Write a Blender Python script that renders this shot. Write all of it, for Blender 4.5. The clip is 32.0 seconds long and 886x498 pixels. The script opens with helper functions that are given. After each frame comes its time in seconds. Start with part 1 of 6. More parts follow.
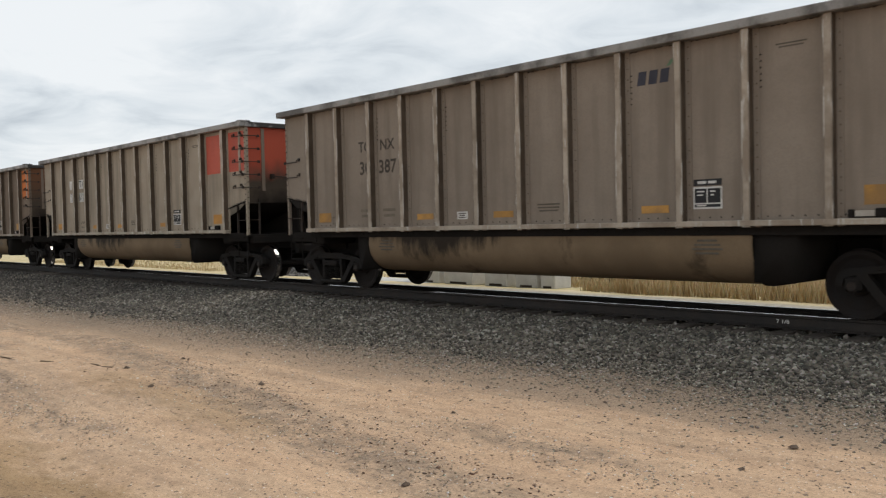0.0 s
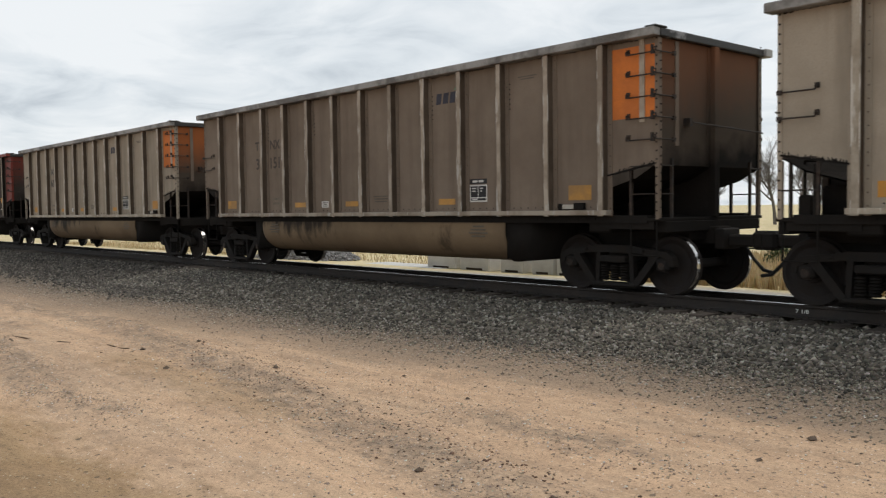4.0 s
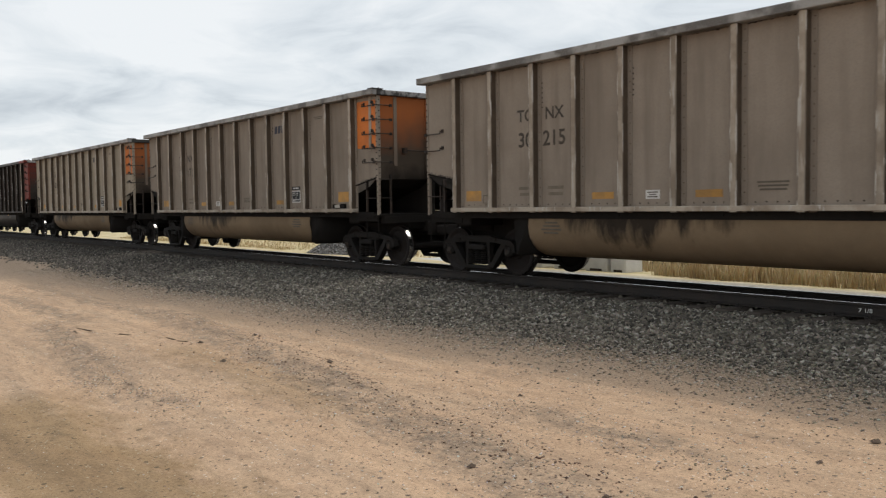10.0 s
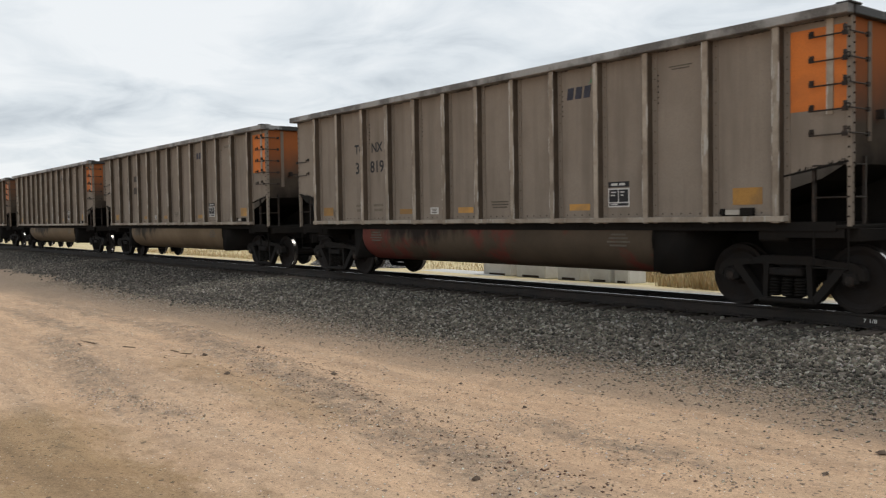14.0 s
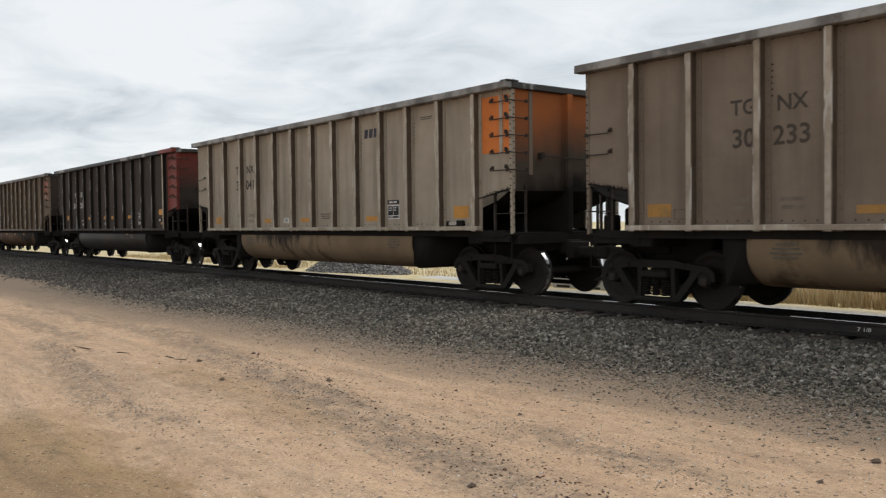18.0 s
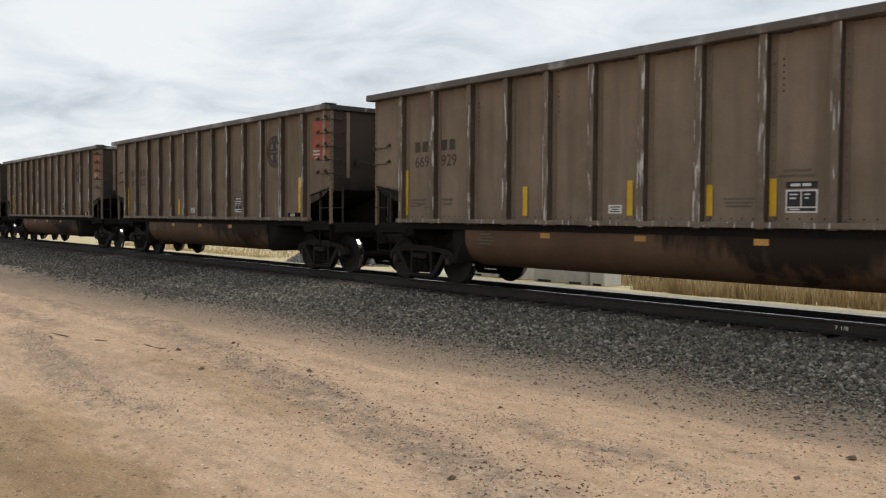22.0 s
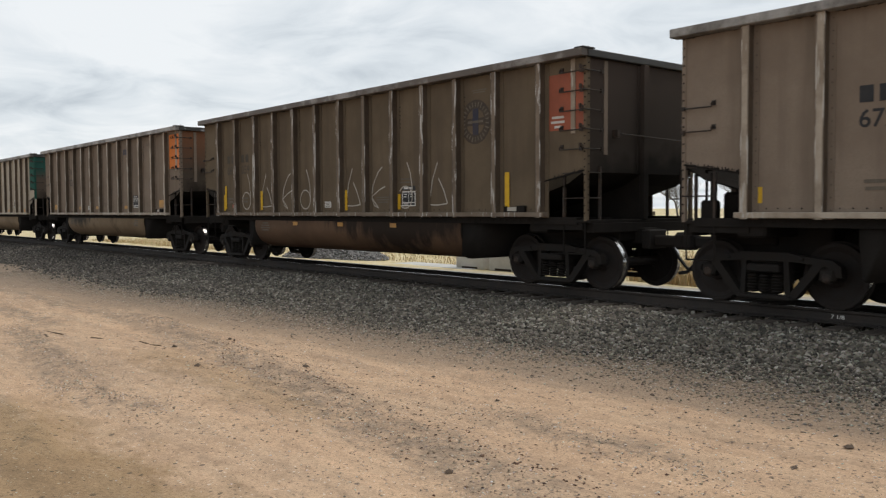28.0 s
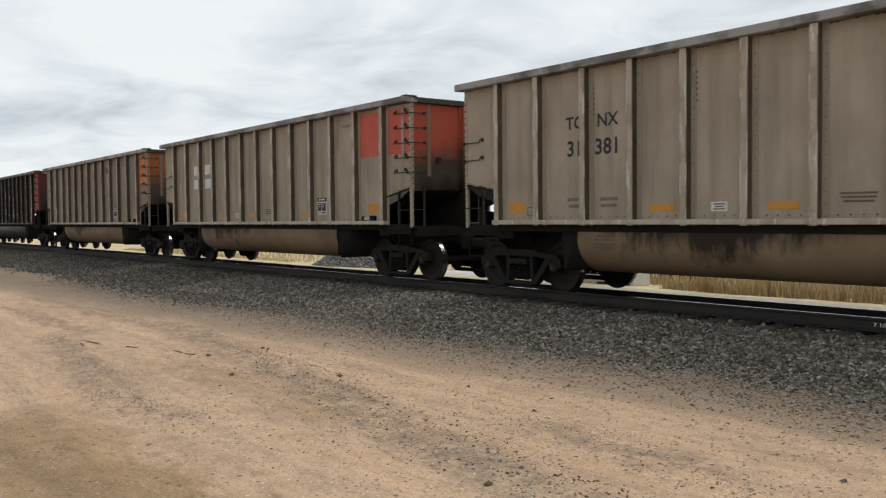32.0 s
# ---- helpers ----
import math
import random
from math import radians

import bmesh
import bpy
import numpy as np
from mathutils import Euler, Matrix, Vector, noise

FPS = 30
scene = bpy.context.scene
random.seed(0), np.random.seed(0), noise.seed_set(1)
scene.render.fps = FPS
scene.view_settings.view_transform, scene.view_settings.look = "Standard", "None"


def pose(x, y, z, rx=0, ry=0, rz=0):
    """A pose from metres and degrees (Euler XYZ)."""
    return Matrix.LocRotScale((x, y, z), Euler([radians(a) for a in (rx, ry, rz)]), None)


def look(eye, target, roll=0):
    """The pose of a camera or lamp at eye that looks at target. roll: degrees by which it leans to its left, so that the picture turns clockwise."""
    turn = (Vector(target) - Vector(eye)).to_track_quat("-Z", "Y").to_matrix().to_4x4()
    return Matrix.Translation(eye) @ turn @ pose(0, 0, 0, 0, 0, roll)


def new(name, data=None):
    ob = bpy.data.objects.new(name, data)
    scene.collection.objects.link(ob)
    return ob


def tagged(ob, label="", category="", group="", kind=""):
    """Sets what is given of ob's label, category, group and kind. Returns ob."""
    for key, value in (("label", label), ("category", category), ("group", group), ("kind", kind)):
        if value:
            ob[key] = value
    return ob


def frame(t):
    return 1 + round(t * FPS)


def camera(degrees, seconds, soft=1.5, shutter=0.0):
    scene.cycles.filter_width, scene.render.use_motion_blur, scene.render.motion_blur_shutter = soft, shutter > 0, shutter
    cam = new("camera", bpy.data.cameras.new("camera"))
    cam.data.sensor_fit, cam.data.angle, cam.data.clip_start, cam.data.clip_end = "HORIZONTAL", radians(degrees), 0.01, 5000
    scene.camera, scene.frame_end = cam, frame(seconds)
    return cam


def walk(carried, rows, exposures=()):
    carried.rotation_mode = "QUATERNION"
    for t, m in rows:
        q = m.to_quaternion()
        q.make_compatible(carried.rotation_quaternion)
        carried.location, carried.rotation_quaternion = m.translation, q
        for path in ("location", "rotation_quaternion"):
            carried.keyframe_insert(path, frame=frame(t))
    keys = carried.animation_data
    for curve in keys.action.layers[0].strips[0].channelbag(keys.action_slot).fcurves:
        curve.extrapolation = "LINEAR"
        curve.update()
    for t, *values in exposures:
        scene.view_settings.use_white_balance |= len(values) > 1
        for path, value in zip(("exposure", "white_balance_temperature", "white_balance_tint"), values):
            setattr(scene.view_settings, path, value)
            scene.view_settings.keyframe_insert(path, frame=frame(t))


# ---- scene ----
cam = camera(54.18, 32.0, soft=1.25, shutter=0.05)

# seconds, x, y, z, yaw, pitch, roll of the hand-held camera
PATH = (
    (0.0, 0.063, -12.434, 1.407, 47.48, -1.78, -1.35),
    (0.5, 0.061, -12.444, 1.404, 48.40, -2.03, -1.18),
    (1.0, 0.048, -12.435, 1.396, 48.23, -2.56, -0.56),
    (1.5, 0.028, -12.427, 1.405, 47.95, -2.77, -0.57),
    (2.0, 0.025, -12.421, 1.408, 48.56, -1.54, -0.35),
    (2.5, 0.023, -12.413, 1.403, 48.48, -1.61, -0.36),
    (4.5, 0.010, -12.386, 1.392, 48.66, -3.03, -0.86),
    (5.0, 0.004, -12.384, 1.391, 49.04, -3.16, -1.15),
    (5.5, 0.004, -12.388, 1.394, 49.42, -3.36, -1.29),
    (6.0, 0.002, -12.388, 1.395, 49.96, -3.49, -1.31),
    (6.5, 0.005, -12.384, 1.391, 50.33, -3.59, -1.41),
    (7.0, 0.001, -12.387, 1.387, 50.51, -3.86, -1.44),
    (7.5, -0.001, -12.387, 1.387, 50.65, -3.67, -1.24),
    (8.0, -0.002, -12.398, 1.395, 51.00, -3.38, -1.20),
    (8.5, -0.003, -12.405, 1.394, 51.34, -3.26, -0.95),
    (9.0, 0.003, -12.423, 1.392, 51.61, -3.12, -0.61),
    (9.5, 0.003, -12.403, 1.392, 51.82, -3.30, -0.60),
    (10.0, 0.013, -12.392, 1.399, 52.06, -2.92, -0.73),
    (10.5, 0.019, -12.398, 1.406, 52.33, -2.62, -0.99),
    (11.0, 0.024, -12.421, 1.403, 52.45, -2.40, -1.03),
    (11.5, 0.009, -12.432, 1.406, 52.66, -2.44, -1.01),
    (12.0, 0.005, -12.420, 1.407, 52.33, -2.50, -0.94),
    (12.5, 0.002, -12.416, 1.411, 51.99, -2.46, -0.85),
    (13.0, 0.010, -12.407, 1.396, 51.95, -2.31, -0.71),
    (13.5, 0.017, -12.410, 1.405, 52.07, -2.29, -0.80),
    (14.0, 0.018, -12.403, 1.405, 52.26, -2.17, -0.91),
    (14.5, 0.020, -12.410, 1.401, 52.19, -2.00, -0.96),
    (16.5, 0.014, -12.423, 1.400, 52.18, -1.89, -0.62),
    (17.0, 0.012, -12.427, 1.400, 52.16, -1.90, -0.64),
    (17.5, 0.013, -12.422, 1.405, 51.94, -1.89, -0.62),
    (18.0, 0.016, -12.420, 1.403, 51.90, -1.71, -0.64),
    (18.5, 0.012, -12.421, 1.401, 51.83, -1.68, -0.60),
    (19.0, 0.003, -12.421, 1.407, 51.77, -1.80, -0.62),
    (19.5, -0.003, -12.425, 1.400, 51.62, -1.85, -0.43),
    (20.0, -0.007, -12.424, 1.399, 51.41, -1.93, -0.33),
    (20.5, -0.005, -12.438, 1.394, 51.15, -1.99, -0.08),
    (21.0, -0.006, -12.435, 1.401, 50.96, -2.01, -0.08),
    (21.5, -0.005, -12.426, 1.394, 50.80, -2.11, 0.09),
    (22.0, -0.007, -12.427, 1.399, 50.66, -2.20, 0.35),
    (22.5, -0.006, -12.427, 1.396, 50.62, -2.13, 0.39),
    (23.0, -0.005, -12.429, 1.396, 50.61, -2.07, 0.36),
    (23.5, -0.000, -12.421, 1.395, 50.65, -2.07, 0.25),
    (24.0, -0.006, -12.417, 1.394, 50.61, -1.94, 0.19),
    (24.5, -0.005, -12.415, 1.397, 50.59, -1.88, 0.15),
    (26.5, -0.007, -12.393, 1.385, 50.19, -2.30, -0.09),
    (27.0, -0.010, -12.395, 1.390, 50.33, -2.54, -0.15),
    (27.5, -0.012, -12.394, 1.392, 50.48, -2.60, -0.19),
    (28.0, -0.019, -12.399, 1.398, 50.42, -2.63, -0.28),
    (28.5, -0.015, -12.406, 1.396, 50.55, -2.54, -0.23),
    (29.0, -0.013, -12.408, 1.395, 50.73, -2.36, -0.26),
    (29.5, -0.009, -12.422, 1.395, 50.92, -2.22, -0.20),
    (30.0, -0.010, -12.426, 1.395, 51.18, -2.17, -0.24),
    (30.5, -0.011, -12.423, 1.396, 51.39, -2.25, -0.29),
    (31.0, -0.036, -12.419, 1.394, 51.73, -2.20, -0.58),
    (31.5, -0.078, -12.412, 1.391, 52.31, -2.27, -0.52),
    (32.0, -0.123, -12.411, 1.400, 52.26, -2.09, -0.58),
)


def held(x, y, z, yaw, pitch, roll):
    return pose(x, y, z, 0, 0, yaw) @ pose(0, 0, 0, 90 + pitch) @ pose(0, 0, 0, 0, 0, roll)


walk(cam, [(row[0], held(*row[1:])) for row in PATH])

# ---- light: a bright overcast sky ----
world = bpy.data.worlds.new("overcast_sky")
scene.world = world
world.use_nodes = True
wt = world.node_tree
wt.nodes.clear()


def wnode(kind, **values):
    n = wt.nodes.new(kind)
    for key, value in values.items():
        n.inputs[key].default_value = value
    return n


sky = wt.nodes.new("ShaderNodeTexSky")
sky.sky_type, sky.sun_disc = "NISHITA", False
sky.sun_elevation, sky.sun_rotation = radians(65), radians(20)
coord = wt.nodes.new("ShaderNodeTexCoord")
sep = wt.nodes.new("ShaderNodeSeparateXYZ")
wt.links.new(coord.outputs["Generated"], sep.inputs[0])
# the cloud deck is a flat layer: project the direction on it
lift = wt.nodes.new("ShaderNodeMath")
lift.operation = "MAXIMUM"
lift.inputs[1].default_value = 0.0
wt.links.new(sep.outputs["Z"], lift.inputs[0])
lift2 = wt.nodes.new("ShaderNodeMath")
lift2.operation = "ADD"
lift2.inputs[1].default_value = 0.16
wt.links.new(lift.outputs[0], lift2.inputs[0])
deck = wt.nodes.new("ShaderNodeVectorMath")
deck.operation = "DIVIDE"
comb = wt.nodes.new("ShaderNodeCombineXYZ")
for axis in "XYZ":
    wt.links.new(lift2.outputs[0], comb.inputs[axis])
wt.links.new(coord.outputs["Generated"], deck.inputs[0])
wt.links.new(comb.outputs[0], deck.inputs[1])
big = wnode("ShaderNodeTexNoise", Scale=0.8, Detail=5.0, Roughness=0.5, Distortion=0.3)
fine = wnode("ShaderNodeTexNoise", Scale=2.6, Detail=7.0, Roughness=0.56, Distortion=0.7)
for n in (big, fine):
    wt.links.new(deck.outputs[0], n.inputs["Vector"])
shade = wt.nodes.new("ShaderNodeMix")
shade.data_type = "FLOAT"
shade.inputs[0].default_value = 0.40
wt.links.new(big.outputs["Fac"], shade.inputs[2])
wt.links.new(fine.outputs["Fac"], shade.inputs[3])
ramp = wt.nodes.new("ShaderNodeValToRGB")
ramp.color_ramp.elements[0].position, ramp.color_ramp.elements[0].color = 0.355, (0.52, 0.575, 0.63, 1)
ramp.color_ramp.elements[1].position, ramp.color_ramp.elements[1].color = 0.575, (0.925, 0.955, 0.975, 1)
mid = ramp.color_ramp.elements.new(0.475)
mid.color = (0.77, 0.822, 0.862, 1)
# the deck thins towards the horizon
thin = wt.nodes.new("ShaderNodeMath")
thin.operation = "MULTIPLY_ADD"
thin.inputs[1].default_value, thin.inputs[2].default_value = -0.16, 0.035
wt.links.new(lift.outputs[0], thin.inputs[0])
total = wt.nodes.new("ShaderNodeMath")
wt.links.new(shade.outputs[0], total.inputs[0])
wt.links.new(thin.outputs[0], total.inputs[1])
wt.links.new(total.outputs[0], ramp.inputs[0])
back_sky = wnode("ShaderNodeBackground", Strength=0.10)
back_cloud = wnode("ShaderNodeBackground", Strength=0.98)
wt.links.new(sky.outputs[0], back_sky.inputs["Color"])
wt.links.new(ramp.outputs[0], back_cloud.inputs["Color"])
veil = wt.nodes.new("ShaderNodeMixShader")
veil.inputs[0].default_value = 0.93
wt.links.new(back_sky.outputs[0], veil.inputs[1])
wt.links.new(back_cloud.outputs[0], veil.inputs[2])
out = wt.nodes.new("ShaderNodeOutputWorld")
wt.links.new(veil.outputs[0], out.inputs["Surface"])

sun_data = bpy.data.lights.new("sun", "SUN")
sun_data.energy, sun_data.angle, sun_data.color = 1.5, radians(35), (1.0, 0.94, 0.86)
sun = new("sun", sun_data)
sun.matrix_world = look((8, 22, 50), (0, 0, 0))
tagged(sun, kind="structure")

# ---- materials ----


def material(name, base, rough=0.7, metal=0.0, second=None, scale=3.0, amount=0.6, grain=40.0, bump=0.15, random_shade=0.0,
             streaks=None, streak_amount=0.5, stretch=(1, 1, 1), spread=(0.4, 0.62), specular=0.22, where="Object", bare=None):
    """A worn surface: two colours mixed by large noise, a fine grain, optional upright streaks, and bump."""
    m = bpy.data.materials.new(name)
    m.use_nodes = True
    t = m.node_tree
    bsdf = t.nodes["Principled BSDF"]
    tc = t.nodes.new("ShaderNodeTexCoord")
    mp = t.nodes.new("ShaderNodeMapping")
    mp.inputs["Scale"].default_value = stretch
    t.links.new(tc.outputs[where], mp.inputs[0])
    info = t.nodes.new("ShaderNodeObjectInfo")
    shift = t.nodes.new("ShaderNodeVectorMath")
    shift.operation = "MULTIPLY_ADD"
    t.links.new(info.outputs["Random"], shift.inputs[0])
    shift.inputs[1].default_value = (37.0, 11.0, 23.0) if where == "Object" else (0, 0, 0)
    t.links.new(mp.outputs[0], shift.inputs[2])

    def noise_of(s, detail=5.0):
        n = t.nodes.new("ShaderNodeTexNoise")
        n.inputs["Scale"].default_value, n.inputs["Detail"].default_value, n.inputs["Roughness"].default_value = s, detail, 0.62
        t.links.new(shift.outputs[0], n.inputs["Vector"])
        return n

    def mixed(a, b, fac, weight=1.0, blend="MIX"):
        mx = t.nodes.new("ShaderNodeMix")
        mx.data_type, mx.blend_type = "RGBA", blend
        for socket, v in ((mx.inputs[6], a), (mx.inputs[7], b)):
            if isinstance(v, tuple):
                socket.default_value = (*v, 1)
            else:
                t.links.new(v, socket)
        if weight != 1.0:
            k = t.nodes.new("ShaderNodeMath")
            k.operation = "MULTIPLY"
            k.inputs[1].default_value = weight
            t.links.new(fac, k.inputs[0])
            fac = k.outputs[0]
        t.links.new(fac, mx.inputs[0])
        return mx.outputs[2]

    def band(fac, lo, hi):
        r = t.nodes.new("ShaderNodeMapRange")
        r.inputs["From Min"].default_value, r.inputs["From Max"].default_value = lo, hi
        t.links.new(fac, r.inputs["Value"])
        return r.outputs[0]

    large = noise_of(scale)
    small = noise_of(grain, 3.0)
    second = second or tuple(c * 0.62 for c in base)
    colour = mixed(base, second, band(large.outputs["Fac"], *spread), amount)
    if streaks:
        mp2 = t.nodes.new("ShaderNodeMapping")
        mp2.inputs["Scale"].default_value = (2.4, 2.4, 0.22)
        t.links.new(tc.outputs[where], mp2.inputs[0])
        sh2 = t.nodes.new("ShaderNodeVectorMath")
        sh2.operation = "ADD"
        t.links.new(shift.outputs[0], sh2.inputs[0])
        t.links.new(mp2.outputs[0], sh2.inputs[1])
        ns = t.nodes.new("ShaderNodeTexNoise")
        ns.inputs["Scale"].default_value, ns.inputs["Detail"].default_value = 1.6, 6.0
        t.links.new(mp2.outputs[0], ns.inputs["Vector"])
        colour = mixed(colour, streaks, band(ns.outputs["Fac"], 0.46, 0.72), streak_amount)
    if bare:
        # rubbed to bright metal in ragged upright patches
        mp3 = t.nodes.new("ShaderNodeMapping")
        mp3.inputs["Scale"].default_value = (16.0, 16.0, 2.0)
        t.links.new(shift.outputs[0], mp3.inputs[0])
        nb = t.nodes.new("ShaderNodeTexNoise")
        nb.inputs["Scale"].default_value, nb.inputs["Detail"].default_value = 1.0, 5.0
        t.links.new(mp3.outputs[0], nb.inputs["Vector"])
        colour = mixed(colour, bare[0], band(nb.outputs["Fac"], bare[1], bare[1] + 0.05))
    dark = tuple(c * 0.72 for c in base)
    colour = mixed(colour, dark, band(small.outputs["Fac"], 0.45, 0.75), 0.5)
    if random_shade:
        hs = t.nodes.new("ShaderNodeHueSaturation")
        rr = t.nodes.new("ShaderNodeMapRange")
        rr.inputs["To Min"].default_value, rr.inputs["To Max"].default_value = 1 - random_shade, 1 + random_shade
        t.links.new(info.outputs["Random"], rr.inputs["Value"])
        t.links.new(rr.outputs[0], hs.inputs["Value"])
        t.links.new(colour, hs.inputs["Color"])
        colour = hs.outputs[0]
    t.links.new(colour, bsdf.inputs["Base Color"])
    bsdf.inputs["Metallic"].default_value = metal
    bsdf.inputs["Specular IOR Level"].default_value = specular
    rg = t.nodes.new("ShaderNodeMapRange")
    rg.inputs["To Min"].default_value, rg.inputs["To Max"].default_value = max(rough - 0.12, 0.05), min(rough + 0.12, 1)
    t.links.new(large.outputs["Fac"], rg.inputs["Value"])
    t.links.new(rg.outputs[0], bsdf.inputs["Roughness"])
    bp = t.nodes.new("ShaderNodeBump")
    bp.inputs["Strength"].default_value, bp.inputs["Distance"].default_value = bump, 0.02
    t.links.new(small.outputs["Fac"], bp.inputs["Height"])
    t.links.new(bp.outputs[0], bsdf.inputs["Normal"])
    return m


DUST = (0.12, 0.10, 0.08)
M = {}
M["tan"] = material("tan_car_paint", (0.302, 0.253, 0.205), 0.85, second=(0.238, 0.197, 0.158), scale=0.95, amount=0.85, spread=(0.36, 0.66), specular=0.05, streaks=(0.167, 0.136, 0.109), streak_amount=0.62, random_shade=0.06)
M["pale"] = material("pale_tan_car_paint", (0.398, 0.340, 0.268), 0.85, second=(0.304, 0.254, 0.196), scale=0.95, amount=0.85, spread=(0.36, 0.66), specular=0.05, streaks=(0.182, 0.157, 0.124), streak_amount=0.62, random_shade=0.05)
M["cream"] = material("light_grey_tan_car_paint", (0.470, 0.412, 0.330), 0.85, second=(0.375, 0.320, 0.252), scale=0.95, amount=0.85, spread=(0.36, 0.66), specular=0.05, streaks=(0.27, 0.228, 0.18), streak_amount=0.62, random_shade=0.05)
M["brown"] = material("brown_car_paint", (0.238, 0.183, 0.134), 0.85, second=(0.168, 0.129, 0.095), scale=0.95, amount=0.85, spread=(0.36, 0.66), specular=0.05, streaks=(0.125, 0.096, 0.075), streak_amount=0.62, random_shade=0.07)
M["dun"] = material("dull_brown_tan_car_paint", (0.230, 0.184, 0.144), 0.85, second=(0.170, 0.132, 0.102), scale=0.95, amount=0.85, spread=(0.36, 0.66), specular=0.05, streaks=(0.132, 0.102, 0.079), streak_amount=0.62, random_shade=0.06)
M["umber"] = material("dark_umber_car_paint", (0.151, 0.116, 0.079), 0.85, second=(0.102, 0.079, 0.055), scale=0.95, amount=0.85, spread=(0.36, 0.66), specular=0.05, streaks=(0.088, 0.068, 0.052), streak_amount=0.62, random_shade=0.07)
M["black"] = material("black_brown_car_paint", (0.092, 0.077, 0.067), 0.85, second=(0.060, 0.049, 0.044), scale=0.95, amount=0.85, spread=(0.36, 0.66), specular=0.05, streaks=(0.074, 0.065, 0.056), streak_amount=0.62, random_shade=0.07)
M["tan_edge"] = material("worn_tan_post", (0.41, 0.352, 0.285), 0.6, second=(0.22, 0.172, 0.128), scale=1.7, spread=(0.42, 0.60), amount=0.8, specular=0.08, random_shade=0.12, bare=((0.46, 0.43, 0.38), 0.60))
M["pale_edge"] = material("worn_pale_post", (0.42, 0.365, 0.29), 0.55, second=(0.22, 0.17, 0.12), scale=2.2, spread=(0.46, 0.62), specular=0.08, random_shade=0.08, bare=((0.58, 0.54, 0.47), 0.60))
M["brown_edge"] = material("worn_brown_post", (0.195, 0.155, 0.118), 0.6, second=(0.115, 0.088, 0.066), scale=2.4, spread=(0.42, 0.6), specular=0.08, random_shade=0.10, bare=((0.50, 0.48, 0.45), 0.585))
M["black_edge"] = material("worn_black_post", (0.05, 0.04, 0.033), 0.5, second=(0.028, 0.023, 0.02), scale=2.0, specular=0.08, random_shade=0.08, bare=((0.42, 0.41, 0.39), 0.63))
for key, base, bright, cut in (("tan", (0.22, 0.18, 0.14), (0.52, 0.49, 0.44), 0.53), ("pale", (0.32, 0.27, 0.21), (0.60, 0.56, 0.50), 0.50), ("cream", (0.36, 0.31, 0.25), (0.60, 0.56, 0.50), 0.50),
                               ("dun", (0.18, 0.14, 0.105), (0.50, 0.47, 0.42), 0.53), ("brown", (0.15, 0.12, 0.09), (0.56, 0.54, 0.51), 0.52), ("umber", (0.10, 0.078, 0.058), (0.52, 0.50, 0.47), 0.53), ("black", (0.05, 0.042, 0.035), (0.46, 0.45, 0.43), 0.52)):
    M[key + "_rub"] = material(f"rubbed_{key}_post_edge", base, 0.5, scale=2.0, bare=(bright, cut))
M["rail_top"] = material("worn_grey_top_rail", (0.31, 0.295, 0.275), 0.5, metal=0.2, second=(0.085, 0.075, 0.066), scale=1.5, spread=(0.44, 0.58), amount=0.85, random_shade=0.10)
M["rail_dark"] = material("dark_top_rail", (0.042, 0.039, 0.036), 0.5, second=(0.36, 0.35, 0.34), scale=1.3, spread=(0.57, 0.62), amount=0.8, random_shade=0.1)
M["rail_brown"] = material("worn_brown_top_rail", (0.105, 0.088, 0.075), 0.5, second=(0.32, 0.30, 0.285), scale=1.4, spread=(0.50, 0.64), amount=0.8, random_shade=0.1)
# coal soot and the shade under the body, both in one near-black colour
M["soot_shade"] = material("sooted_shaded_steel", (0.018, 0.0165, 0.0152), 0.95, second=(0.027, 0.023, 0.020), scale=1.5, specular=0.03)
# side faces of the posts, darker than their fronts
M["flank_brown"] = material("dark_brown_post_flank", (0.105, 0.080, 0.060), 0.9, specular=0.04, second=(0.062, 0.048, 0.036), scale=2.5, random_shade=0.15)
M["flank"] = material("brown_post_flank", (0.122, 0.094, 0.070), 0.9, specular=0.04, second=(0.066, 0.051, 0.039), scale=2.5, random_shade=0.15)
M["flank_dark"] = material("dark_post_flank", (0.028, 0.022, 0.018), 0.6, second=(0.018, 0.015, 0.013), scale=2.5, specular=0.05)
M["grime"] = material("grimy_end_sheet", (0.060, 0.048, 0.038), 0.9, specular=0.05, second=(0.030, 0.025, 0.021), scale=0.9, random_shade=0.1)
M["orange"] = material("orange_end_paint", (0.66, 0.19, 0.035), 0.55, second=(0.40, 0.125, 0.04), scale=1.6, random_shade=0.08)
M["red"] = material("dull_red_end_paint", (0.21, 0.040, 0.028), 0.5, second=(0.12, 0.028, 0.022), scale=1.3, random_shade=0.1)
M["coral"] = material("coral_red_end_paint", (0.52, 0.105, 0.065), 0.55, second=(0.36, 0.085, 0.06), scale=1.6)
M["rust_red"] = material("rust_red_end_paint", (0.30, 0.085, 0.045), 0.6, second=(0.17, 0.06, 0.04), scale=1.6, random_shade=0.12)
M["green"] = material("dark_green_end_paint", (0.030, 0.112, 0.088), 0.8, second=(0.028, 0.07, 0.058), specular=0.06, scale=1.6)
M["yellow"] = material("yellow_reflective_patch", (0.66, 0.30, 0.045), 0.5, second=(0.45, 0.22, 0.05), scale=3.0, bump=0.03)
M["gold"] = material("faded_orange_patch", (0.50, 0.265, 0.07), 0.55, second=(0.32, 0.19, 0.08), scale=2.5, spread=(0.42, 0.6), amount=0.9, random_shade=0.2, bump=0.03)
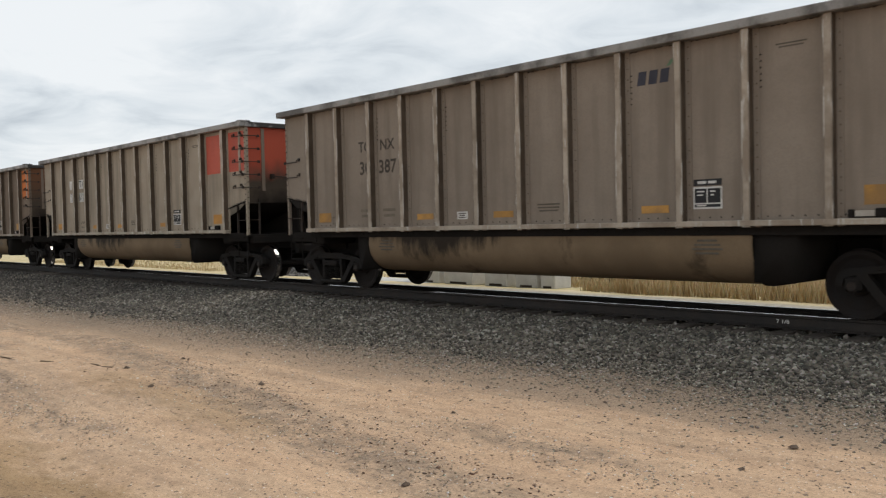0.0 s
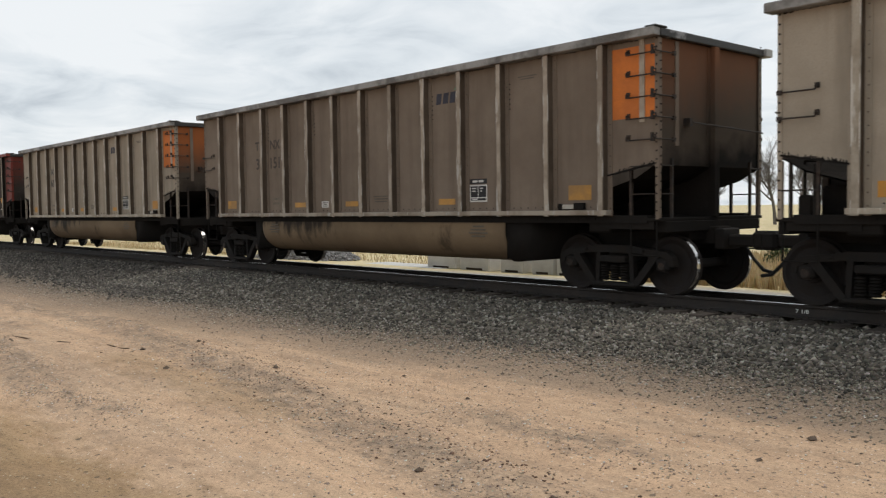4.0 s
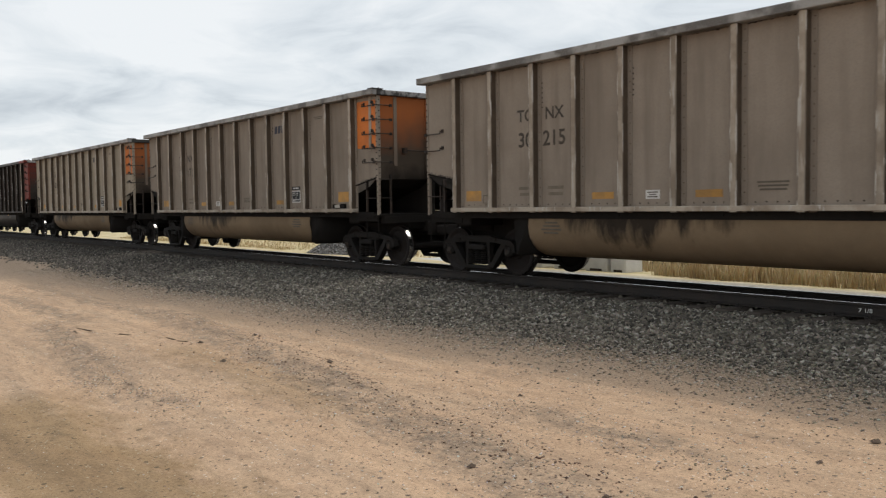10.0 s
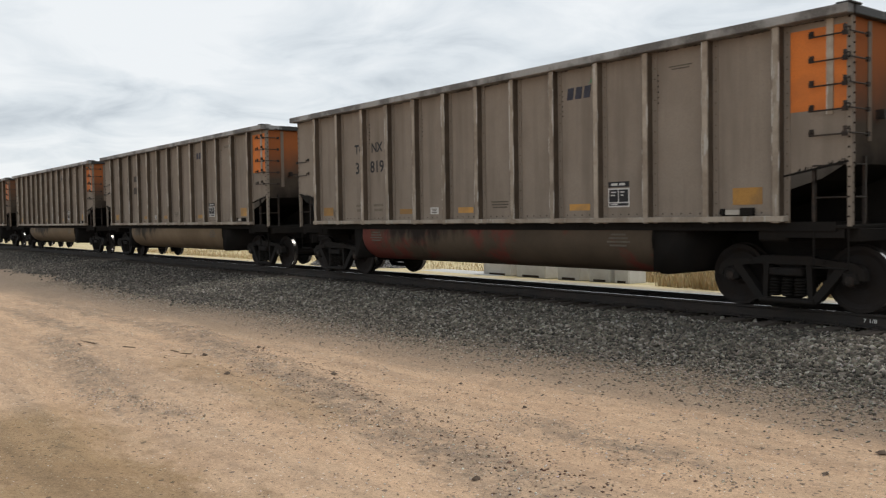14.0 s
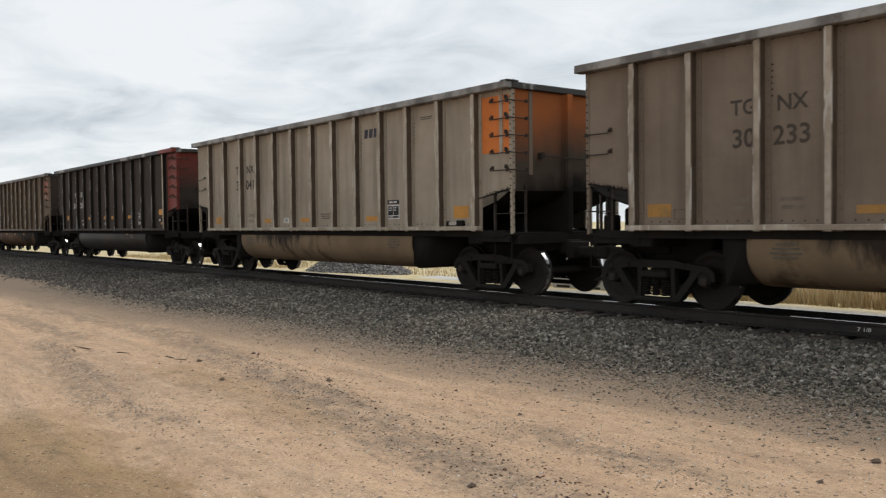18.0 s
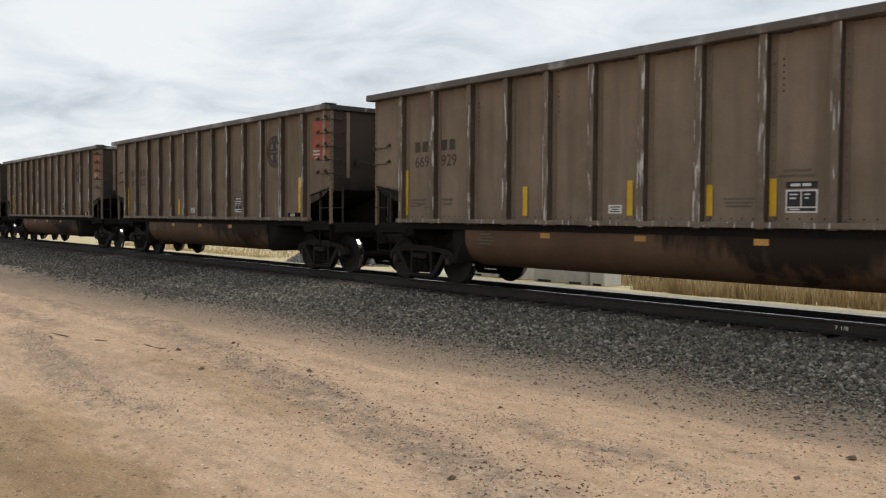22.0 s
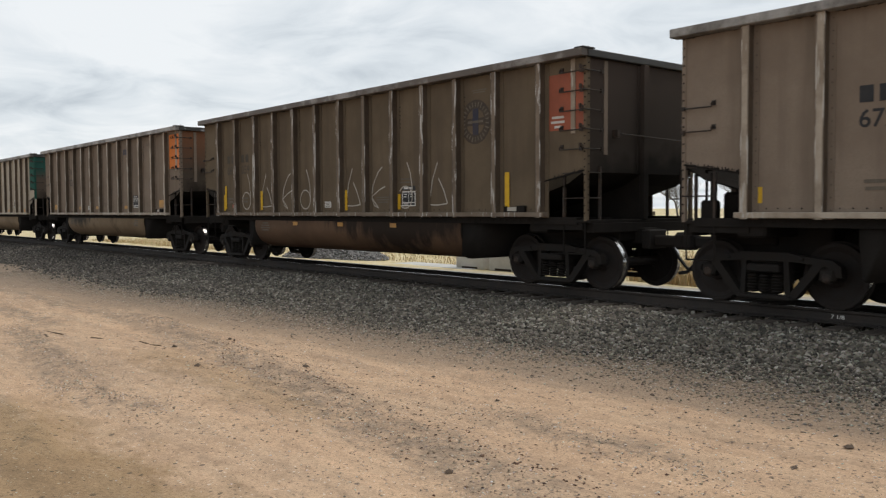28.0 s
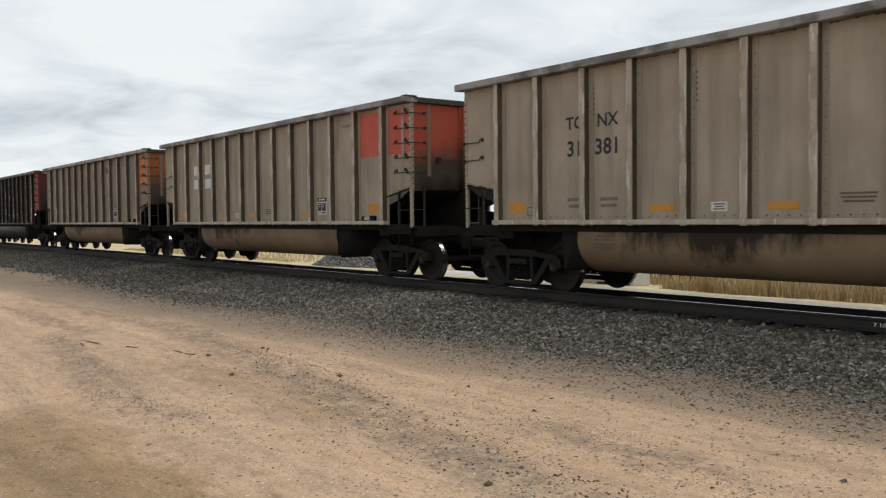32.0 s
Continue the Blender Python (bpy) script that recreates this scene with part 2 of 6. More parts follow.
M["lemon"] = material("yellow_marking_stripe", (0.68, 0.42, 0.02), 0.5, second=(0.5, 0.3, 0.03), scale=3.0, bump=0.03)
M["white"] = material("white_stencil_paint", (0.66, 0.65, 0.62), 0.6, second=(0.45, 0.43, 0.40), scale=5.0, bump=0.02)
M["ink"] = material("black_stencil_paint", (0.03, 0.03, 0.032), 0.6, scale=5.0, bump=0.02)
M["faint"] = material("faded_stencil_paint", (0.13, 0.11, 0.085), 0.65, scale=5.0, bump=0.02)
M["herald_blue"] = material("faded_navy_herald_paint", (0.028, 0.03, 0.05), 0.6, second=(0.06, 0.05, 0.05), scale=4.0, bump=0.02)
M["blue"] = material("faded_blue_logo_paint", (0.05, 0.05, 0.066), 0.6, scale=5.0, bump=0.02)
M["leaf_green"] = material("pale_green_logo_paint", (0.16, 0.26, 0.16), 0.6, scale=5.0, bump=0.02)
M["pink"] = material("pink_marker_patch", (0.75, 0.10, 0.10), 0.5, scale=5.0, bump=0.02)
M["spray"] = material("pale_spray_paint", (0.52, 0.50, 0.46), 0.6, second=(0.30, 0.28, 0.25), scale=3.0, bump=0.02)
M["cast"] = material("oily_cast_steel", (0.019, 0.0175, 0.0165), 0.75, second=(0.026, 0.020, 0.016), scale=4.0, grain=70, specular=0.12)
M["wheel"] = material("dark_wheel_steel", (0.025, 0.022, 0.021), 0.7, second=(0.027, 0.020, 0.016), scale=5.0, specular=0.12)
M["tread"] = material("polished_wheel_tread", (0.80, 0.79, 0.78), 0.20, metal=1.0, second=(0.20, 0.19, 0.18), scale=5.0, bump=0.03)
M["hose"] = material("black_rubber_hose", (0.015, 0.015, 0.015), 0.6)
M["iron"] = material("dark_iron_bar", (0.034, 0.030, 0.027), 0.6, metal=0.4, second=(0.09, 0.06, 0.045), scale=8.0)
M["rail"] = material("dark_rail_steel", (0.032, 0.029, 0.027), 0.75, metal=0.1, second=(0.055, 0.043, 0.036), scale=3.0)
M["rail_shine"] = material("polished_rail_head", (0.62, 0.61, 0.60), 0.25, metal=1.0, stretch=(0.3, 8, 1), bump=0.03)
M["tie"] = material("weathered_timber_tie", (0.085, 0.07, 0.058), 0.85, second=(0.05, 0.042, 0.036), scale=3.0, stretch=(1, 0.15, 1), random_shade=0.2)
M["concrete"] = material("pale_concrete", (0.60, 0.59, 0.56), 0.85, second=(0.45, 0.43, 0.40), scale=1.8, random_shade=0.08)

# ---- mesh tools ----


def mesh_of(name, verts, faces, mats, idx=None, smooth=False):
    me = bpy.data.meshes.new(name)
    me.from_pydata(verts, [], faces)
    for m in (mats if isinstance(mats, (list, tuple)) else [mats]):
        me.materials.append(m)
    if idx is not None:
        me.polygons.foreach_set("material_index", idx)
    if smooth:
        me.polygons.foreach_set("use_smooth", [True] * len(me.polygons))
    me.update()
    return me


class Shape:
    """Collects boxes, bars and lathe forms into one mesh."""

    def __init__(self):
        self.v, self.f, self.i, self.slot = [], [], [], 0

    def add(self, verts, faces):
        n = len(self.v)
        self.v += [tuple(p) for p in verts]
        self.f += [tuple(n + k for k in face) for face in faces]
        self.i += [self.slot] * len(faces)
        return self

    def box(self, x0, x1, y0, y1, z0, z1, bevel=0.0):
        b = min(bevel, (x1 - x0) / 2.2, (y1 - y0) / 2.2, (z1 - z0) / 2.2)
        if b <= 0:
            vs = [(x, y, z) for x in (x0, x1) for y in (y0, y1) for z in (z0, z1)]
            return self.add(vs, [(0, 1, 3, 2), (4, 6, 7, 5), (0, 4, 5, 1), (2, 3, 7, 6), (0, 2, 6, 4), (1, 5, 7, 3)])
        vs = []
        for x, sx in ((x0, 1), (x1, -1)):
            for y, sy in ((y0, 1), (y1, -1)):
                for z, sz in ((z0, 1), (z1, -1)):
                    vs += [(x, y + sy * b, z + sz * b), (x + sx * b, y, z + sz * b), (x + sx * b, y + sy * b, z)]
        k = lambda a, c, d, w: (a * 4 + c * 2 + d) * 3 + w
        fs = []
        for a in (0, 1):
            q = (k(a, 0, 0, 0), k(a, 0, 1, 0), k(a, 1, 1, 0), k(a, 1, 0, 0))
            fs.append(q if a == 0 else q[::-1])
            q = (k(0, a, 0, 1), k(1, a, 0, 1), k(1, a, 1, 1), k(0, a, 1, 1))
            fs.append(q if a == 0 else q[::-1])
            q = (k(0, 0, a, 2), k(0, 1, a, 2), k(1, 1, a, 2), k(1, 0, a, 2))
            fs.append(q if a == 0 else q[::-1])
        for a in (0, 1):
            for c in (0, 1):
                q = (k(a, c, 0, 0), k(a, c, 0, 1), k(a, c, 1, 1), k(a, c, 1, 0))
                fs.append(q if a != c else q[::-1])
                q = (k(a, 0, c, 0), k(a, 1, c, 0), k(a, 1, c, 2), k(a, 0, c, 2))
                fs.append(q if a != c else q[::-1])
                q = (k(0, a, c, 1), k(0, a, c, 2), k(1, a, c, 2), k(1, a, c, 1))
                fs.append(q if a != c else q[::-1])
        for a in (0, 1):
            for c in (0, 1):
                for d in (0, 1):
                    q = (k(a, c, d, 0), k(a, c, d, 1), k(a, c, d, 2))
                    fs.append(q if (a + c + d) % 2 == 0 else q[::-1])
        return self.add(vs, fs)

    def bar(self, a, b, r, sides=6):
        a, b = Vector(a), Vector(b)
        w = (b - a).normalized()
        u = w.orthogonal().normalized()
        v = w.cross(u)
        vs = [p + r * (math.cos(q) * u + math.sin(q) * v) for p in (a, b) for q in [2 * math.pi * i / sides for i in range(sides)]]
        fs = [(i, (i + 1) % sides, sides + (i + 1) % sides, sides + i) for i in range(sides)]
        return self.add(vs, fs + [tuple(range(sides))[::-1], tuple(range(sides, 2 * sides))])

    def path(self, points, r, sides=6):
        for a, b in zip(points, points[1:]):
            self.bar(a, b, r, sides)
        return self

    def prism(self, outline, y0, y1):
        """An outline in x, z drawn from y0 to y1."""
        n = len(outline)
        vs = [(x, y0, z) for x, z in outline] + [(x, y1, z) for x, z in outline]
        fs = [(i, (i + 1) % n, n + (i + 1) % n, n + i) for i in range(n)]
        return self.add(vs, [f[::-1] for f in fs] + [tuple(range(n)), tuple(range(n, 2 * n))[::-1]])

    def lathe(self, profile, steps=28, slots=None):
        """A profile of (y, radius) turned round the y axis."""
        n = len(profile)
        vs = [(r * math.sin(a), y, r * math.cos(a)) for a in [2 * math.pi * s / steps for s in range(steps)] for y, r in profile]
        base = self.slot
        for j in range(n - 1):
            self.slot = slots[j] if slots else base
            ring = [(s * n + j, s * n + j + 1, ((s + 1) % steps) * n + j + 1, ((s + 1) % steps) * n + j) for s in range(steps)]
            if j == 0:
                self.add(vs, ring)
                start = len(self.v) - len(vs)
            else:
                self.f += [tuple(start + k for k in f) for f in ring]
                self.i += [self.slot] * len(ring)
        self.slot = base
        return self

    def mesh(self, name, mats, smooth=False):
        return mesh_of(name, self.v, self.f, mats, self.i, smooth)


CACHE = {}


def cached(key, make):
    if key not in CACHE:
        CACHE[key] = make()
    return CACHE[key]


def part(name, mesh, parent, m=None, label=""):
    ob = new(name, mesh)
    ob.parent = parent
    m = m if m is not None else Matrix.Identity(4)
    if parent.name.startswith("coal_gondola"):
        # onto the cars' true length; trucks keep their own
        m = Matrix.Translation((m.translation.x * (GAUGE - 1), 0, 0)) @ m if name == "truck" else Matrix.Diagonal((GAUGE, 1, 1, 1)) @ m
    ob.matrix_basis = m
    return tagged(ob, label)


def text_mesh(text, size, mat, wide=1.0, gap=1.0, bold=0.012):
    """Flat lettering in the x, z plane that faces -y, its middle at the origin."""
    def make():
        cu = bpy.data.curves.new("lettering", "FONT")
        cu.body, cu.size, cu.resolution_u = text, size, 3
        cu.space_character = gap
        cu.align_x, cu.align_y, cu.offset = "CENTER", "CENTER", size * bold
        ob = bpy.data.objects.new("lettering", cu)
        me = bpy.data.meshes.new_from_object(ob)
        bpy.data.objects.remove(ob)
        me.transform(Matrix.Rotation(radians(90), 4, "X") @ Matrix.Diagonal((wide, 1, 1, 1)))
        me.materials.clear()
        me.materials.append(mat)
        return me
    return cached(("text", text, size, mat.name, wide, gap, bold), make)


def plate(key, w, h, mat, depth=0.004):
    return cached(("plate", key, w, h, mat.name), lambda: Shape().box(-w / 2, w / 2, -depth, 0, -h / 2, h / 2).mesh("plate", mat))

# ---- ground, track and distance ----
GROUND = -0.50


def smooth01(v):
    v = np.clip(v, 0, 1)
    return v * v * (3 - 2 * v)


def lumps(x, y, seed, size):
    """Cheap smooth noise on arrays, about -1 to 1."""
    rng = np.random.RandomState(seed)
    total = np.zeros_like(x)
    for k in range(7):
        a, ph = rng.uniform(0, 2 * np.pi, 2)
        w = size * rng.uniform(0.6, 1.7)
        total += np.sin((x * np.cos(a) + y * np.sin(a)) * 2 * np.pi / w + ph)
    return total / 4.0


def height(x, y):
    near = GROUND + 0.012 * lumps(x, y, 1, 1.1) + 0.02 * lumps(x, y, 2, 4.5)
    rut = np.zeros_like(x)
    for y0, slope, depth, wide in ((-8.0, -0.155, 0.035, 0.28), (-6.9, -0.12, 0.03, 0.24), (-6.2, 0.05, 0.02, 0.3), (-9.85, -0.13, 0.035, 0.25)):
        d = (y - y0 - slope * (x + 9) - 0.15 * np.sin(x * 0.35 + y0)) / wide
        rut -= depth * np.exp(-d * d) - 0.4 * depth * np.exp(-(np.abs(d) - 1.9) ** 2 * 2)
    near = near + rut * smooth01((-4.6 - y) / 1.0)
    bank = np.interp(y, (-4.3, -3.5, -2.3, -1.5, 1.5, 2.3, 4.2, 6.0), (0, 0.04, 0.19, 0.25, 0.25, 0.19, -0.05, -0.12))
    far = -0.12 * smooth01((y - 4) / 4) + 0.05 * lumps(x, y, 3, 9) * smooth01((y - 5) / 6)
    return np.where(y < 5, near + bank, near + far)


def spaced(points):
    """Grid lines: (start, step) pairs up to the last value."""
    out_ = []
    for (a, step), (b, _) in zip(points, points[1:]):
        n = max(1, round((b - a) / step))
        out_ += list(np.linspace(a, b, n, endpoint=False))
    return np.array(out_ + [points[-1][0]])


# worn gravel streaks along the yard: middle line at x = 0, its slope, half width, from, to
STREAKS = ((-9.0, -0.155, 0.42, -15.0, -2.5), (-10.75, -0.13, 0.30, -16.0, -9.6), (-9.42, 0.0, 0.26, -10.2, -7.8), (-6.05, 0.056, 0.40, -24.0, -14.0), (-7.0, 0.0, 0.32, -6.2, -3.2), (-7.9, 0.02, 0.3, -22.0, -15.0))


def ground_material():
    m = bpy.data.materials.new("dirt_gravel_ground")
    m.use_nodes = True
    t = m.node_tree
    bsdf = t.nodes["Principled BSDF"]
    bsdf.inputs["Roughness"].default_value = 0.95
    bsdf.inputs["Specular IOR Level"].default_value = 0.15
    tc = t.nodes.new("ShaderNodeTexCoord")
    sp = t.nodes.new("ShaderNodeSeparateXYZ")
    t.links.new(tc.outputs["Object"], sp.inputs[0])

    def noise_of(s, stretch=(1, 1, 1), detail=6.0, rough=0.6):
        mp = t.nodes.new("ShaderNodeMapping")
        mp.inputs["Scale"].default_value = stretch
        t.links.new(tc.outputs["Object"], mp.inputs[0])
        n = t.nodes.new("ShaderNodeTexNoise")
        n.inputs["Scale"].default_value, n.inputs["Detail"].default_value, n.inputs["Roughness"].default_value = s, detail, rough
        t.links.new(mp.outputs[0], n.inputs["Vector"])
        return n.outputs["Fac"]

    def math_(op, a, b):
        n = t.nodes.new("ShaderNodeMath")
        n.operation = op
        for s, v in zip(n.inputs, (a, b)):
            if isinstance(v, (int, float)):
                s.default_value = v
            else:
                t.links.new(v, s)
        return n.outputs[0]

    def ramp_(fac, stops):
        r = t.nodes.new("ShaderNodeValToRGB")
        e = r.color_ramp.elements
        while len(e) < len(stops):
            e.new(0.5)
        for el, (p, c) in zip(e, stops):
            el.position, el.color = p, (*c, 1)
        t.links.new(fac, r.inputs[0])
        return r.outputs[0]

    def mix(a, b, f, blend="MIX"):
        mx = t.nodes.new("ShaderNodeMix")
        mx.data_type, mx.blend_type = "RGBA", blend
        t.links.new(a, mx.inputs[6]) if not isinstance(a, tuple) else setattr(mx.inputs[6], "default_value", (*a, 1))
        t.links.new(b, mx.inputs[7]) if not isinstance(b, tuple) else setattr(mx.inputs[7], "default_value", (*b, 1))
        if isinstance(f, (int, float)):
            mx.inputs[0].default_value = f
        else:
            t.links.new(f, mx.inputs[0])
        return mx.outputs[2]

    # across the track: dirt, grey gravel, ballast, grass field beyond; the borders wander
    wander = math_("MULTIPLY", math_("SUBTRACT", noise_of(0.55, (0.5, 1, 1), 9.0, 0.72), 0.5), 1.5)
    across = math_("ADD", sp.outputs["Y"], wander)
    field = math_("DIVIDE", math_("ADD", across, 14.0), 60.0)
    at = lambda y: (y + 14.0) / 60.0
    away = lambda x, top: math_("MINIMUM", math_("MAXIMUM", math_("SUBTRACT", x, sp.outputs["X"]), 0.0), top)
    # down the line both the rock shoulder and the gravel beside it spread over the yard
    toe = math_("DIVIDE", math_("ADD", math_("ADD", across, math_("MULTIPLY", away(-6.0, 17.0), 0.06)), 14.0), 60.0)
    spread = math_("ADD", math_("MULTIPLY", away(-4.0, 6.0), 0.085), math_("MULTIPLY", away(-10.0, 30.0), 0.095))
    pos = math_("DIVIDE", math_("ADD", math_("ADD", across, spread), 14.0), 60.0)
    rocky = ramp_(toe, [(0.0, (0, 0, 0)), (at(-4.0), (0, 0, 0)), (at(-3.3), (1, 1, 1)), (at(4.0), (1, 1, 1)), (at(5.2), (0, 0, 0))])
    mixed_ = ramp_(pos, [(0.0, (0, 0, 0)), (at(-5.65), (0.0, 0, 0)), (at(-5.2), (0.55, 0.55, 0.55)), (at(-4.6), (0.82, 0.82, 0.82)), (at(-3.9), (0.95, 0.95, 0.95)), (at(4.0), (0.9, 0.9, 0.9)), (at(5.2), (0.0, 0.0, 0.0))])
    dirt = ramp_(noise_of(1.3, (0.5, 1.25, 1), 12.0, 0.78), [(0.34, (0.40, 0.282, 0.192)), (0.46, (0.525, 0.366, 0.243)), (0.54, (0.60, 0.432, 0.292)), (0.66, (0.49, 0.362, 0.25))])
    tracks = ramp_(noise_of(1.6, (0.14, 1.4, 1), 9.0, 0.7), [(0.38, (0.41, 0.288, 0.198)), (0.49, (0.54, 0.368, 0.243)), (0.60, (0.62, 0.415, 0.268))])
    dirt = mix(dirt, tracks, 0.55)
    speck = ramp_(noise_of(34.0, detail=3.0, rough=0.75), [(0.34, (0.50, 0.46, 0.42)), (0.5, (1, 1, 1)), (0.68, (1.3, 1.27, 1.22))])
    dirt = mix(dirt, speck, 0.38, "MULTIPLY")
    grit = ramp_(noise_of(95.0, detail=2.0, rough=0.7), [(0.30, (0.40, 0.38, 0.36)), (0.42, (1, 1, 1)), (0.64, (1, 1, 1)), (0.74, (1.5, 1.48, 1.45))])
    dirt = mix(dirt, grit, 0.8, "MULTIPLY")
    blotch = ramp_(noise_of(6.5, (0.6, 1, 1), 7.0, 0.75), [(0.36, (0.62, 0.60, 0.58)), (0.5, (1, 1, 1)), (0.66, (1.15, 1.12, 1.1))])
    dirt = mix(dirt, blotch, 0.45, "MULTIPLY")

    def pebbles(size, share, colour, base):
        # single small stones pressed into the earth
        v = t.nodes.new("ShaderNodeTexVoronoi")
        v.inputs["Scale"].default_value = 1 / size
        t.links.new(tc.outputs["Object"], v.inputs["Vector"])
        parts_ = t.nodes.new("ShaderNodeSeparateColor")
        t.links.new(v.outputs["Color"], parts_.inputs[0])
        hit = math_("GREATER_THAN", parts_.outputs[0], 1 - share)
        dot = math_("LESS_THAN", v.outputs["Distance"], math_("MULTIPLY", parts_.outputs[1], 0.45))
        return mix(base, colour, math_("MULTIPLY", math_("MULTIPLY", hit, dot), 0.85))

    dirt = pebbles(0.030, 0.16, (0.20, 0.15, 0.11), dirt)
    dirt = pebbles(0.022, 0.10, (0.72, 0.64, 0.54), dirt)
    dirt = pebbles(0.055, 0.10, (0.17, 0.13, 0.10), dirt)

    def strip(y0, slope, half, x0, x1):
        # a worn streak along the yard, ragged at its edges
        line = math_("SUBTRACT", math_("ADD", sp.outputs["Y"], math_("MULTIPLY", sp.outputs["X"], -slope)), y0)
        line = math_("ABSOLUTE", math_("ADD", line, math_("MULTIPLY", math_("SUBTRACT", noise_of(2.2, (0.6, 1, 1), 12.0, 0.85), 0.5), 2.6)), 0)
        side = math_("SUBTRACT", 1.0, math_("DIVIDE", line, half))
        along_ = math_("MINIMUM", math_("SUBTRACT", sp.outputs["X"], x0), math_("SUBTRACT", x1, sp.outputs["X"]))
        both = math_("MINIMUM", side, math_("DIVIDE", along_, 1.5))
        return math_("MINIMUM", math_("MAXIMUM", math_("MULTIPLY", both, 1.6), 0.0), 1.0)

    grey_patch = ramp_(noise_of(1.7, (0.6, 1.2, 1), 8.0, 0.7), [(0.56, (0, 0, 0)), (0.70, (0.8, 0.8, 0.8))])
    worn = grey_patch
    for streak in STREAKS:
        worn = math_("MAXIMUM", worn, strip(*streak))
    gravel = ramp_(noise_of(30.0, detail=4.0, rough=0.8), [(0.32, (0.055, 0.049, 0.043)), (0.5, (0.150, 0.131, 0.110)), (0.70, (0.31, 0.275, 0.235))])
    pressed = ramp_(noise_of(22.0, detail=5.0, rough=0.85), [(0.30, (0.08, 0.062, 0.048)), (0.45, (0.215, 0.160, 0.117)), (0.58, (0.32, 0.243, 0.176)), (0.72, (0.52, 0.44, 0.35))])
    broken = ramp_(noise_of(5.5, (0.7, 1, 1), 8.0, 0.8), [(0.42, (0.12, 0.12, 0.12)), (0.58, (1, 1, 1))])
    gravel_dirt = mix(dirt, pressed, math_("MULTIPLY", math_("MULTIPLY", worn, broken), 0.9))
    # a darker, packed patch of earth close by
    packed = strip(-10.7, 0.0, 1.0, -10.0, -3.5)
    gravel_dirt = mix(gravel_dirt, mix(gravel_dirt, (0.62, 0.60, 0.50), 1.0, "MULTIPLY"), math_("MULTIPLY", math_("MAXIMUM", packed, math_("MULTIPLY", strip(-8.6, -0.05, 0.5, -12.0, -6.5), 0.55)), 0.88))
    earthy = ramp_(noise_of(34.0, detail=5.0, rough=0.85), [(0.30, (0.085, 0.066, 0.050)), (0.5, (0.225, 0.172, 0.126)), (0.70, (0.39, 0.315, 0.24))])
    near = mix(mix(gravel_dirt, earthy, mixed_), gravel, rocky)
    grass = ramp_(noise_of(1.4, (1, 1, 1), 7.0, 0.7), [(0.30, (0.40, 0.37, 0.19)), (0.48, (0.60, 0.49, 0.28)), (0.65, (0.68, 0.60, 0.42))])
    beyond = ramp_(field, [(at(4.0), (0, 0, 0)), (at(5.2), (1, 1, 1))])
    verge = math_("DIVIDE", math_("ADD", math_("ADD", sp.outputs["Y"], math_("MULTIPLY", wander, 0.35)), 14.0), 60.0)
    bare_ground = ramp_(verge, [(at(3.4), (0, 0, 0)), (at(4.2), (1, 1, 1)), (at(5.3), (1, 1, 1)), (at(6.0), (0, 0, 0))])
    pale_soil = ramp_(noise_of(9.0, detail=4.0, rough=0.7), [(0.35, (0.27, 0.245, 0.20)), (0.6, (0.44, 0.40, 0.34))])
    bare_ground = math_("MULTIPLY", bare_ground, math_("SUBTRACT", 1.0, math_("DIVIDE", away(-17.0, 8.0), 8.0)))
    t.links.new(mix(mix(near, grass, beyond), pale_soil, bare_ground), bsdf.inputs["Base Color"])
    bp = t.nodes.new("ShaderNodeBump")
    bp.inputs["Strength"].default_value, bp.inputs["Distance"].default_value = 0.45, 0.03
    t.links.new(math_("ADD", noise_of(30.0, detail=4.0, rough=0.75), noise_of(7.0)), bp.inputs["Height"])
    t.links.new(bp.outputs[0], bsdf.inputs["Normal"])
    return m


def build_ground():
    xs = spaced([(-2500, 500), (-500, 100), (-200, 20), (-80, 2.0), (-40, 0.5), (-26, 0.16), (1, 0.5), (10, 5), (60, 40), (300, 300), (2500, 0)])
    ys = spaced([(-2500, 500), (-500, 100), (-60, 10), (-20, 1.0), (-12.4, 0.11), (-4.0, 0.2), (6, 1.0), (40, 10), (100, 100), (400, 400), (2800, 0)])
    gx, gy = np.meshgrid(xs, ys, indexing="ij")
    gz = height(gx, gy)
    n, k = len(xs), len(ys)
    verts = np.stack([gx, gy, gz], -1).reshape(-1, 3)
    a = (np.arange(n - 1)[:, None] * k + np.arange(k - 1)[None]).ravel()
    faces = np.stack([a, a + k, a + k + 1, a + 1], 1)
    me = mesh_of("ground", verts.tolist(), faces.tolist(), ground_material(), smooth=True)
    tagged(new("ground", me), "bare tan dirt yard with tyre ruts and loose gravel", "ground", kind="structure")


def rock_forms(count, seed):
    """Low, angular stones: cut octahedra of 14 to 20 faces."""
    rng = np.random.RandomState(seed)
    forms = []
    base = np.array([(1, 0, 0), (0.3, 0.9, 0.1), (-0.8, 0.6, 0), (-0.9, -0.5, 0.1), (0.2, -1, 0), (0.1, 0.2, 0.8), (-0.3, -0.2, 0.75), (0.1, 0, -0.7)])
    faces = [(0, 1, 5), (1, 2, 5), (2, 6, 5), (2, 3, 6), (3, 4, 6), (4, 5, 6), (4, 0, 5), (1, 0, 7), (2, 1, 7), (3, 2, 7), (4, 3, 7), (0, 4, 7)]
    for _ in range(count):
        forms.append(base * rng.uniform(0.7, 1.25, (8, 1)) + rng.uniform(-0.18, 0.18, (8, 3)))
    return forms, np.array(faces)


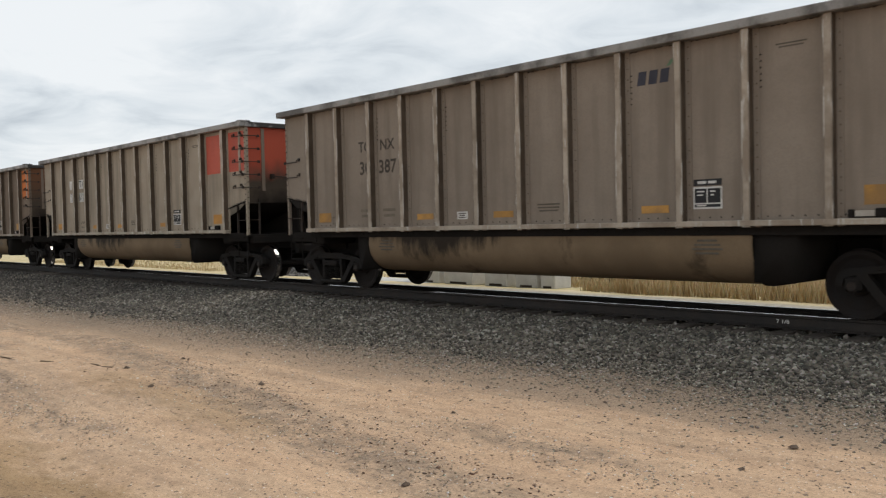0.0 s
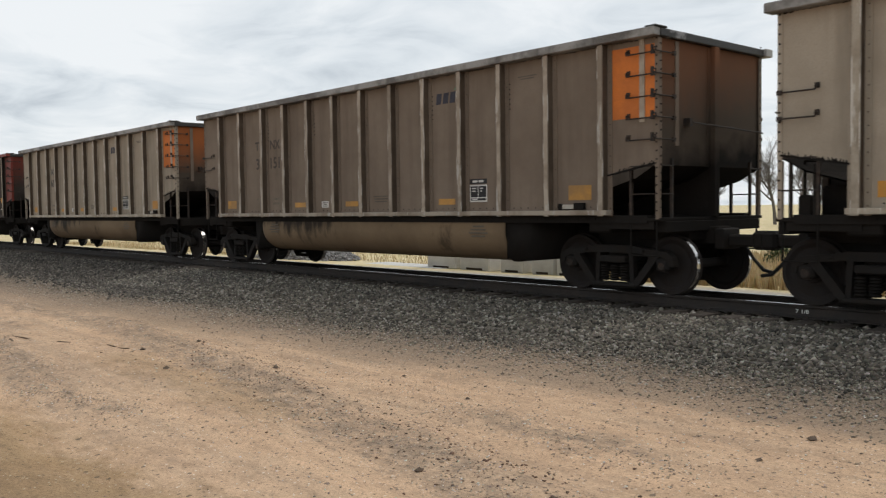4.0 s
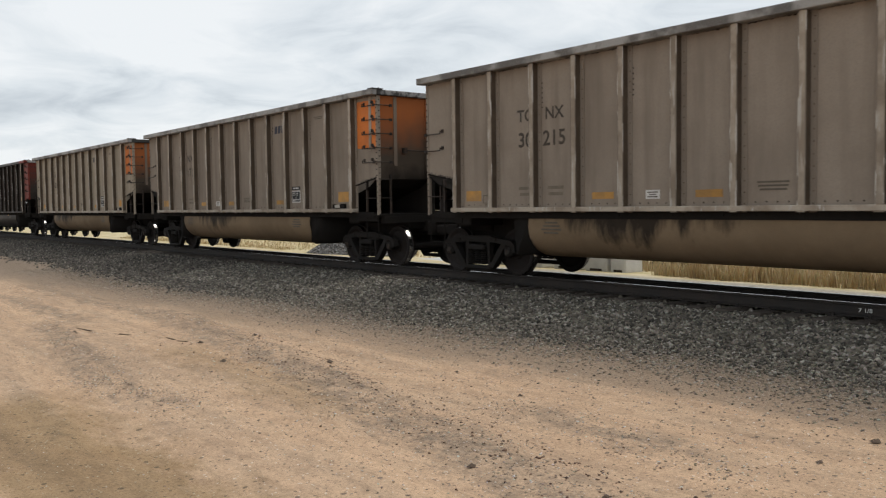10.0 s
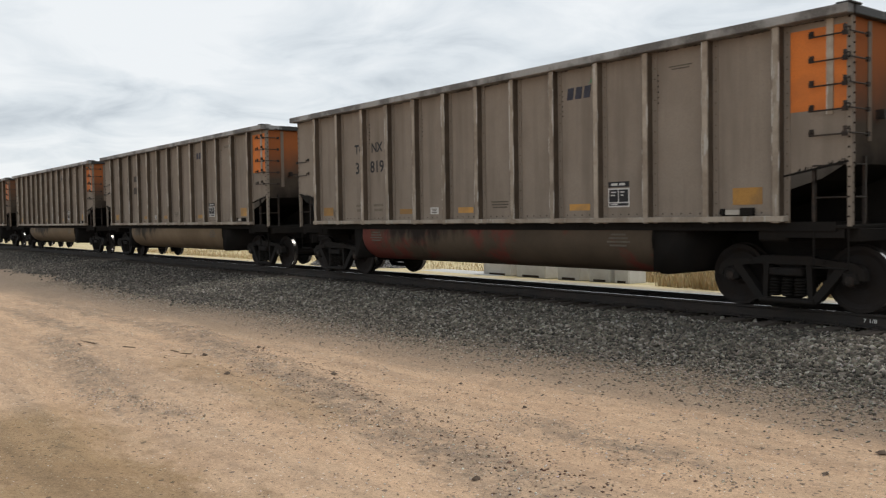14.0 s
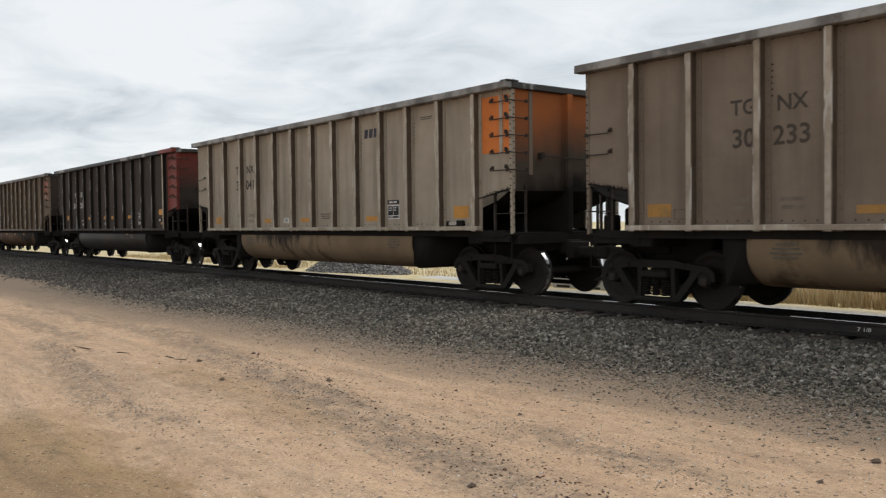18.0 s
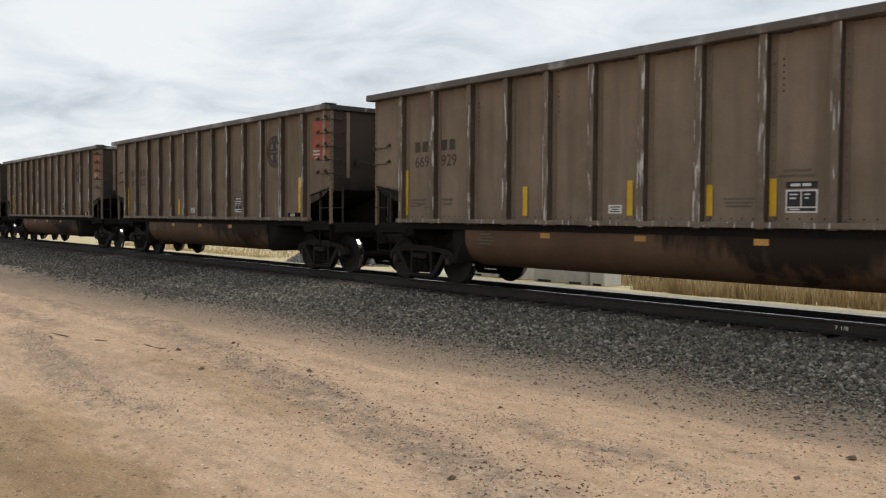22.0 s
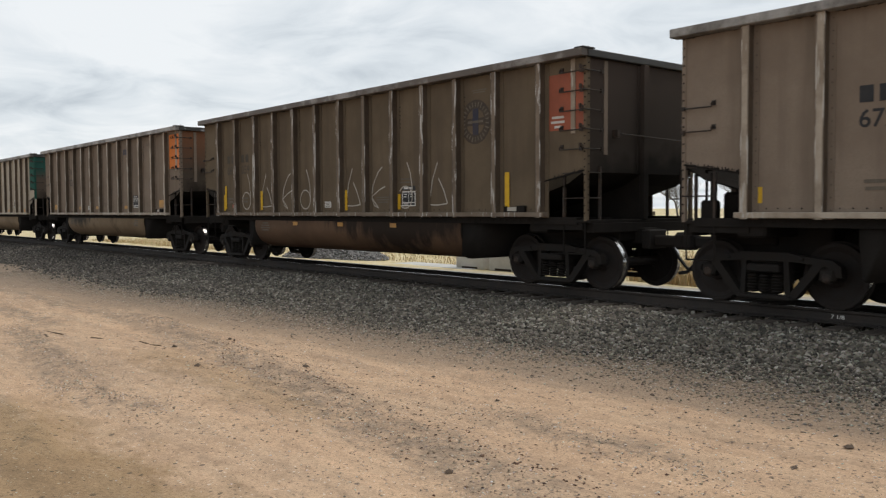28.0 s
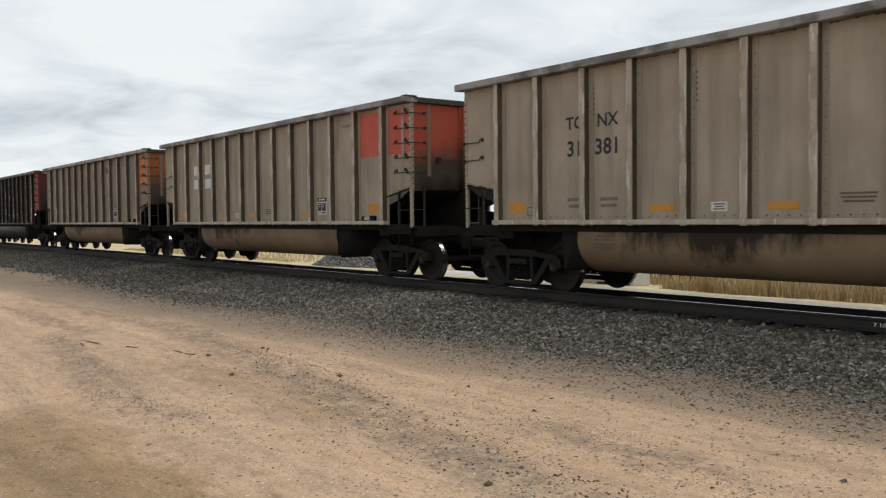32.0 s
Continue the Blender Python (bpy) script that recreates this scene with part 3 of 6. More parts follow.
def scatter_rocks(name, x, y, size, mat, seed, label, sink=0.25, ground_at=height, flat=1.0):
    rng = np.random.RandomState(seed)
    forms, faces = rock_forms(16, seed)
    n = len(x)
    pick = rng.randint(0, 16, n)
    v = np.array(forms)[pick] * size[:, None, None] * rng.uniform(0.75, 1.25, (n, 1, 3)) * np.array([1, 1, flat])
    a, b = rng.uniform(0, 2 * np.pi, n), rng.uniform(-0.6, 0.6, n)
    ca, sa, cb, sb = (f(q)[:, None] for q in (a, b) for f in (np.cos, np.sin))
    vx, vz = v[..., 0] * cb - v[..., 2] * sb, v[..., 0] * sb + v[..., 2] * cb
    vx, vy = vx * ca - v[..., 1] * sa, vx * sa + v[..., 1] * ca
    z = ground_at(x, y) + size * (0.5 - sink)
    verts = np.stack([vx + x[:, None], vy + y[:, None], vz + z[:, None]], -1).reshape(-1, 3)
    fs = (faces[None] + (np.arange(n) * 8)[:, None, None]).reshape(-1, 3)
    me = bpy.data.meshes.new(name)
    me.vertices.add(len(verts))
    me.vertices.foreach_set("co", verts.ravel())
    me.loops.add(fs.size)
    me.loops.foreach_set("vertex_index", fs.ravel())
    me.polygons.add(len(fs))
    me.polygons.foreach_set("loop_start", np.arange(len(fs)) * 3)
    me.materials.append(mat)
    me.update(calc_edges=True)
    return tagged(new(name, me), label, "gravel", kind="stuff")


def stone_material(name, stops, rough=0.9):
    """Loose stones, each its own shade."""
    m = bpy.data.materials.new(name)
    m.use_nodes = True
    t = m.node_tree
    bsdf = t.nodes["Principled BSDF"]
    geo = t.nodes.new("ShaderNodeNewGeometry")
    r = t.nodes.new("ShaderNodeValToRGB")
    e = r.color_ramp.elements
    while len(e) < len(stops):
        e.new(0.5)
    for el, (p, c) in zip(e, stops):
        el.position, el.color = p, (*c, 1)
    t.links.new(geo.outputs["Random Per Island"], r.inputs[0])
    tc = t.nodes.new("ShaderNodeTexCoord")
    n = t.nodes.new("ShaderNodeTexNoise")
    n.inputs["Scale"].default_value = 45.0
    t.links.new(tc.outputs["Object"], n.inputs["Vector"])
    mx = t.nodes.new("ShaderNodeMix")
    mx.data_type, mx.blend_type = "RGBA", "MULTIPLY"
    mx.inputs[0].default_value = 0.5
    t.links.new(r.outputs[0], mx.inputs[6])
    t.links.new(n.outputs["Color"], mx.inputs[7])
    t.links.new(mx.outputs[2], bsdf.inputs["Base Color"])
    bsdf.inputs["Roughness"].default_value = rough
    return m


def build_stones():
    rng = np.random.RandomState(5)
    ballast = stone_material("grey_crushed_rock", [(0.0, (0.036, 0.032, 0.026)), (0.45, (0.142, 0.122, 0.094)), (0.82, (0.25, 0.218, 0.172)), (1.0, (0.48, 0.44, 0.375))])
    # the near shoulder, denser where the camera is closest
    n = 60000
    x = -1.5 - 22 * rng.uniform(0, 1, n) ** 1.2
    foot = lambda x: -3.55 - 0.06 * np.clip(-6 - x, 0, 17) + 0.22 * lumps(x, x * 0, 41, 2.6)
    toe = foot(x)
    y = -1.0 + (toe + 1.0) * rng.uniform(0, 1, n) ** 0.9
    y -= np.abs(0.30 * rng.normal(0, 1, n)) * (y < toe + 0.5)
    scatter_rocks("ballast", x, y, (0.018 + 0.030 * rng.uniform(0, 1, n) ** 1.3) * np.clip(0.6 + 0.6 * (y - toe), 0.6, 1.0), ballast, 11, "angular grey crushed-rock ballast along the track shoulder")
    n = 30000
    x = -19 - 65 * rng.uniform(0, 1, n) ** 1.3
    y = -1.0 - 3.4 * rng.uniform(0, 1, n) - np.abs(rng.normal(0, 0.4, n))
    dusty = stone_material("dusty_brown_crushed_rock", [(0.0, (0.030, 0.026, 0.022)), (0.45, (0.095, 0.082, 0.067)), (0.85, (0.19, 0.165, 0.135)), (1.0, (0.36, 0.32, 0.27))])
    scatter_rocks("ballast", x, y, rng.uniform(0.02, 0.045, n), dusty, 12, "angular grey crushed-rock ballast along the track shoulder")
    n = 16000
    x = -1 - 60 * rng.uniform(0, 1, n) ** 1.2
    y = rng.uniform(-0.95, 3.4, n)
    scatter_rocks("ballast", x, y, rng.uniform(0.03, 0.06, n), ballast, 13, "angular grey crushed-rock ballast between the rails")
    # loose chips strewn over the dirt, thinning away from the track
    chips = stone_material("loose_stone_chips", [(0.0, (0.22, 0.168, 0.122)), (0.4, (0.36, 0.275, 0.20)), (0.8, (0.56, 0.46, 0.36)), (1.0, (0.95, 0.90, 0.82))])
    n = 24000
    x = -1 - 24 * rng.uniform(0, 1, n) ** 1.2
    y = foot(x) - 0.6 - 5.5 * rng.uniform(0, 1, n) ** 1.6
    scatter_rocks("loose_gravel", x, y, 0.003 + 0.011 * rng.uniform(0, 1, n) ** 2.6, chips, 14, "small loose stone chips strewn over the dirt", flat=0.55, sink=0.4)
    n = 1000
    x = -2.5 - 10 * rng.uniform(0, 1, n)
    y = -6.5 - 4.6 * rng.uniform(0, 1, n)
    scatter_rocks("loose_gravel", x, y, rng.uniform(0.004, 0.010, n), chips, 15, "small loose stone chips strewn over the dirt", flat=0.55, sink=0.4)
    # grey grit between the rock shoulder and the dirt
    grit = stone_material("grey_grit", [(0.0, (0.13, 0.108, 0.085)), (0.5, (0.255, 0.208, 0.160)), (0.85, (0.40, 0.335, 0.265)), (1.0, (0.60, 0.54, 0.46))])
    n = 44000
    x = -1 - 29 * rng.uniform(0, 1, n) ** 1.3
    y = foot(x) + 0.25 - np.abs(rng.normal(0, 0.85, n))
    scatter_rocks("loose_gravel", x, y, (0.006 + 0.018 * rng.uniform(0, 1, n) ** 2) * np.clip(1.3 + 0.2 * (y + 3.5), 0.5, 1.0), grit, 17, "dark grey grit fringing the ballast shoulder", flat=0.6, sink=0.35)
    line = [rng.uniform(0, 1, k) for k in (5200, 2000, 900, 1800, 900, 900)]
    x = np.concatenate([a + (b - a) * u for u, (_, _, _, a, b) in zip(line, STREAKS)])
    y0 = np.concatenate([m0 + slope * (a + (b - a) * u) for u, (m0, slope, _, a, b) in zip(line, STREAKS)])
    half = np.concatenate([np.full(len(u), w) for u, (_, _, w, _, _) in zip(line, STREAKS)])
    n = len(x)
    y = y0 + 0.62 * half * rng.normal(0, 1, n) + 0.15 * np.sin(x * 2.1)
    size = 0.003 + 0.010 * rng.uniform(0, 1, n) ** 2.2
    scatter_rocks("loose_gravel", x, y, size, chips, 16, "streak of grey gravel pressed into the dirt", flat=0.55, sink=0.4)
    # reddish crumbs of rotten wood and earth
    crumb = stone_material("reddish_brown_crumbs", [(0.0, (0.09, 0.05, 0.035)), (0.6, (0.20, 0.115, 0.075)), (1.0, (0.34, 0.22, 0.15))])
    n = 1500
    x = -12.0 + 9.5 * rng.uniform(0, 1, n)
    y = -8.75 - 0.155 * x + 0.42 * rng.normal(0, 1, n)
    scatter_rocks("loose_crumbs", x, y, 0.004 + 0.014 * rng.uniform(0, 1, n) ** 3, crumb, 18, "reddish-brown crumbs of earth and bark on the dirt", flat=0.6, sink=0.35)
    # single clods and stones that stand out on the yard
    clod = stone_material("brown_dirt_clod", [(0.0, (0.10, 0.068, 0.046)), (1.0, (0.17, 0.12, 0.085))])
    forms, faces = rock_forms(6, 3)
    for k, (cx, cy, s) in enumerate(((-9.95, -8.06, 0.05), (-8.97, -7.14, 0.05), (-11.84, -7.57, 0.055), (-11.69, -6.8, 0.045), (-6.26, -6.55, 0.035), (-3.2, -5.61, 0.045),
                                     (-4.79, -8.41, 0.045), (-3.22, -6.41, 0.035), (-6.9, -5.4, 0.035), (-5.4, -5.2, 0.03), (-7.7, -6.2, 0.03), (-3.6, -8.3, 0.03))):
        me = cached(("clod", k % 6), lambda: mesh_of("stone", [tuple(p) for p in forms[k % 6]], [tuple(f) for f in faces.tolist()], clod))
        ob = new("stone", me)
        z = float(height(np.array([cx]), np.array([cy]))[0])
        ob.matrix_basis = pose(cx, cy, z + s * 0.22, 0, 0, 40 * k) @ Matrix.Diagonal((s * 1.0, s * 0.8, s * 0.55, 1))
        tagged(ob, "small brown clod of earth lying on the dirt", "stone", "clods on the yard")


def rail_profile():
    return [(-0.075, -0.185), (0.075, -0.185), (0.075, -0.172), (0.016, -0.155), (0.009, -0.14), (0.009, -0.048), (0.034, -0.036), (0.036, -0.008), (0.028, 0.0), (-0.028, 0.0), (-0.036, -0.008), (-0.034, -0.036), (-0.009, -0.048), (-0.009, -0.14), (-0.016, -0.155), (-0.075, -0.172)]


def build_track():
    for side in (-1, 1):
        pr = rail_profile()
        n = len(pr)
        dip = 0.065 if side > 0 else 0.0          # the far rail has sunk a little
        verts = [(x, side * 0.7535 + y, z - dip) for x in (-900, 300) for y, z in pr]
        faces = [(i, (i + 1) % n, n + (i + 1) % n, n + i) for i in range(n)]
        idx = [1 if i in (8,) else 0 for i in range(n)]
        rail = tagged(new("rail", mesh_of("rail", verts, faces, [M["rail"], M["rail_shine"]], idx)), "dark steel rail with a polished running surface", "rail", "rails of the track", "structure")
        if side < 0:
            # the rail's size marked in paint on its web
            part("lettering", text_mesh("7 1/8", 0.075, M["white"], 1.25), rail, pose(-5.65, -0.7535 - 0.017, -0.10), "white painted rail size mark")
    timber = cached("tie", lambda: Shape().box(-0.115, 0.115, -1.3, 1.3, -0.09, 0.09, 0.012).mesh("tie", M["tie"]))
    clip = cached("tie_plate", lambda: Shape().box(-0.09, 0.09, -0.17, 0.17, 0.0, 0.014, 0.004).box(-0.06, -0.02, -0.12, -0.09, 0.0, 0.05, 0.005).box(0.02, 0.06, 0.09, 0.12, 0.0, 0.05, 0.005).mesh("tie_plate", M["rail"]))
    rng = random.Random(4)
    for k in range(150):
        x = 2.0 - 0.5 * k
        tie = new("tie", timber)
        tie.matrix_basis = pose(x + rng.uniform(-0.02, 0.02), rng.uniform(-0.03, 0.03), -0.29, 0, 0, rng.uniform(-0.8, 0.8))
        tagged(tie, "weathered dark timber railway tie half sunk in ballast", "railway tie", "ties under the rails")
        if k < 60:
            for side in (-1, 1):
                part("tie_plate", clip, tie, pose(0, side * 0.7535, 0.09))


build_ground()
build_track()

# ---- the coal train: gondolas with a bathtub belly ----
LENGTH = 16.49           # from coupling to coupling
GAUGE = 1.0193           # the cars' plan along the track, below, is drawn for 16.18 m over the couplings
BODY = 16.01             # from one coupler's root to the other, on that plan
END = 0.83               # coupler's root to the corner posts
TOP, SILL, DECK = 3.98, 1.26, 1.21
FACE, SKIN = 1.62, 1.485  # half widths at the posts and at the side sheets
POSTS = [1.86, 2.91, 4.01] + [5.01 + 1.005 * k for k in range(8)] + [13.12, 14.22]
AXLES = ((0.98, 2.80), (13.15, 14.97))
RADIUS = 0.457


def side_sheet(paint):
    """One side: a plate with its lower corners cut back over the trucks. Faces -y."""
    a, b = END + 0.03, BODY - END - 0.03
    p0, p1 = POSTS[0] - 0.05, POSTS[-1] + 0.05
    line = [(a, 2.02), (p0, 1.86), (p0, SILL), (p1, SILL), (p1, 1.86), (b, 2.02), (b, TOP - 0.1), (a, TOP - 0.1)]
    s = Shape().prism(line, -SKIN, -SKIN + 0.012)
    # stiffening angle along the sheet's foot and the rivet strip of the cut edge
    rng = random.Random(8)
    s.slot = 1
    for x0, z0, x1, z1 in ((a, 2.02, p0, 1.86), (p1, 1.86, b, 2.02)):
        s.bar((x0, -SKIN - 0.008, z0 + 0.01), (x1, -SKIN - 0.008, z1 + 0.01), 0.018, 4)
        # coal dust caught in a ragged fringe above the cut
        n = 56
        for k in range(n):
            xa, xb = x0 + (x1 - x0) * k / n, x0 + (x1 - x0) * (k + 1) / n
            za, zb = z0 + (z1 - z0) * k / n, z0 + (z1 - z0) * (k + 1) / n
            h = 0.02 + 0.055 * rng.random() ** 1.5
            s.add([(xa, -SKIN - 0.003, za), (xb, -SKIN - 0.003, zb), (xb, -SKIN - 0.003, zb + h * 0.85), ((xa + xb) / 2, -SKIN - 0.003, za + h), (xa, -SKIN - 0.003, za + h * 0.85)], [(0, 1, 2, 3, 4)])
    # coal dust and the top rail's serrated shadow, drawn as dark teeth
    for k in range(170):
        x = a + 0.05 + (b - a - 0.15) * k / 169
        h = 0.006 + 0.018 * rng.random() ** 2
        s.add([(x - 0.035, -SKIN - 0.003, TOP - 0.101), (x - 0.02, -SKIN - 0.003, TOP - 0.10 - h), (x + 0.02, -SKIN - 0.003, TOP - 0.10 - h * rng.uniform(0.5, 1)), (x + 0.05, -SKIN - 0.003, TOP - 0.101)], [(0, 1, 2, 3)])
    # rivets along the foot of the sheets
    for k in range(74):
        x, z = POSTS[0] + 0.12 + k * (POSTS[-1] - POSTS[0] - 0.24) / 73, SILL + 0.125
        s.add([(x - 0.014, -SKIN, z), (x, -SKIN, z - 0.014), (x + 0.014, -SKIN, z), (x, -SKIN, z + 0.014), (x, -SKIN - 0.012, z)], [(0, 1, 4), (1, 2, 4), (2, 3, 4), (3, 0, 4)])
    # short columns of rivets beside some posts
    for j in (2, 4, 8, 10):
        for k in range(6):
            x, z = POSTS[j] + 0.155, 3.1 + 0.085 * k
            s.add([(x - 0.016, -SKIN, z), (x, -SKIN, z - 0.016), (x + 0.016, -SKIN, z), (x, -SKIN, z + 0.016), (x, -SKIN - 0.014, z)], [(0, 1, 4), (1, 2, 4), (2, 3, 4), (3, 0, 4)])
    return s.mesh("side_sheet", [paint, M["soot_shade"]])


def side_post(edge, paint, slim, rub, flank):
    """A hat-section post with its riveted flanges; x is its middle. Scuffed bare spots on the face."""
    w = 0.042 if slim else 0.055
    s = Shape()
    z0, z1 = SILL - 0.02, TOP - 0.1
    s.box(-w, w, -FACE, -FACE + 0.012, z0, z1, 0.004)
    s.slot = 3
    for x in (-w, w - 0.011):
        s.box(x - 0.0005, x + 0.0115, -FACE - 0.0015, -FACE + 0.010, z0 + 0.01, z1 - 0.002)
    # the post's sides in the darker flank colour
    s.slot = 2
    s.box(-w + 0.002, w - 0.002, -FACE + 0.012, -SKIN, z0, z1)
    s.slot = 1
    s.box(-w - 0.085, -w, -SKIN - 0.014, -SKIN, z0, z1)
    s.box(w, w + 0.085, -SKIN - 0.014, -SKIN, z0, z1)
    s.slot = 2
    for k in range(16):
        z = z0 + 0.12 + k * (z1 - z0 - 0.2) / 15
        for x in (-w - 0.048, w + 0.048):
            s.add([(x - 0.012, -SKIN - 0.014, z), (x, -SKIN - 0.014, z - 0.012), (x + 0.012, -SKIN - 0.014, z), (x, -SKIN - 0.014, z + 0.012), (x, -SKIN - 0.026, z)],
                  [(0, 1, 4), (1, 2, 4), (2, 3, 4), (3, 0, 4)])
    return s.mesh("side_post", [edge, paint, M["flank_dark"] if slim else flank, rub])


def corner_post(edge, foot):
    """A riveted angle that closes the corner, and the bare post under it down to the deck."""
    s = Shape().box(-0.055, 0.012, -SKIN - 0.012, -SKIN + 0.004, 1.96, TOP - 0.1, 0.003)
    s.box(-0.004, 0.014, -SKIN - 0.010, -SKIN + 0.075, 1.96, TOP - 0.1, 0.003)
    s.slot = 1
    s.box(-0.050, 0.010, -SKIN - 0.006, -SKIN + 0.065, DECK - 0.02, 1.96, 0.005)
    s.slot = 2
    for k in range(22):
        z = DECK + 0.10 + k * 0.127
        s.box(-0.030, -0.008, -SKIN - 0.026, -SKIN - 0.010, z, z + 0.022)
        s.box(0.013, 0.028, -SKIN + 0.025, -SKIN + 0.047, z + 0.05, z + 0.072)
    return s.mesh("corner_post", [edge, foot, M["flank_dark"]])


def top_rail_side(mat):
    s = Shape().box(END - 0.12, BODY - END + 0.05, -FACE - 0.05, -FACE + 0.165, TOP - 0.10, TOP + 0.03, 0.012)
    return s.mesh("top_rail", mat)


def top_rail_end(mat):
    s = Shape().box(-0.09, 0.09, -FACE + 0.10, FACE - 0.10, TOP - 0.10, TOP + 0.02, 0.012)
    s.box(-0.10, 0.10, -FACE - 0.045, -FACE + 0.26, TOP + 0.022, TOP + 0.05, 0.01)
    return s.mesh("top_rail", mat)


def side_sill(mat, dark):
    s = Shape().box(POSTS[0] - 0.12, POSTS[-1] + 0.12, -FACE - 0.005, -SKIN, SILL - 0.005, SILL + 0.075, 0.008)
    # a near-black strip below the sill, with a row of bolt heads
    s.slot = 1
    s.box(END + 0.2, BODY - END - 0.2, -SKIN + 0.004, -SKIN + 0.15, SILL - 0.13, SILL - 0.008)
    for k in range(70):
        x = POSTS[0] + 0.2 + k * (POSTS[-1] - POSTS[0] - 0.4) / 69
        s.box(x - 0.012, x + 0.012, -SKIN - 0.012, -SKIN + 0.004, SILL - 0.075, SILL - 0.05)
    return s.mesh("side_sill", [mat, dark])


def end_sheet(mat, soot_shade):
    """The end: an upright sheet, then the slope sheet running in under the body. Faces +x, its plane at x = 0."""
    s = Shape()
    z0 = 2.02
    y = SKIN
    s.box(-0.012, 0, -y, y, z0 - 0.02, TOP - 0.1)
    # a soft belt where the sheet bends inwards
    # the slope sheet's near-black holds soot and painted shade
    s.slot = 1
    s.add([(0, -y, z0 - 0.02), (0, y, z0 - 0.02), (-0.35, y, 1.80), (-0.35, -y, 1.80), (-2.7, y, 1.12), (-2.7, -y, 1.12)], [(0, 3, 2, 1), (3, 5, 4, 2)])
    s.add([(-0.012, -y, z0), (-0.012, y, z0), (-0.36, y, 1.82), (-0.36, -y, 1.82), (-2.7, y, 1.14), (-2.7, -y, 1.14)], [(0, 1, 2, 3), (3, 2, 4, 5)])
    return s.mesh("end_sheet", [mat, soot_shade])


def end_post(mat):
    return Shape().box(0.0, 0.10, -0.07, 0.07, DECK, TOP - 0.1, 0.01).box(0.0, 0.02, -0.14, 0.14, 2.0, TOP - 0.12).mesh("end_post", mat)


def belly(mat, soot_shade):
    """The two long half-round tubs that hang between the trucks, with closed, sloping ends."""
    s = Shape()
    steps = 14
    x0, x1 = 3.76, 12.04
    for side in (-1, 1):
        ring = [(side * (SKIN - 0.03), SILL - 0.01)]
        ring += [(side * (0.86 + 0.62 * math.cos(a)), 0.98 - 0.555 * math.sin(a)) for a in [math.pi * k / steps for k in range(steps + 1)]]
        ring += [(side * 0.24, SILL - 0.01)]
        n = len(ring)
        vs = [(x, y, z) for x in (x0, x0 + 0.06, x1 - 0.06, x1) for y, z in (ring if x0 < x < x1 else [(side * 0.86 + (y - side * 0.86) * 0.97, z + 0.012) for y, z in ring])]
        fs = [(j * n + i, j * n + i + 1, (j + 1) * n + i + 1, (j + 1) * n + i) for j in range(3) for i in range(n - 1)]
        s.slot = 0
        s.add(vs, fs if side > 0 else [f[::-1] for f in fs])
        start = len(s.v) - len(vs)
        # tub ends near-black: coal dust, with their shadow put into the colour
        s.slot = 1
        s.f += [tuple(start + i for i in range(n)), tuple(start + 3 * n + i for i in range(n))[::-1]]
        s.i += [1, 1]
    # the sloping hopper feet behind the wheels, shade painted in with the soot
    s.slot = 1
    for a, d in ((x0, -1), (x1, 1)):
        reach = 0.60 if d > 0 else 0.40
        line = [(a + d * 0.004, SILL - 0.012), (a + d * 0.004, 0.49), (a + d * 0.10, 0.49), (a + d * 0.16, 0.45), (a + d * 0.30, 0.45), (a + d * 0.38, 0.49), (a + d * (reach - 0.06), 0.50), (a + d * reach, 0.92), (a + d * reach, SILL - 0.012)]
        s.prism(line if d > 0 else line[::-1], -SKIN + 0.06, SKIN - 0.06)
    me = s.mesh("belly", [mat, soot_shade], smooth=True)
    return me


def floor_plate(soot_shade):
    s = Shape().box(2.6, BODY - 2.6, -SKIN + 0.01, SKIN - 0.01, SILL - 0.012, SILL + 0.0)
    return s.mesh("floor_plate", soot_shade)


def centre_sill(soot_shade):
    """The backbone under the floor, with a broad bolster over each truck."""
    s = Shape().box(0.62, BODY - 0.62, -0.2, 0.2, 0.78, 1.06, 0.02)
    for a in AXLES:
        mid_ = sum(a) / 2
        s.box(mid_ - 0.72, mid_ + 0.72, -0.56, 0.56, 0.67, SILL - 0.02, 0.03)
        s.box(mid_ - 0.22, mid_ + 0.22, -SKIN + 0.05, SKIN - 0.05, 0.98, SILL - 0.02, 0.03)
    return s.mesh("centre_sill", soot_shade)


def end_deck(soot_shade):
    """The open platform at an end, with its end beam and step brackets; x = 0 at the corner posts, inwards is -x."""
    s = Shape()
    s.box(-1.05, 0.04, -SKIN + 0.01, SKIN - 0.01, DECK - 0.05, DECK, 0.008)
    s.box(-0.10, 0.06, -SKIN + 0.12, SKIN - 0.12, DECK - 0.22, DECK - 0.05, 0.01)
    s.box(-1.0, 0.0, -0.62, 0.62, 0.84, DECK - 0.052, 0.02)
    for y in (-SKIN + 0.03, SKIN - 0.08):
        s.box(-1.05, -0.10, y, y + 0.05, DECK - 0.17, DECK - 0.05)
    for y in (-0.9, -0.45, 0.45, 0.9):
        s.box(-0.9, -0.02, y - 0.02, y + 0.02, DECK - 0.2, DECK - 0.05)
    return s.mesh("end_deck", soot_shade)


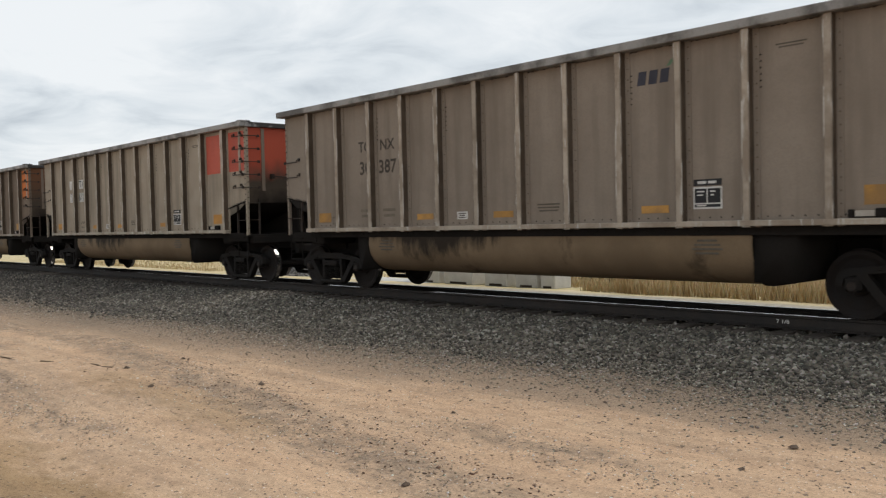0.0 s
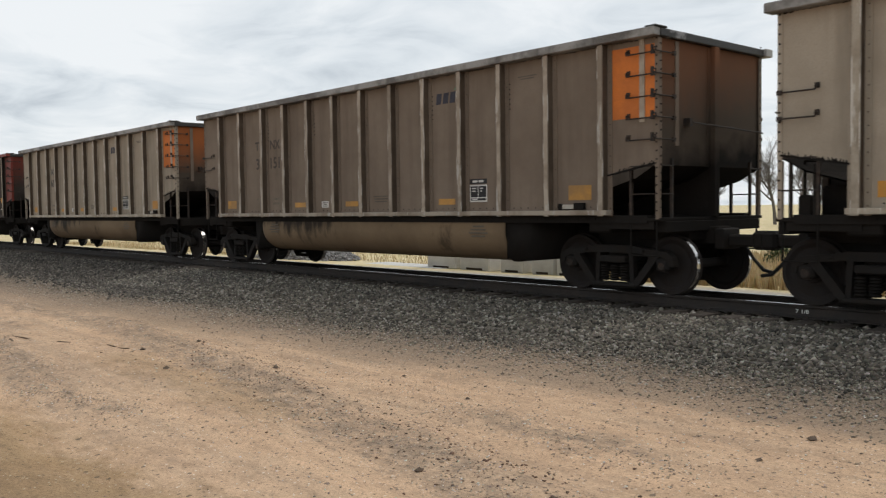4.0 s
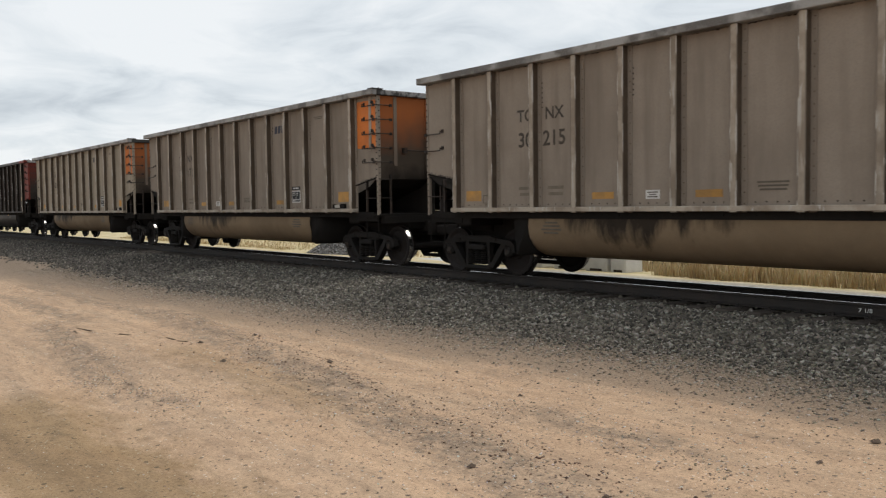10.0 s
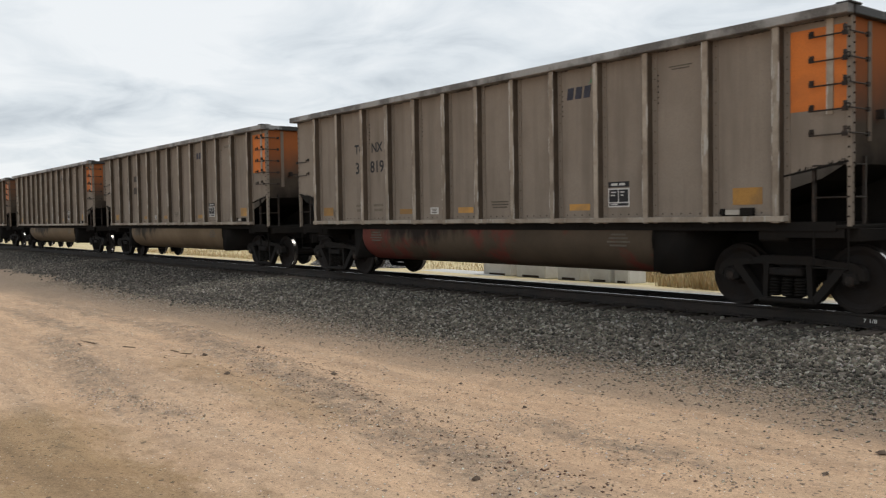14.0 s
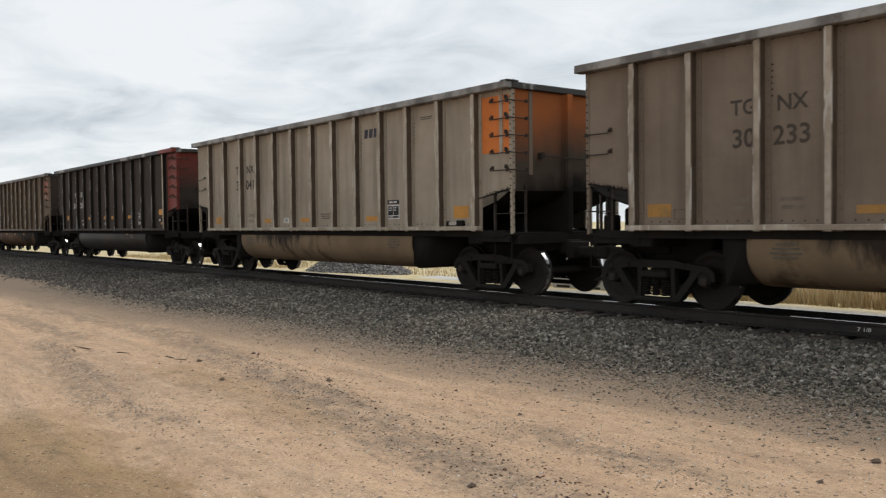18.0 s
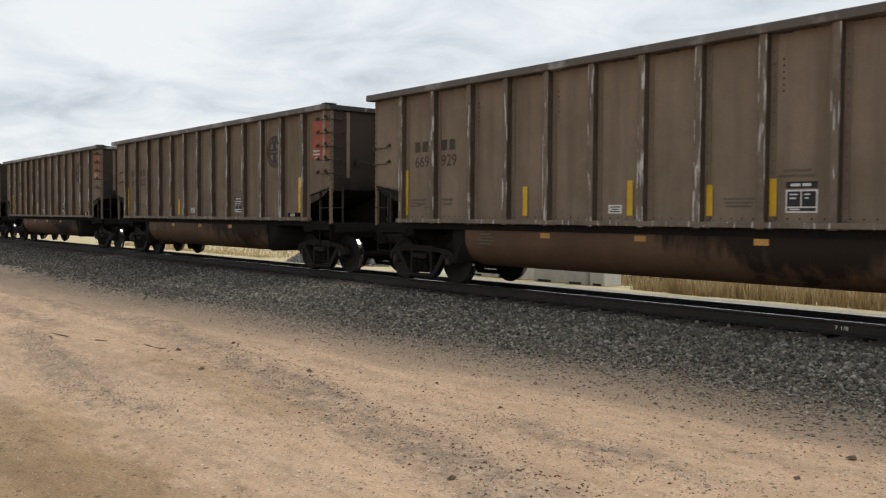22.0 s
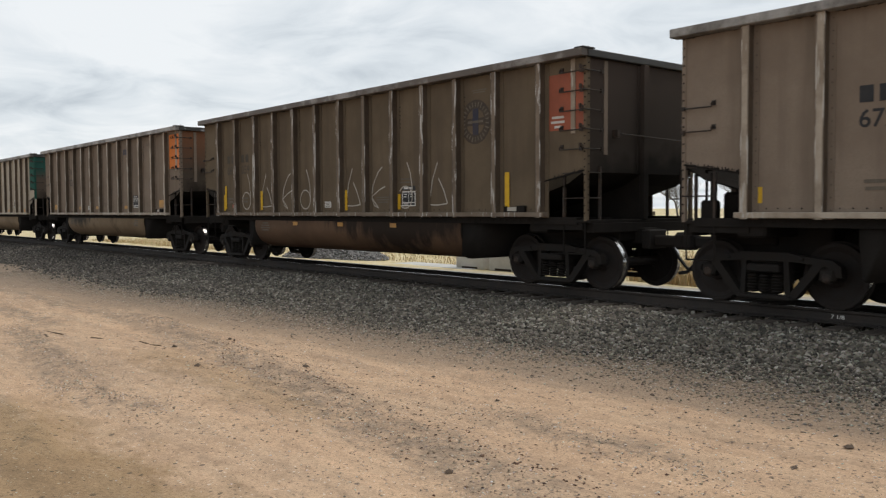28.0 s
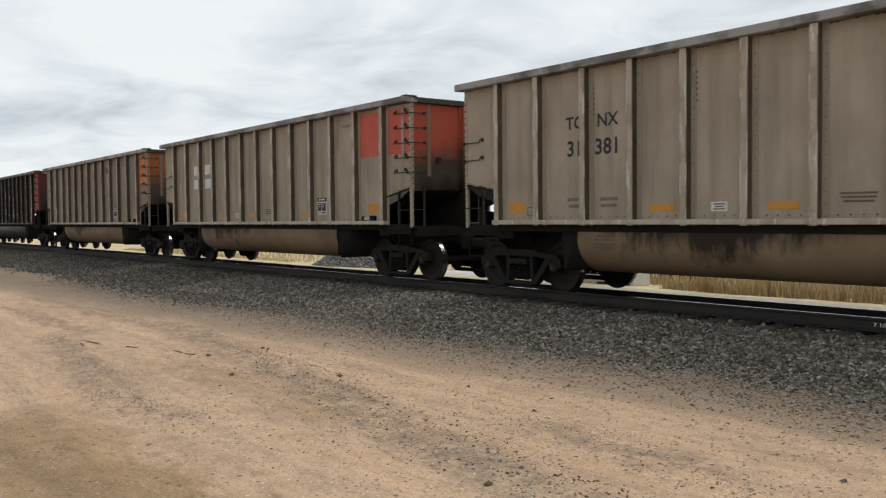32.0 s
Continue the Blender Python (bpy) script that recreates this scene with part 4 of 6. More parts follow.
def lift_bracket(soot_shade):
    """A squat lifting bracket welded above the sill."""
    s = Shape().box(-0.26, 0.26, -0.05, 0, 0.0, 0.05, 0.008).box(-0.26, -0.20, -0.07, 0, 0.0, 0.10, 0.008).box(0.06, 0.26, -0.07, 0, 0.0, 0.11, 0.008)
    s.slot = 1
    s.box(-0.18, 0.05, -0.056, -0.048, 0.012, 0.085, 0.003)
    return s.mesh("lift_bracket", [soot_shade, M["spray_faint"]])


def end_web(soot_shade):
    """The upright plate on the middle line between the platform and the slope sheet."""
    return Shape().prism([(0.0, DECK), (0.0, 2.0), (-0.35, 1.81), (-2.6, 1.15), (-2.6, 0.9), (-1.0, 0.9), (-1.0, DECK)], -0.03, 0.03).mesh("end_web", soot_shade)


def ladder(metal, sx):
    """Side ladder of the end bay: two stiles from the deck and its rungs."""
    s = Shape()
    s.box(-0.53, -0.49, -SKIN + 0.02, -SKIN + 0.07, DECK, 2.06)
    for k in range(2):
        z = DECK + 0.36 + 0.42 * k
        s.path([(-0.51, -SKIN + 0.0, z), (-0.03, -SKIN + 0.0, z)], 0.011)
    s.slot = 1
    s.path([(-0.51, -SKIN + 0.03, DECK - 0.05), (-0.51, -SKIN + 0.03, 0.64), (-0.05, -SKIN + 0.03, 0.64), (-0.05, -SKIN + 0.03, DECK - 0.05)], 0.014)
    s.v = [(sx * x, y, z) for x, y, z in s.v]
    return s.mesh("ladder", [metal, M["soot_shade"]])


def end_ladder(metal, sy):
    """The same on the end face, beside the corner post; its plane at x = 0."""
    s = Shape()
    s.box(0.0, 0.04, -1.16, -1.12, DECK, 2.1)
    for k in range(2):
        z = DECK + 0.36 + 0.42 * k
        s.path([(0.05, -1.14, z), (0.05, -SKIN + 0.05, z)], 0.011)
    s.v = [(x, sy * y, z) for x, y, z in s.v]
    return s.mesh("end_ladder", metal)


def grab(metal, sx=1):
    """A bent grab iron 0.47 wide in the x, z plane, standing off the sheet; its right end at x = 0."""
    s = Shape().path([(-0.47, 0.0, 0.05), (-0.47, -0.07, 0.05), (-0.47, -0.07, 0.0), (-0.0, -0.07, 0.0)], 0.011)
    s.box(-0.50, -0.44, -0.02, 0.004, 0.02, 0.09).box(-0.03, 0.03, -0.085, -0.05, -0.03, 0.03)
    s.v = [(sx * x, y, z) for x, y, z in s.v]
    return s.mesh("grab_iron", metal)


def stile(paint):
    return Shape().box(-0.045, 0.045, -0.016, 0, -0.62, 0.62).mesh("ladder_strip", paint)


def cross_rod(metal):
    return Shape().path([(0.06, -0.75, 2.62), (0.10, -0.70, 2.66), (0.10, 1.35, 2.60), (0.05, 1.5, 2.60)], 0.014).box(0.0, 0.11, -0.8, -0.72, 2.60, 2.72).mesh("cross_rod", metal)


def coupler(metal):
    s = Shape().box(0.0, 0.55, -0.09, 0.09, 0.74, 0.93, 0.03).box(-0.14, 0.12, -0.16, 0.12, 0.70, 0.99, 0.05).box(0.5, 0.66, -0.25, 0.25, 0.70, 1.03, 0.02)
    return s.mesh("coupler", metal)


def hose(rubber):
    pts = [(0.75, -0.42, 0.90), (0.55, -0.44, 0.78), (0.36, -0.42, 0.52), (0.18, -0.38, 0.36), (0.0, -0.34, 0.33)]
    return Shape().path(pts, 0.028).mesh("brake_hose", rubber)


def brake_gear(soot_shade):
    s = Shape().box(1.15, 1.7, -0.95, -0.5, DECK, DECK + 0.42, 0.04).box(1.0, 1.2, -1.3, -1.05, DECK, DECK + 0.3, 0.03)
    s.bar((1.25, -0.4, DECK + 0.2), (1.9, -0.4, DECK + 0.2), 0.13, 10)
    s.path([(1.05, -1.2, DECK + 0.3), (1.05, -1.2, DECK + 0.75), (1.5, -0.9, DECK + 0.75)], 0.02)
    s.path([(1.3, -1.45, DECK), (1.3, -1.45, 1.9)], 0.025)
    return s.mesh("brake_gear", soot_shade)


def side_frame():
    """Cast truck side frame: an arched top, sloping legs round the spring opening, and the axle boxes. Centred at x = 0, on y = 0."""
    h = (AXLES[0][1] - AXLES[0][0]) / 2
    s = Shape()
    y0, y1 = -0.07, 0.07
    # arched top chord that dips over the axle boxes
    s.prism([(-h - 0.21, 0.46), (-h - 0.19, 0.60), (-h - 0.08, 0.685), (-0.50, 0.735), (-0.36, 0.77), (0.36, 0.77), (0.50, 0.735), (h + 0.08, 0.685), (h + 0.19, 0.60), (h + 0.21, 0.46), (h + 0.13, 0.46), (h + 0.10, 0.56),
             (h - 0.02, 0.60), (0.44, 0.645), (-0.44, 0.645), (-h + 0.02, 0.60), (-h - 0.10, 0.56), (-h - 0.13, 0.46)][::-1], y0, y1)
    for sx in (-1, 1):
        # sloping leg from the axle box to the spring seat
        s.prism([(sx * (h - 0.05), 0.60), (sx * (h - 0.19), 0.62), (sx * 0.36, 0.17), (sx * 0.40, 0.10), (sx * 0.49, 0.15)][::-sx or 1], y0, y1)
        s.prism([(sx * 0.28, 0.66), (sx * 0.36, 0.66), (sx * 0.385, 0.15), (sx * 0.31, 0.15)][::-sx or 1], y0 + 0.015, y1 - 0.015)
        s.box(sx * h - 0.12, sx * h + 0.12, y0 - 0.01, y1 + 0.01, 0.38, 0.585, 0.04)
        s.box(sx * 0.56 - 0.03, sx * 0.56 + 0.03, y0 - 0.02, y0 + 0.01, 0.665, 0.715, 0.01)
    s.box(-0.42, 0.42, y0 - 0.03, y1 + 0.03, 0.09, 0.17, 0.025)
    s.box(-0.25, 0.25, y0 - 0.05, y1, 0.485, 0.60, 0.02)
    for x in (-0.14, 0.14):
        s.bar((x, y0 - 0.055, 0.54), (x, y0 - 0.04, 0.54), 0.03, 8)
    return s.mesh("side_frame", M["cast"])


def spring():
    """A coil spring as one ribbed tube, upright."""
    s = Shape()
    levels = [(0.195 + 0.021 * k, 0.088 if k % 2 else 0.058) for k in range(14)]
    s.add([(r * math.sin(a), r * math.cos(a), z) for z, r in levels for a in [math.pi * q / 5 for q in range(10)]],
          [(j * 10 + q, j * 10 + (q + 1) % 10, j * 10 + 10 + (q + 1) % 10, j * 10 + 10 + q) for j in range(13) for q in range(10)])
    # the near-black also paints the shade of the frame's spring openings
    return s.mesh("spring", M["soot_shade"])


def wheelset():
    """Axle and two flanged wheels, its axle along y through the origin."""
    s = Shape()
    r = RADIUS
    s.lathe([(-0.98, 0.0), (-0.98, 0.075), (0.98, 0.075), (0.98, 0.0)], 12)
    for side in (-1, 1):
        prof = [(0.815, 0.075), (0.815, 0.13), (0.79, 0.15), (0.78, 0.34), (0.80, 0.38), (0.815, 0.40), (0.815, r - 0.004), (0.80, r), (0.715, r + 0.004), (0.70, r + 0.026), (0.685, r + 0.022), (0.685, 0.39), (0.715, 0.36), (0.735, 0.15), (0.70, 0.12), (0.70, 0.075)]
        prof = [(side * y, q) for y, q in prof]
        s.lathe(prof if side > 0 else prof, 36, [0, 0, 0, 0, 0, 0, 0, 1, 0, 0, 0, 0, 0, 0, 0])
    return s.mesh("wheelset", [M["wheel"], M["tread"]], smooth=False)


def bearing_cap():
    s = Shape().lathe([(0, 0.0), (0, 0.055), (0.02, 0.085), (0.10, 0.095), (0.16, 0.095)], 12)
    for k in range(3):
        a = 2 * math.pi * k / 3
        s.box(0.05 * math.cos(a) - 0.014, 0.05 * math.cos(a) + 0.014, -0.012, 0.005, 0.05 * math.sin(a) - 0.014, 0.05 * math.sin(a) + 0.014)
    return s.mesh("bearing_cap", M["iron"])


def bolster():
    s = Shape().box(-0.2, 0.2, -0.95, 0.95, 0.45, 0.66, 0.03)
    s.box(-0.25, 0.25, -0.25, 0.25, 0.66, 0.8, 0.02)
    for sx in (-1, 1):
        s.box(sx * 0.42 - 0.05, sx * 0.42 + 0.05, -0.75, 0.75, 0.30, 0.42, 0.01)
    return s.mesh("truck", M["cast"])


WHEELSETS = []


def add_truck(car, k):
    mid_ = sum(AXLES[k]) / 2
    truck = part("truck", cached("bolster", bolster), car, pose(mid_, 0, 0), "grimy cast steel truck with two axles")
    for side in (-1, 1):
        turn = 0 if side < 0 else 180
        part("side_frame", cached("side_frame", side_frame), truck, pose(0, side * 1.0, 0))
        for x in (-0.19, 0.0, 0.19):
            part("spring", cached("spring", spring), truck, pose(x, side * 1.04, 0))
        for a in AXLES[k]:
            part("bearing_cap", cached("cap", bearing_cap), truck, pose(a - mid_, side * 1.085, RADIUS, 0, 0, turn))
    for a in AXLES[k]:
        ws = part("wheelset", cached("wheelset", wheelset), truck, pose(a - mid_, 0, RADIUS), "pair of dark wheels with bright polished rims")
        WHEELSETS.append((ws, car, a * GAUGE, a - mid_))

BROWN_POSTS = [7.99 + 0.987 * (x - 8.04) for x in POSTS]
SPIN = pose(BODY, 0, 0, 0, 0, 180)     # the far side and the other end, by a half turn


def sooted(name, paint, low, high, grime=(0.085, 0.067, 0.052)):
    """Paint on an end sheet, overlaid from below by a ragged stain of coal dust; the end's shade is in the colours too.
    """
    m = bpy.data.materials.new(name)
    m.use_nodes = True
    t = m.node_tree
    bsdf = t.nodes["Principled BSDF"]
    bsdf.inputs["Roughness"].default_value, bsdf.inputs["Specular IOR Level"].default_value = 0.9, 0.05
    tc = t.nodes.new("ShaderNodeTexCoord")
    sp = t.nodes.new("ShaderNodeSeparateXYZ")
    t.links.new(tc.outputs["Object"], sp.inputs[0])
    n = t.nodes.new("ShaderNodeTexNoise")
    n.inputs["Scale"].default_value, n.inputs["Detail"].default_value = 2.3, 7.0
    t.links.new(tc.outputs["Object"], n.inputs["Vector"])
    add = t.nodes.new("ShaderNodeMath")
    add.operation = "MULTIPLY_ADD"
    t.links.new(n.outputs["Fac"], add.inputs[0])
    add.inputs[1].default_value = 0.7
    # the near corner stays cleaner than the lee of the car ahead
    lean = t.nodes.new("ShaderNodeMath")
    lean.operation = "MULTIPLY_ADD"
    t.links.new(sp.outputs["Y"], lean.inputs[0])
    lean.inputs[1].default_value = -0.14
    t.links.new(sp.outputs["Z"], lean.inputs[2])
    t.links.new(lean.outputs[0], add.inputs[2])
    r = t.nodes.new("ShaderNodeMapRange")
    r.inputs["From Min"].default_value, r.inputs["From Max"].default_value = low + 0.35, high + 0.35
    t.links.new(add.outputs[0], r.inputs["Value"])
    def over(a, b, fac):
        mx = t.nodes.new("ShaderNodeMix")
        mx.data_type = "RGBA"
        for socket, v in ((mx.inputs[6], a), (mx.inputs[7], b)):
            if isinstance(v, tuple):
                socket.default_value = (*v, 1)
            else:
                t.links.new(v, socket)
        t.links.new(fac, mx.inputs[0])
        return mx.outputs[2]

    foot = t.nodes.new("ShaderNodeMapRange")
    foot.inputs["From Min"].default_value, foot.inputs["From Max"].default_value = 2.05 + 0.35, 2.45 + 0.35
    t.links.new(add.outputs[0], foot.inputs["Value"])
    dusty = over((0.018, 0.016, 0.0145), grime, foot.outputs[0])
    t.links.new(over(dusty, paint, r.outputs[0]), bsdf.inputs["Base Color"])
    return m


M["amber"] = material("amber_reflective_patch", (0.55, 0.26, 0.05), 0.55, second=(0.36, 0.19, 0.07), scale=2.5, bump=0.03)
M["spray_faint"] = material("faint_spray_paint", (0.43, 0.40, 0.35), 0.6, second=(0.34, 0.30, 0.25), scale=3.0, bump=0.02)
M["tan_ink"] = material("dusty_black_stencil", (0.058, 0.048, 0.040), 0.65, second=(0.09, 0.072, 0.055), scale=5.0, bump=0.02)
M["herald_ink"] = material("faded_brown_black_herald", (0.05, 0.038, 0.028), 0.65, second=(0.085, 0.062, 0.042), scale=6.0, bump=0.02)
M["swoosh"] = material("faded_red_logo_paint", (0.30, 0.105, 0.068), 0.65, second=(0.25, 0.155, 0.11), scale=4.0, spread=(0.42, 0.58), amount=0.9, bump=0.02)
M["chalk"] = material("chalky_white_paint", (0.50, 0.48, 0.44), 0.7, second=(0.36, 0.35, 0.32), scale=2.5, bump=0.02)
M["pink_faint"] = material("faded_pink_paint", (0.55, 0.34, 0.30), 0.7, scale=5.0, bump=0.02)
M["faint_bar"] = material("very_faded_stencil_paint", (0.19, 0.158, 0.122), 0.7, scale=5.0, bump=0.02)
M["faded_ink"] = material("faded_black_stencil", (0.055, 0.045, 0.034), 0.65, second=(0.085, 0.066, 0.047), scale=5.0, bump=0.02)
# end paints darker than the side panels: shade mixed in with the dust
M["end_orange"] = sooted("orange_end_under_coal_dust", (0.33, 0.108, 0.038), 2.65, 3.6)
M["end_smoked"] = sooted("orange_end_thick_with_coal_dust", (0.17, 0.080, 0.044), 2.7, 3.8)
M["end_red"] = sooted("red_end_under_coal_dust", (0.17, 0.042, 0.03), 2.7, 4.1, (0.050, 0.042, 0.036))
M["end_coral"] = sooted("coral_end_under_coal_dust", (0.42, 0.09, 0.055), 2.65, 3.2)
M["end_rust"] = sooted("rusty_end_under_coal_dust", (0.07, 0.052, 0.043), 2.6, 4.4, (0.048, 0.040, 0.034))
M["end_green"] = sooted("green_end_under_coal_dust", (0.030, 0.085, 0.070), 3.0, 3.5, (0.11, 0.085, 0.068))


def stained_belly(name, base, second, spill, rust=None, where=5.1, depth=0.97):
    """Dusty belly paint with rust patches and a black slurry spill that ran down from the sill."""
    m = material(name, base, 0.6, second=second, scale=0.7, random_shade=0.08, specular=0.05)
    t = m.node_tree
    bsdf = t.nodes["Principled BSDF"]
    colour = bsdf.inputs["Base Color"].links[0].from_socket
    tc = t.nodes.new("ShaderNodeTexCoord")
    sp = t.nodes.new("ShaderNodeSeparateXYZ")
    t.links.new(tc.outputs["Object"], sp.inputs[0])
    info = t.nodes.new("ShaderNodeObjectInfo")

    def calc(op, *values):
        n = t.nodes.new("ShaderNodeMath")
        n.operation = op
        for socket, v in zip(n.inputs, values):
            if isinstance(v, (int, float)):
                socket.default_value = v
            else:
                t.links.new(v, socket)
        return n.outputs[0]

    def noise_at(scale, stretch):
        mp = t.nodes.new("ShaderNodeMapping")
        mp.inputs["Scale"].default_value = stretch
        t.links.new(tc.outputs["Object"], mp.inputs[0])
        mv = t.nodes.new("ShaderNodeVectorMath")
        t.links.new(mp.outputs[0], mv.inputs[0])
        t.links.new(calc("MULTIPLY", info.outputs["Random"], 40.0), mv.inputs[1])
        n = t.nodes.new("ShaderNodeTexNoise")
        n.inputs["Scale"].default_value, n.inputs["Detail"].default_value, n.inputs["Roughness"].default_value = scale, 7.0, 0.65
        t.links.new(mv.outputs[0], n.inputs["Vector"])
        return calc("SUBTRACT", n.outputs["Fac"], 0.5)

    def lay(over, fac):
        mx = t.nodes.new("ShaderNodeMix")
        mx.data_type = "RGBA"
        t.links.new(colour, mx.inputs[6])
        mx.inputs[7].default_value = (*over, 1)
        t.links.new(calc("MINIMUM", calc("MAXIMUM", fac, 0.0), 0.92), mx.inputs[0])
        return mx.outputs[2]

    if rust:
        colour = lay(rust, calc("MULTIPLY", calc("ADD", noise_at(0.5, (1, 1, 1)), -0.01), 14.0))
    middle = calc("ADD", calc("MULTIPLY", info.outputs["Random"], 1.4), where)
    reach = calc("SUBTRACT", 0.9, calc("DIVIDE", calc("ABSOLUTE", calc("SUBTRACT", sp.outputs["X"], middle)), 1.5))
    run = calc("ADD", calc("MULTIPLY", calc("SUBTRACT", sp.outputs["Z"], depth), 2.6), calc("MULTIPLY", noise_at(2.2, (1.5, 1.5, 0.35)), 4.0))
    colour = lay(spill, calc("ADD", reach, run))
    scattered = calc("MULTIPLY", calc("ADD", noise_at(0.8, (1, 1, 0.5)), -0.10), 8.0)
    colour = lay(spill, calc("MINIMUM", scattered, 0.6))
    t.links.new(colour, bsdf.inputs["Base Color"])
    return m


M["belly_pale"] = stained_belly("dusty_tan_belly", (0.225, 0.163, 0.103), (0.135, 0.098, 0.063), (0.022, 0.018, 0.015))
M["belly_brown"] = stained_belly("dusty_brown_belly", (0.135, 0.083, 0.052), (0.07, 0.044, 0.03), (0.022, 0.017, 0.014), None, 9.9, 0.66)
M["belly_black"] = material("dark_belly", (0.034, 0.028, 0.024), 0.5, second=(0.022, 0.018, 0.016), scale=0.7)
M["belly_rust"] = stained_belly("rusty_tan_belly", (0.105, 0.080, 0.057), (0.055, 0.043, 0.032), (0.02, 0.016, 0.014), (0.16, 0.046, 0.036))

# style: paint, post paint, top rail, belly, slim posts
STYLE = {
    "tan": ("tan", "tan_edge", "rail_top", "belly_pale", False),
    "pale": ("pale", "pale_edge", "rail_top", "belly_pale", False),
    "brown": ("brown", "brown_edge", "rail_brown", "belly_brown", False),
    "black": ("black", "black_edge", "rail_dark", "belly_black", True),
    "cream": ("cream", "pale_edge", "rail_top", "belly_pale", False),
    "dun": ("dun", "tan_edge", "rail_top", "belly_pale", False),
    "umber": ("umber", "brown_edge", "rail_brown", "belly_brown", False),
    "rusty": ("tan", "tan_edge", "rail_top", "belly_rust", False),
}
END_PAINT = {"orange": ("orange", "end_orange"), "red": ("red", "end_red"), "coral": ("coral", "end_coral"), "rust": ("rust_red", "end_rust"), "green": ("green", "end_green")}
SAYS = {"cream": "light grey-tan coal gondola, worn pale posts", "dun": "dull brown-tan coal gondola, worn posts", "umber": "dark umber coal gondola, scuffed posts", "tan": "dusty tan coal gondola, riveted posts", "pale": "pale tan coal gondola, worn bright posts", "rusty": "tan coal gondola with rust-stained belly",
        "brown": "dirty brown coal gondola, riveted posts", "black": "black-brown coal gondola, thin posts"}


def lines(car, rows, width, thick, mat, x, z, y=SKIN):
    """Small writing that cannot be read: one plain bar a line."""
    for k, share in enumerate(rows):
        bar_ = plate("line", round(share * width, 3), thick, mat, 0.003)
        on_side("stencil_line", bar_, car, x, z - k * thick * 2.0, y=y)


def on_side(name, mesh, car, x, z, label="", y=SKIN):
    return part(name, mesh, car, pose(x, -y - 0.003, z), label)


def data_box(line, back):
    s = Shape().box(-0.22, 0.22, -0.003, 0, -0.155, 0.155)
    s.slot = 1
    s.box(-0.215, 0.215, -0.003, 0, 0.172, 0.262)
    s.slot = 0
    for x0, x1 in ((-0.15, -0.02), (0.01, 0.13)):
        s.box(x0, x1, -0.006, -0.001, 0.198, 0.236)
    s.slot = 1
    for x0, x1, z0, z1 in ((-0.195, -0.015, -0.07, 0.13), (0.005, 0.195, -0.07, 0.13), (-0.195, 0.195, -0.13, -0.09)):
        s.box(x0, x1, -0.006, -0.001, z0, z1)
    s.slot = 0
    for x0, x1, z in ((-0.16, -0.05, 0.08), (-0.16, -0.07, 0.03), (0.04, 0.12, 0.08), (0.05, 0.10, 0.03), (-0.16, -0.02, -0.118)):
        s.box(x0, x1, -0.008, -0.004, z, z + 0.02)
    return s.mesh("data_box", [line, back])


def hook(kind, mat):
    """One stroke of the spray can: a ring with a stem, a bent hook, or an open curl."""
    ring = [(0.23 * math.cos(a), -0.20 + 0.23 * math.sin(a)) for a in [math.pi * k / 8 for k in range(17)]]
    pts = (ring + [(0.22, 0.05), (0.17, 0.30), (0.06, 0.52)],
           [(0.0, 0.48), (-0.16, 0.12), (-0.26, -0.36), (0.0, -0.37), (0.30, -0.34), (0.18, -0.06), (0.03, 0.16)],
           [(0.20, 0.46), (0.05, 0.36), (-0.14, 0.08), (-0.20, -0.18), (-0.10, -0.36), (0.06, -0.42), (-0.20, -0.18), (0.10, -0.02), (0.30, 0.04)])[kind]
    s = Shape()
    for (xa, za), (xb, zb) in zip(pts, pts[1:]):
        d = math.hypot(xb - xa, zb - za)
        nx, nz = -(zb - za) / d * 0.013, (xb - xa) / d * 0.013
        s.add([(xa - nx, -0.004, za - nz), (xb - nx, -0.004, zb - nz), (xb + nx, -0.004, zb + nz), (xa + nx, -0.004, za + nz)], [(0, 1, 2, 3)])
    return s.mesh("graffiti", mat)


def ripple(length, mat):
    """A long squiggle of close, uneven loops."""
    rng = random.Random(40)
    s = Shape()
    n = 150
    swing = [0.05 + 0.05 * rng.random() for _ in range(n)]
    pts = [(-length / 2 + length * k / n + 0.035 * math.cos(k * 1.3), swing[k // 6] * math.sin(k * 1.3)) for k in range(n)]
    for (xa, za), (xb, zb) in zip(pts, pts[1:]):
        d = math.hypot(xb - xa, zb - za) + 1e-6
        nx, nz = -(zb - za) / d * 0.007, (xb - xa) / d * 0.007
        s.add([(xa - nx, -0.004, za - nz), (xb - nx, -0.004, zb - nz), (xb + nx, -0.004, zb + nz), (xa + nx, -0.004, za + nz)], [(0, 1, 2, 3)])
    return s.mesh("graffiti", mat)


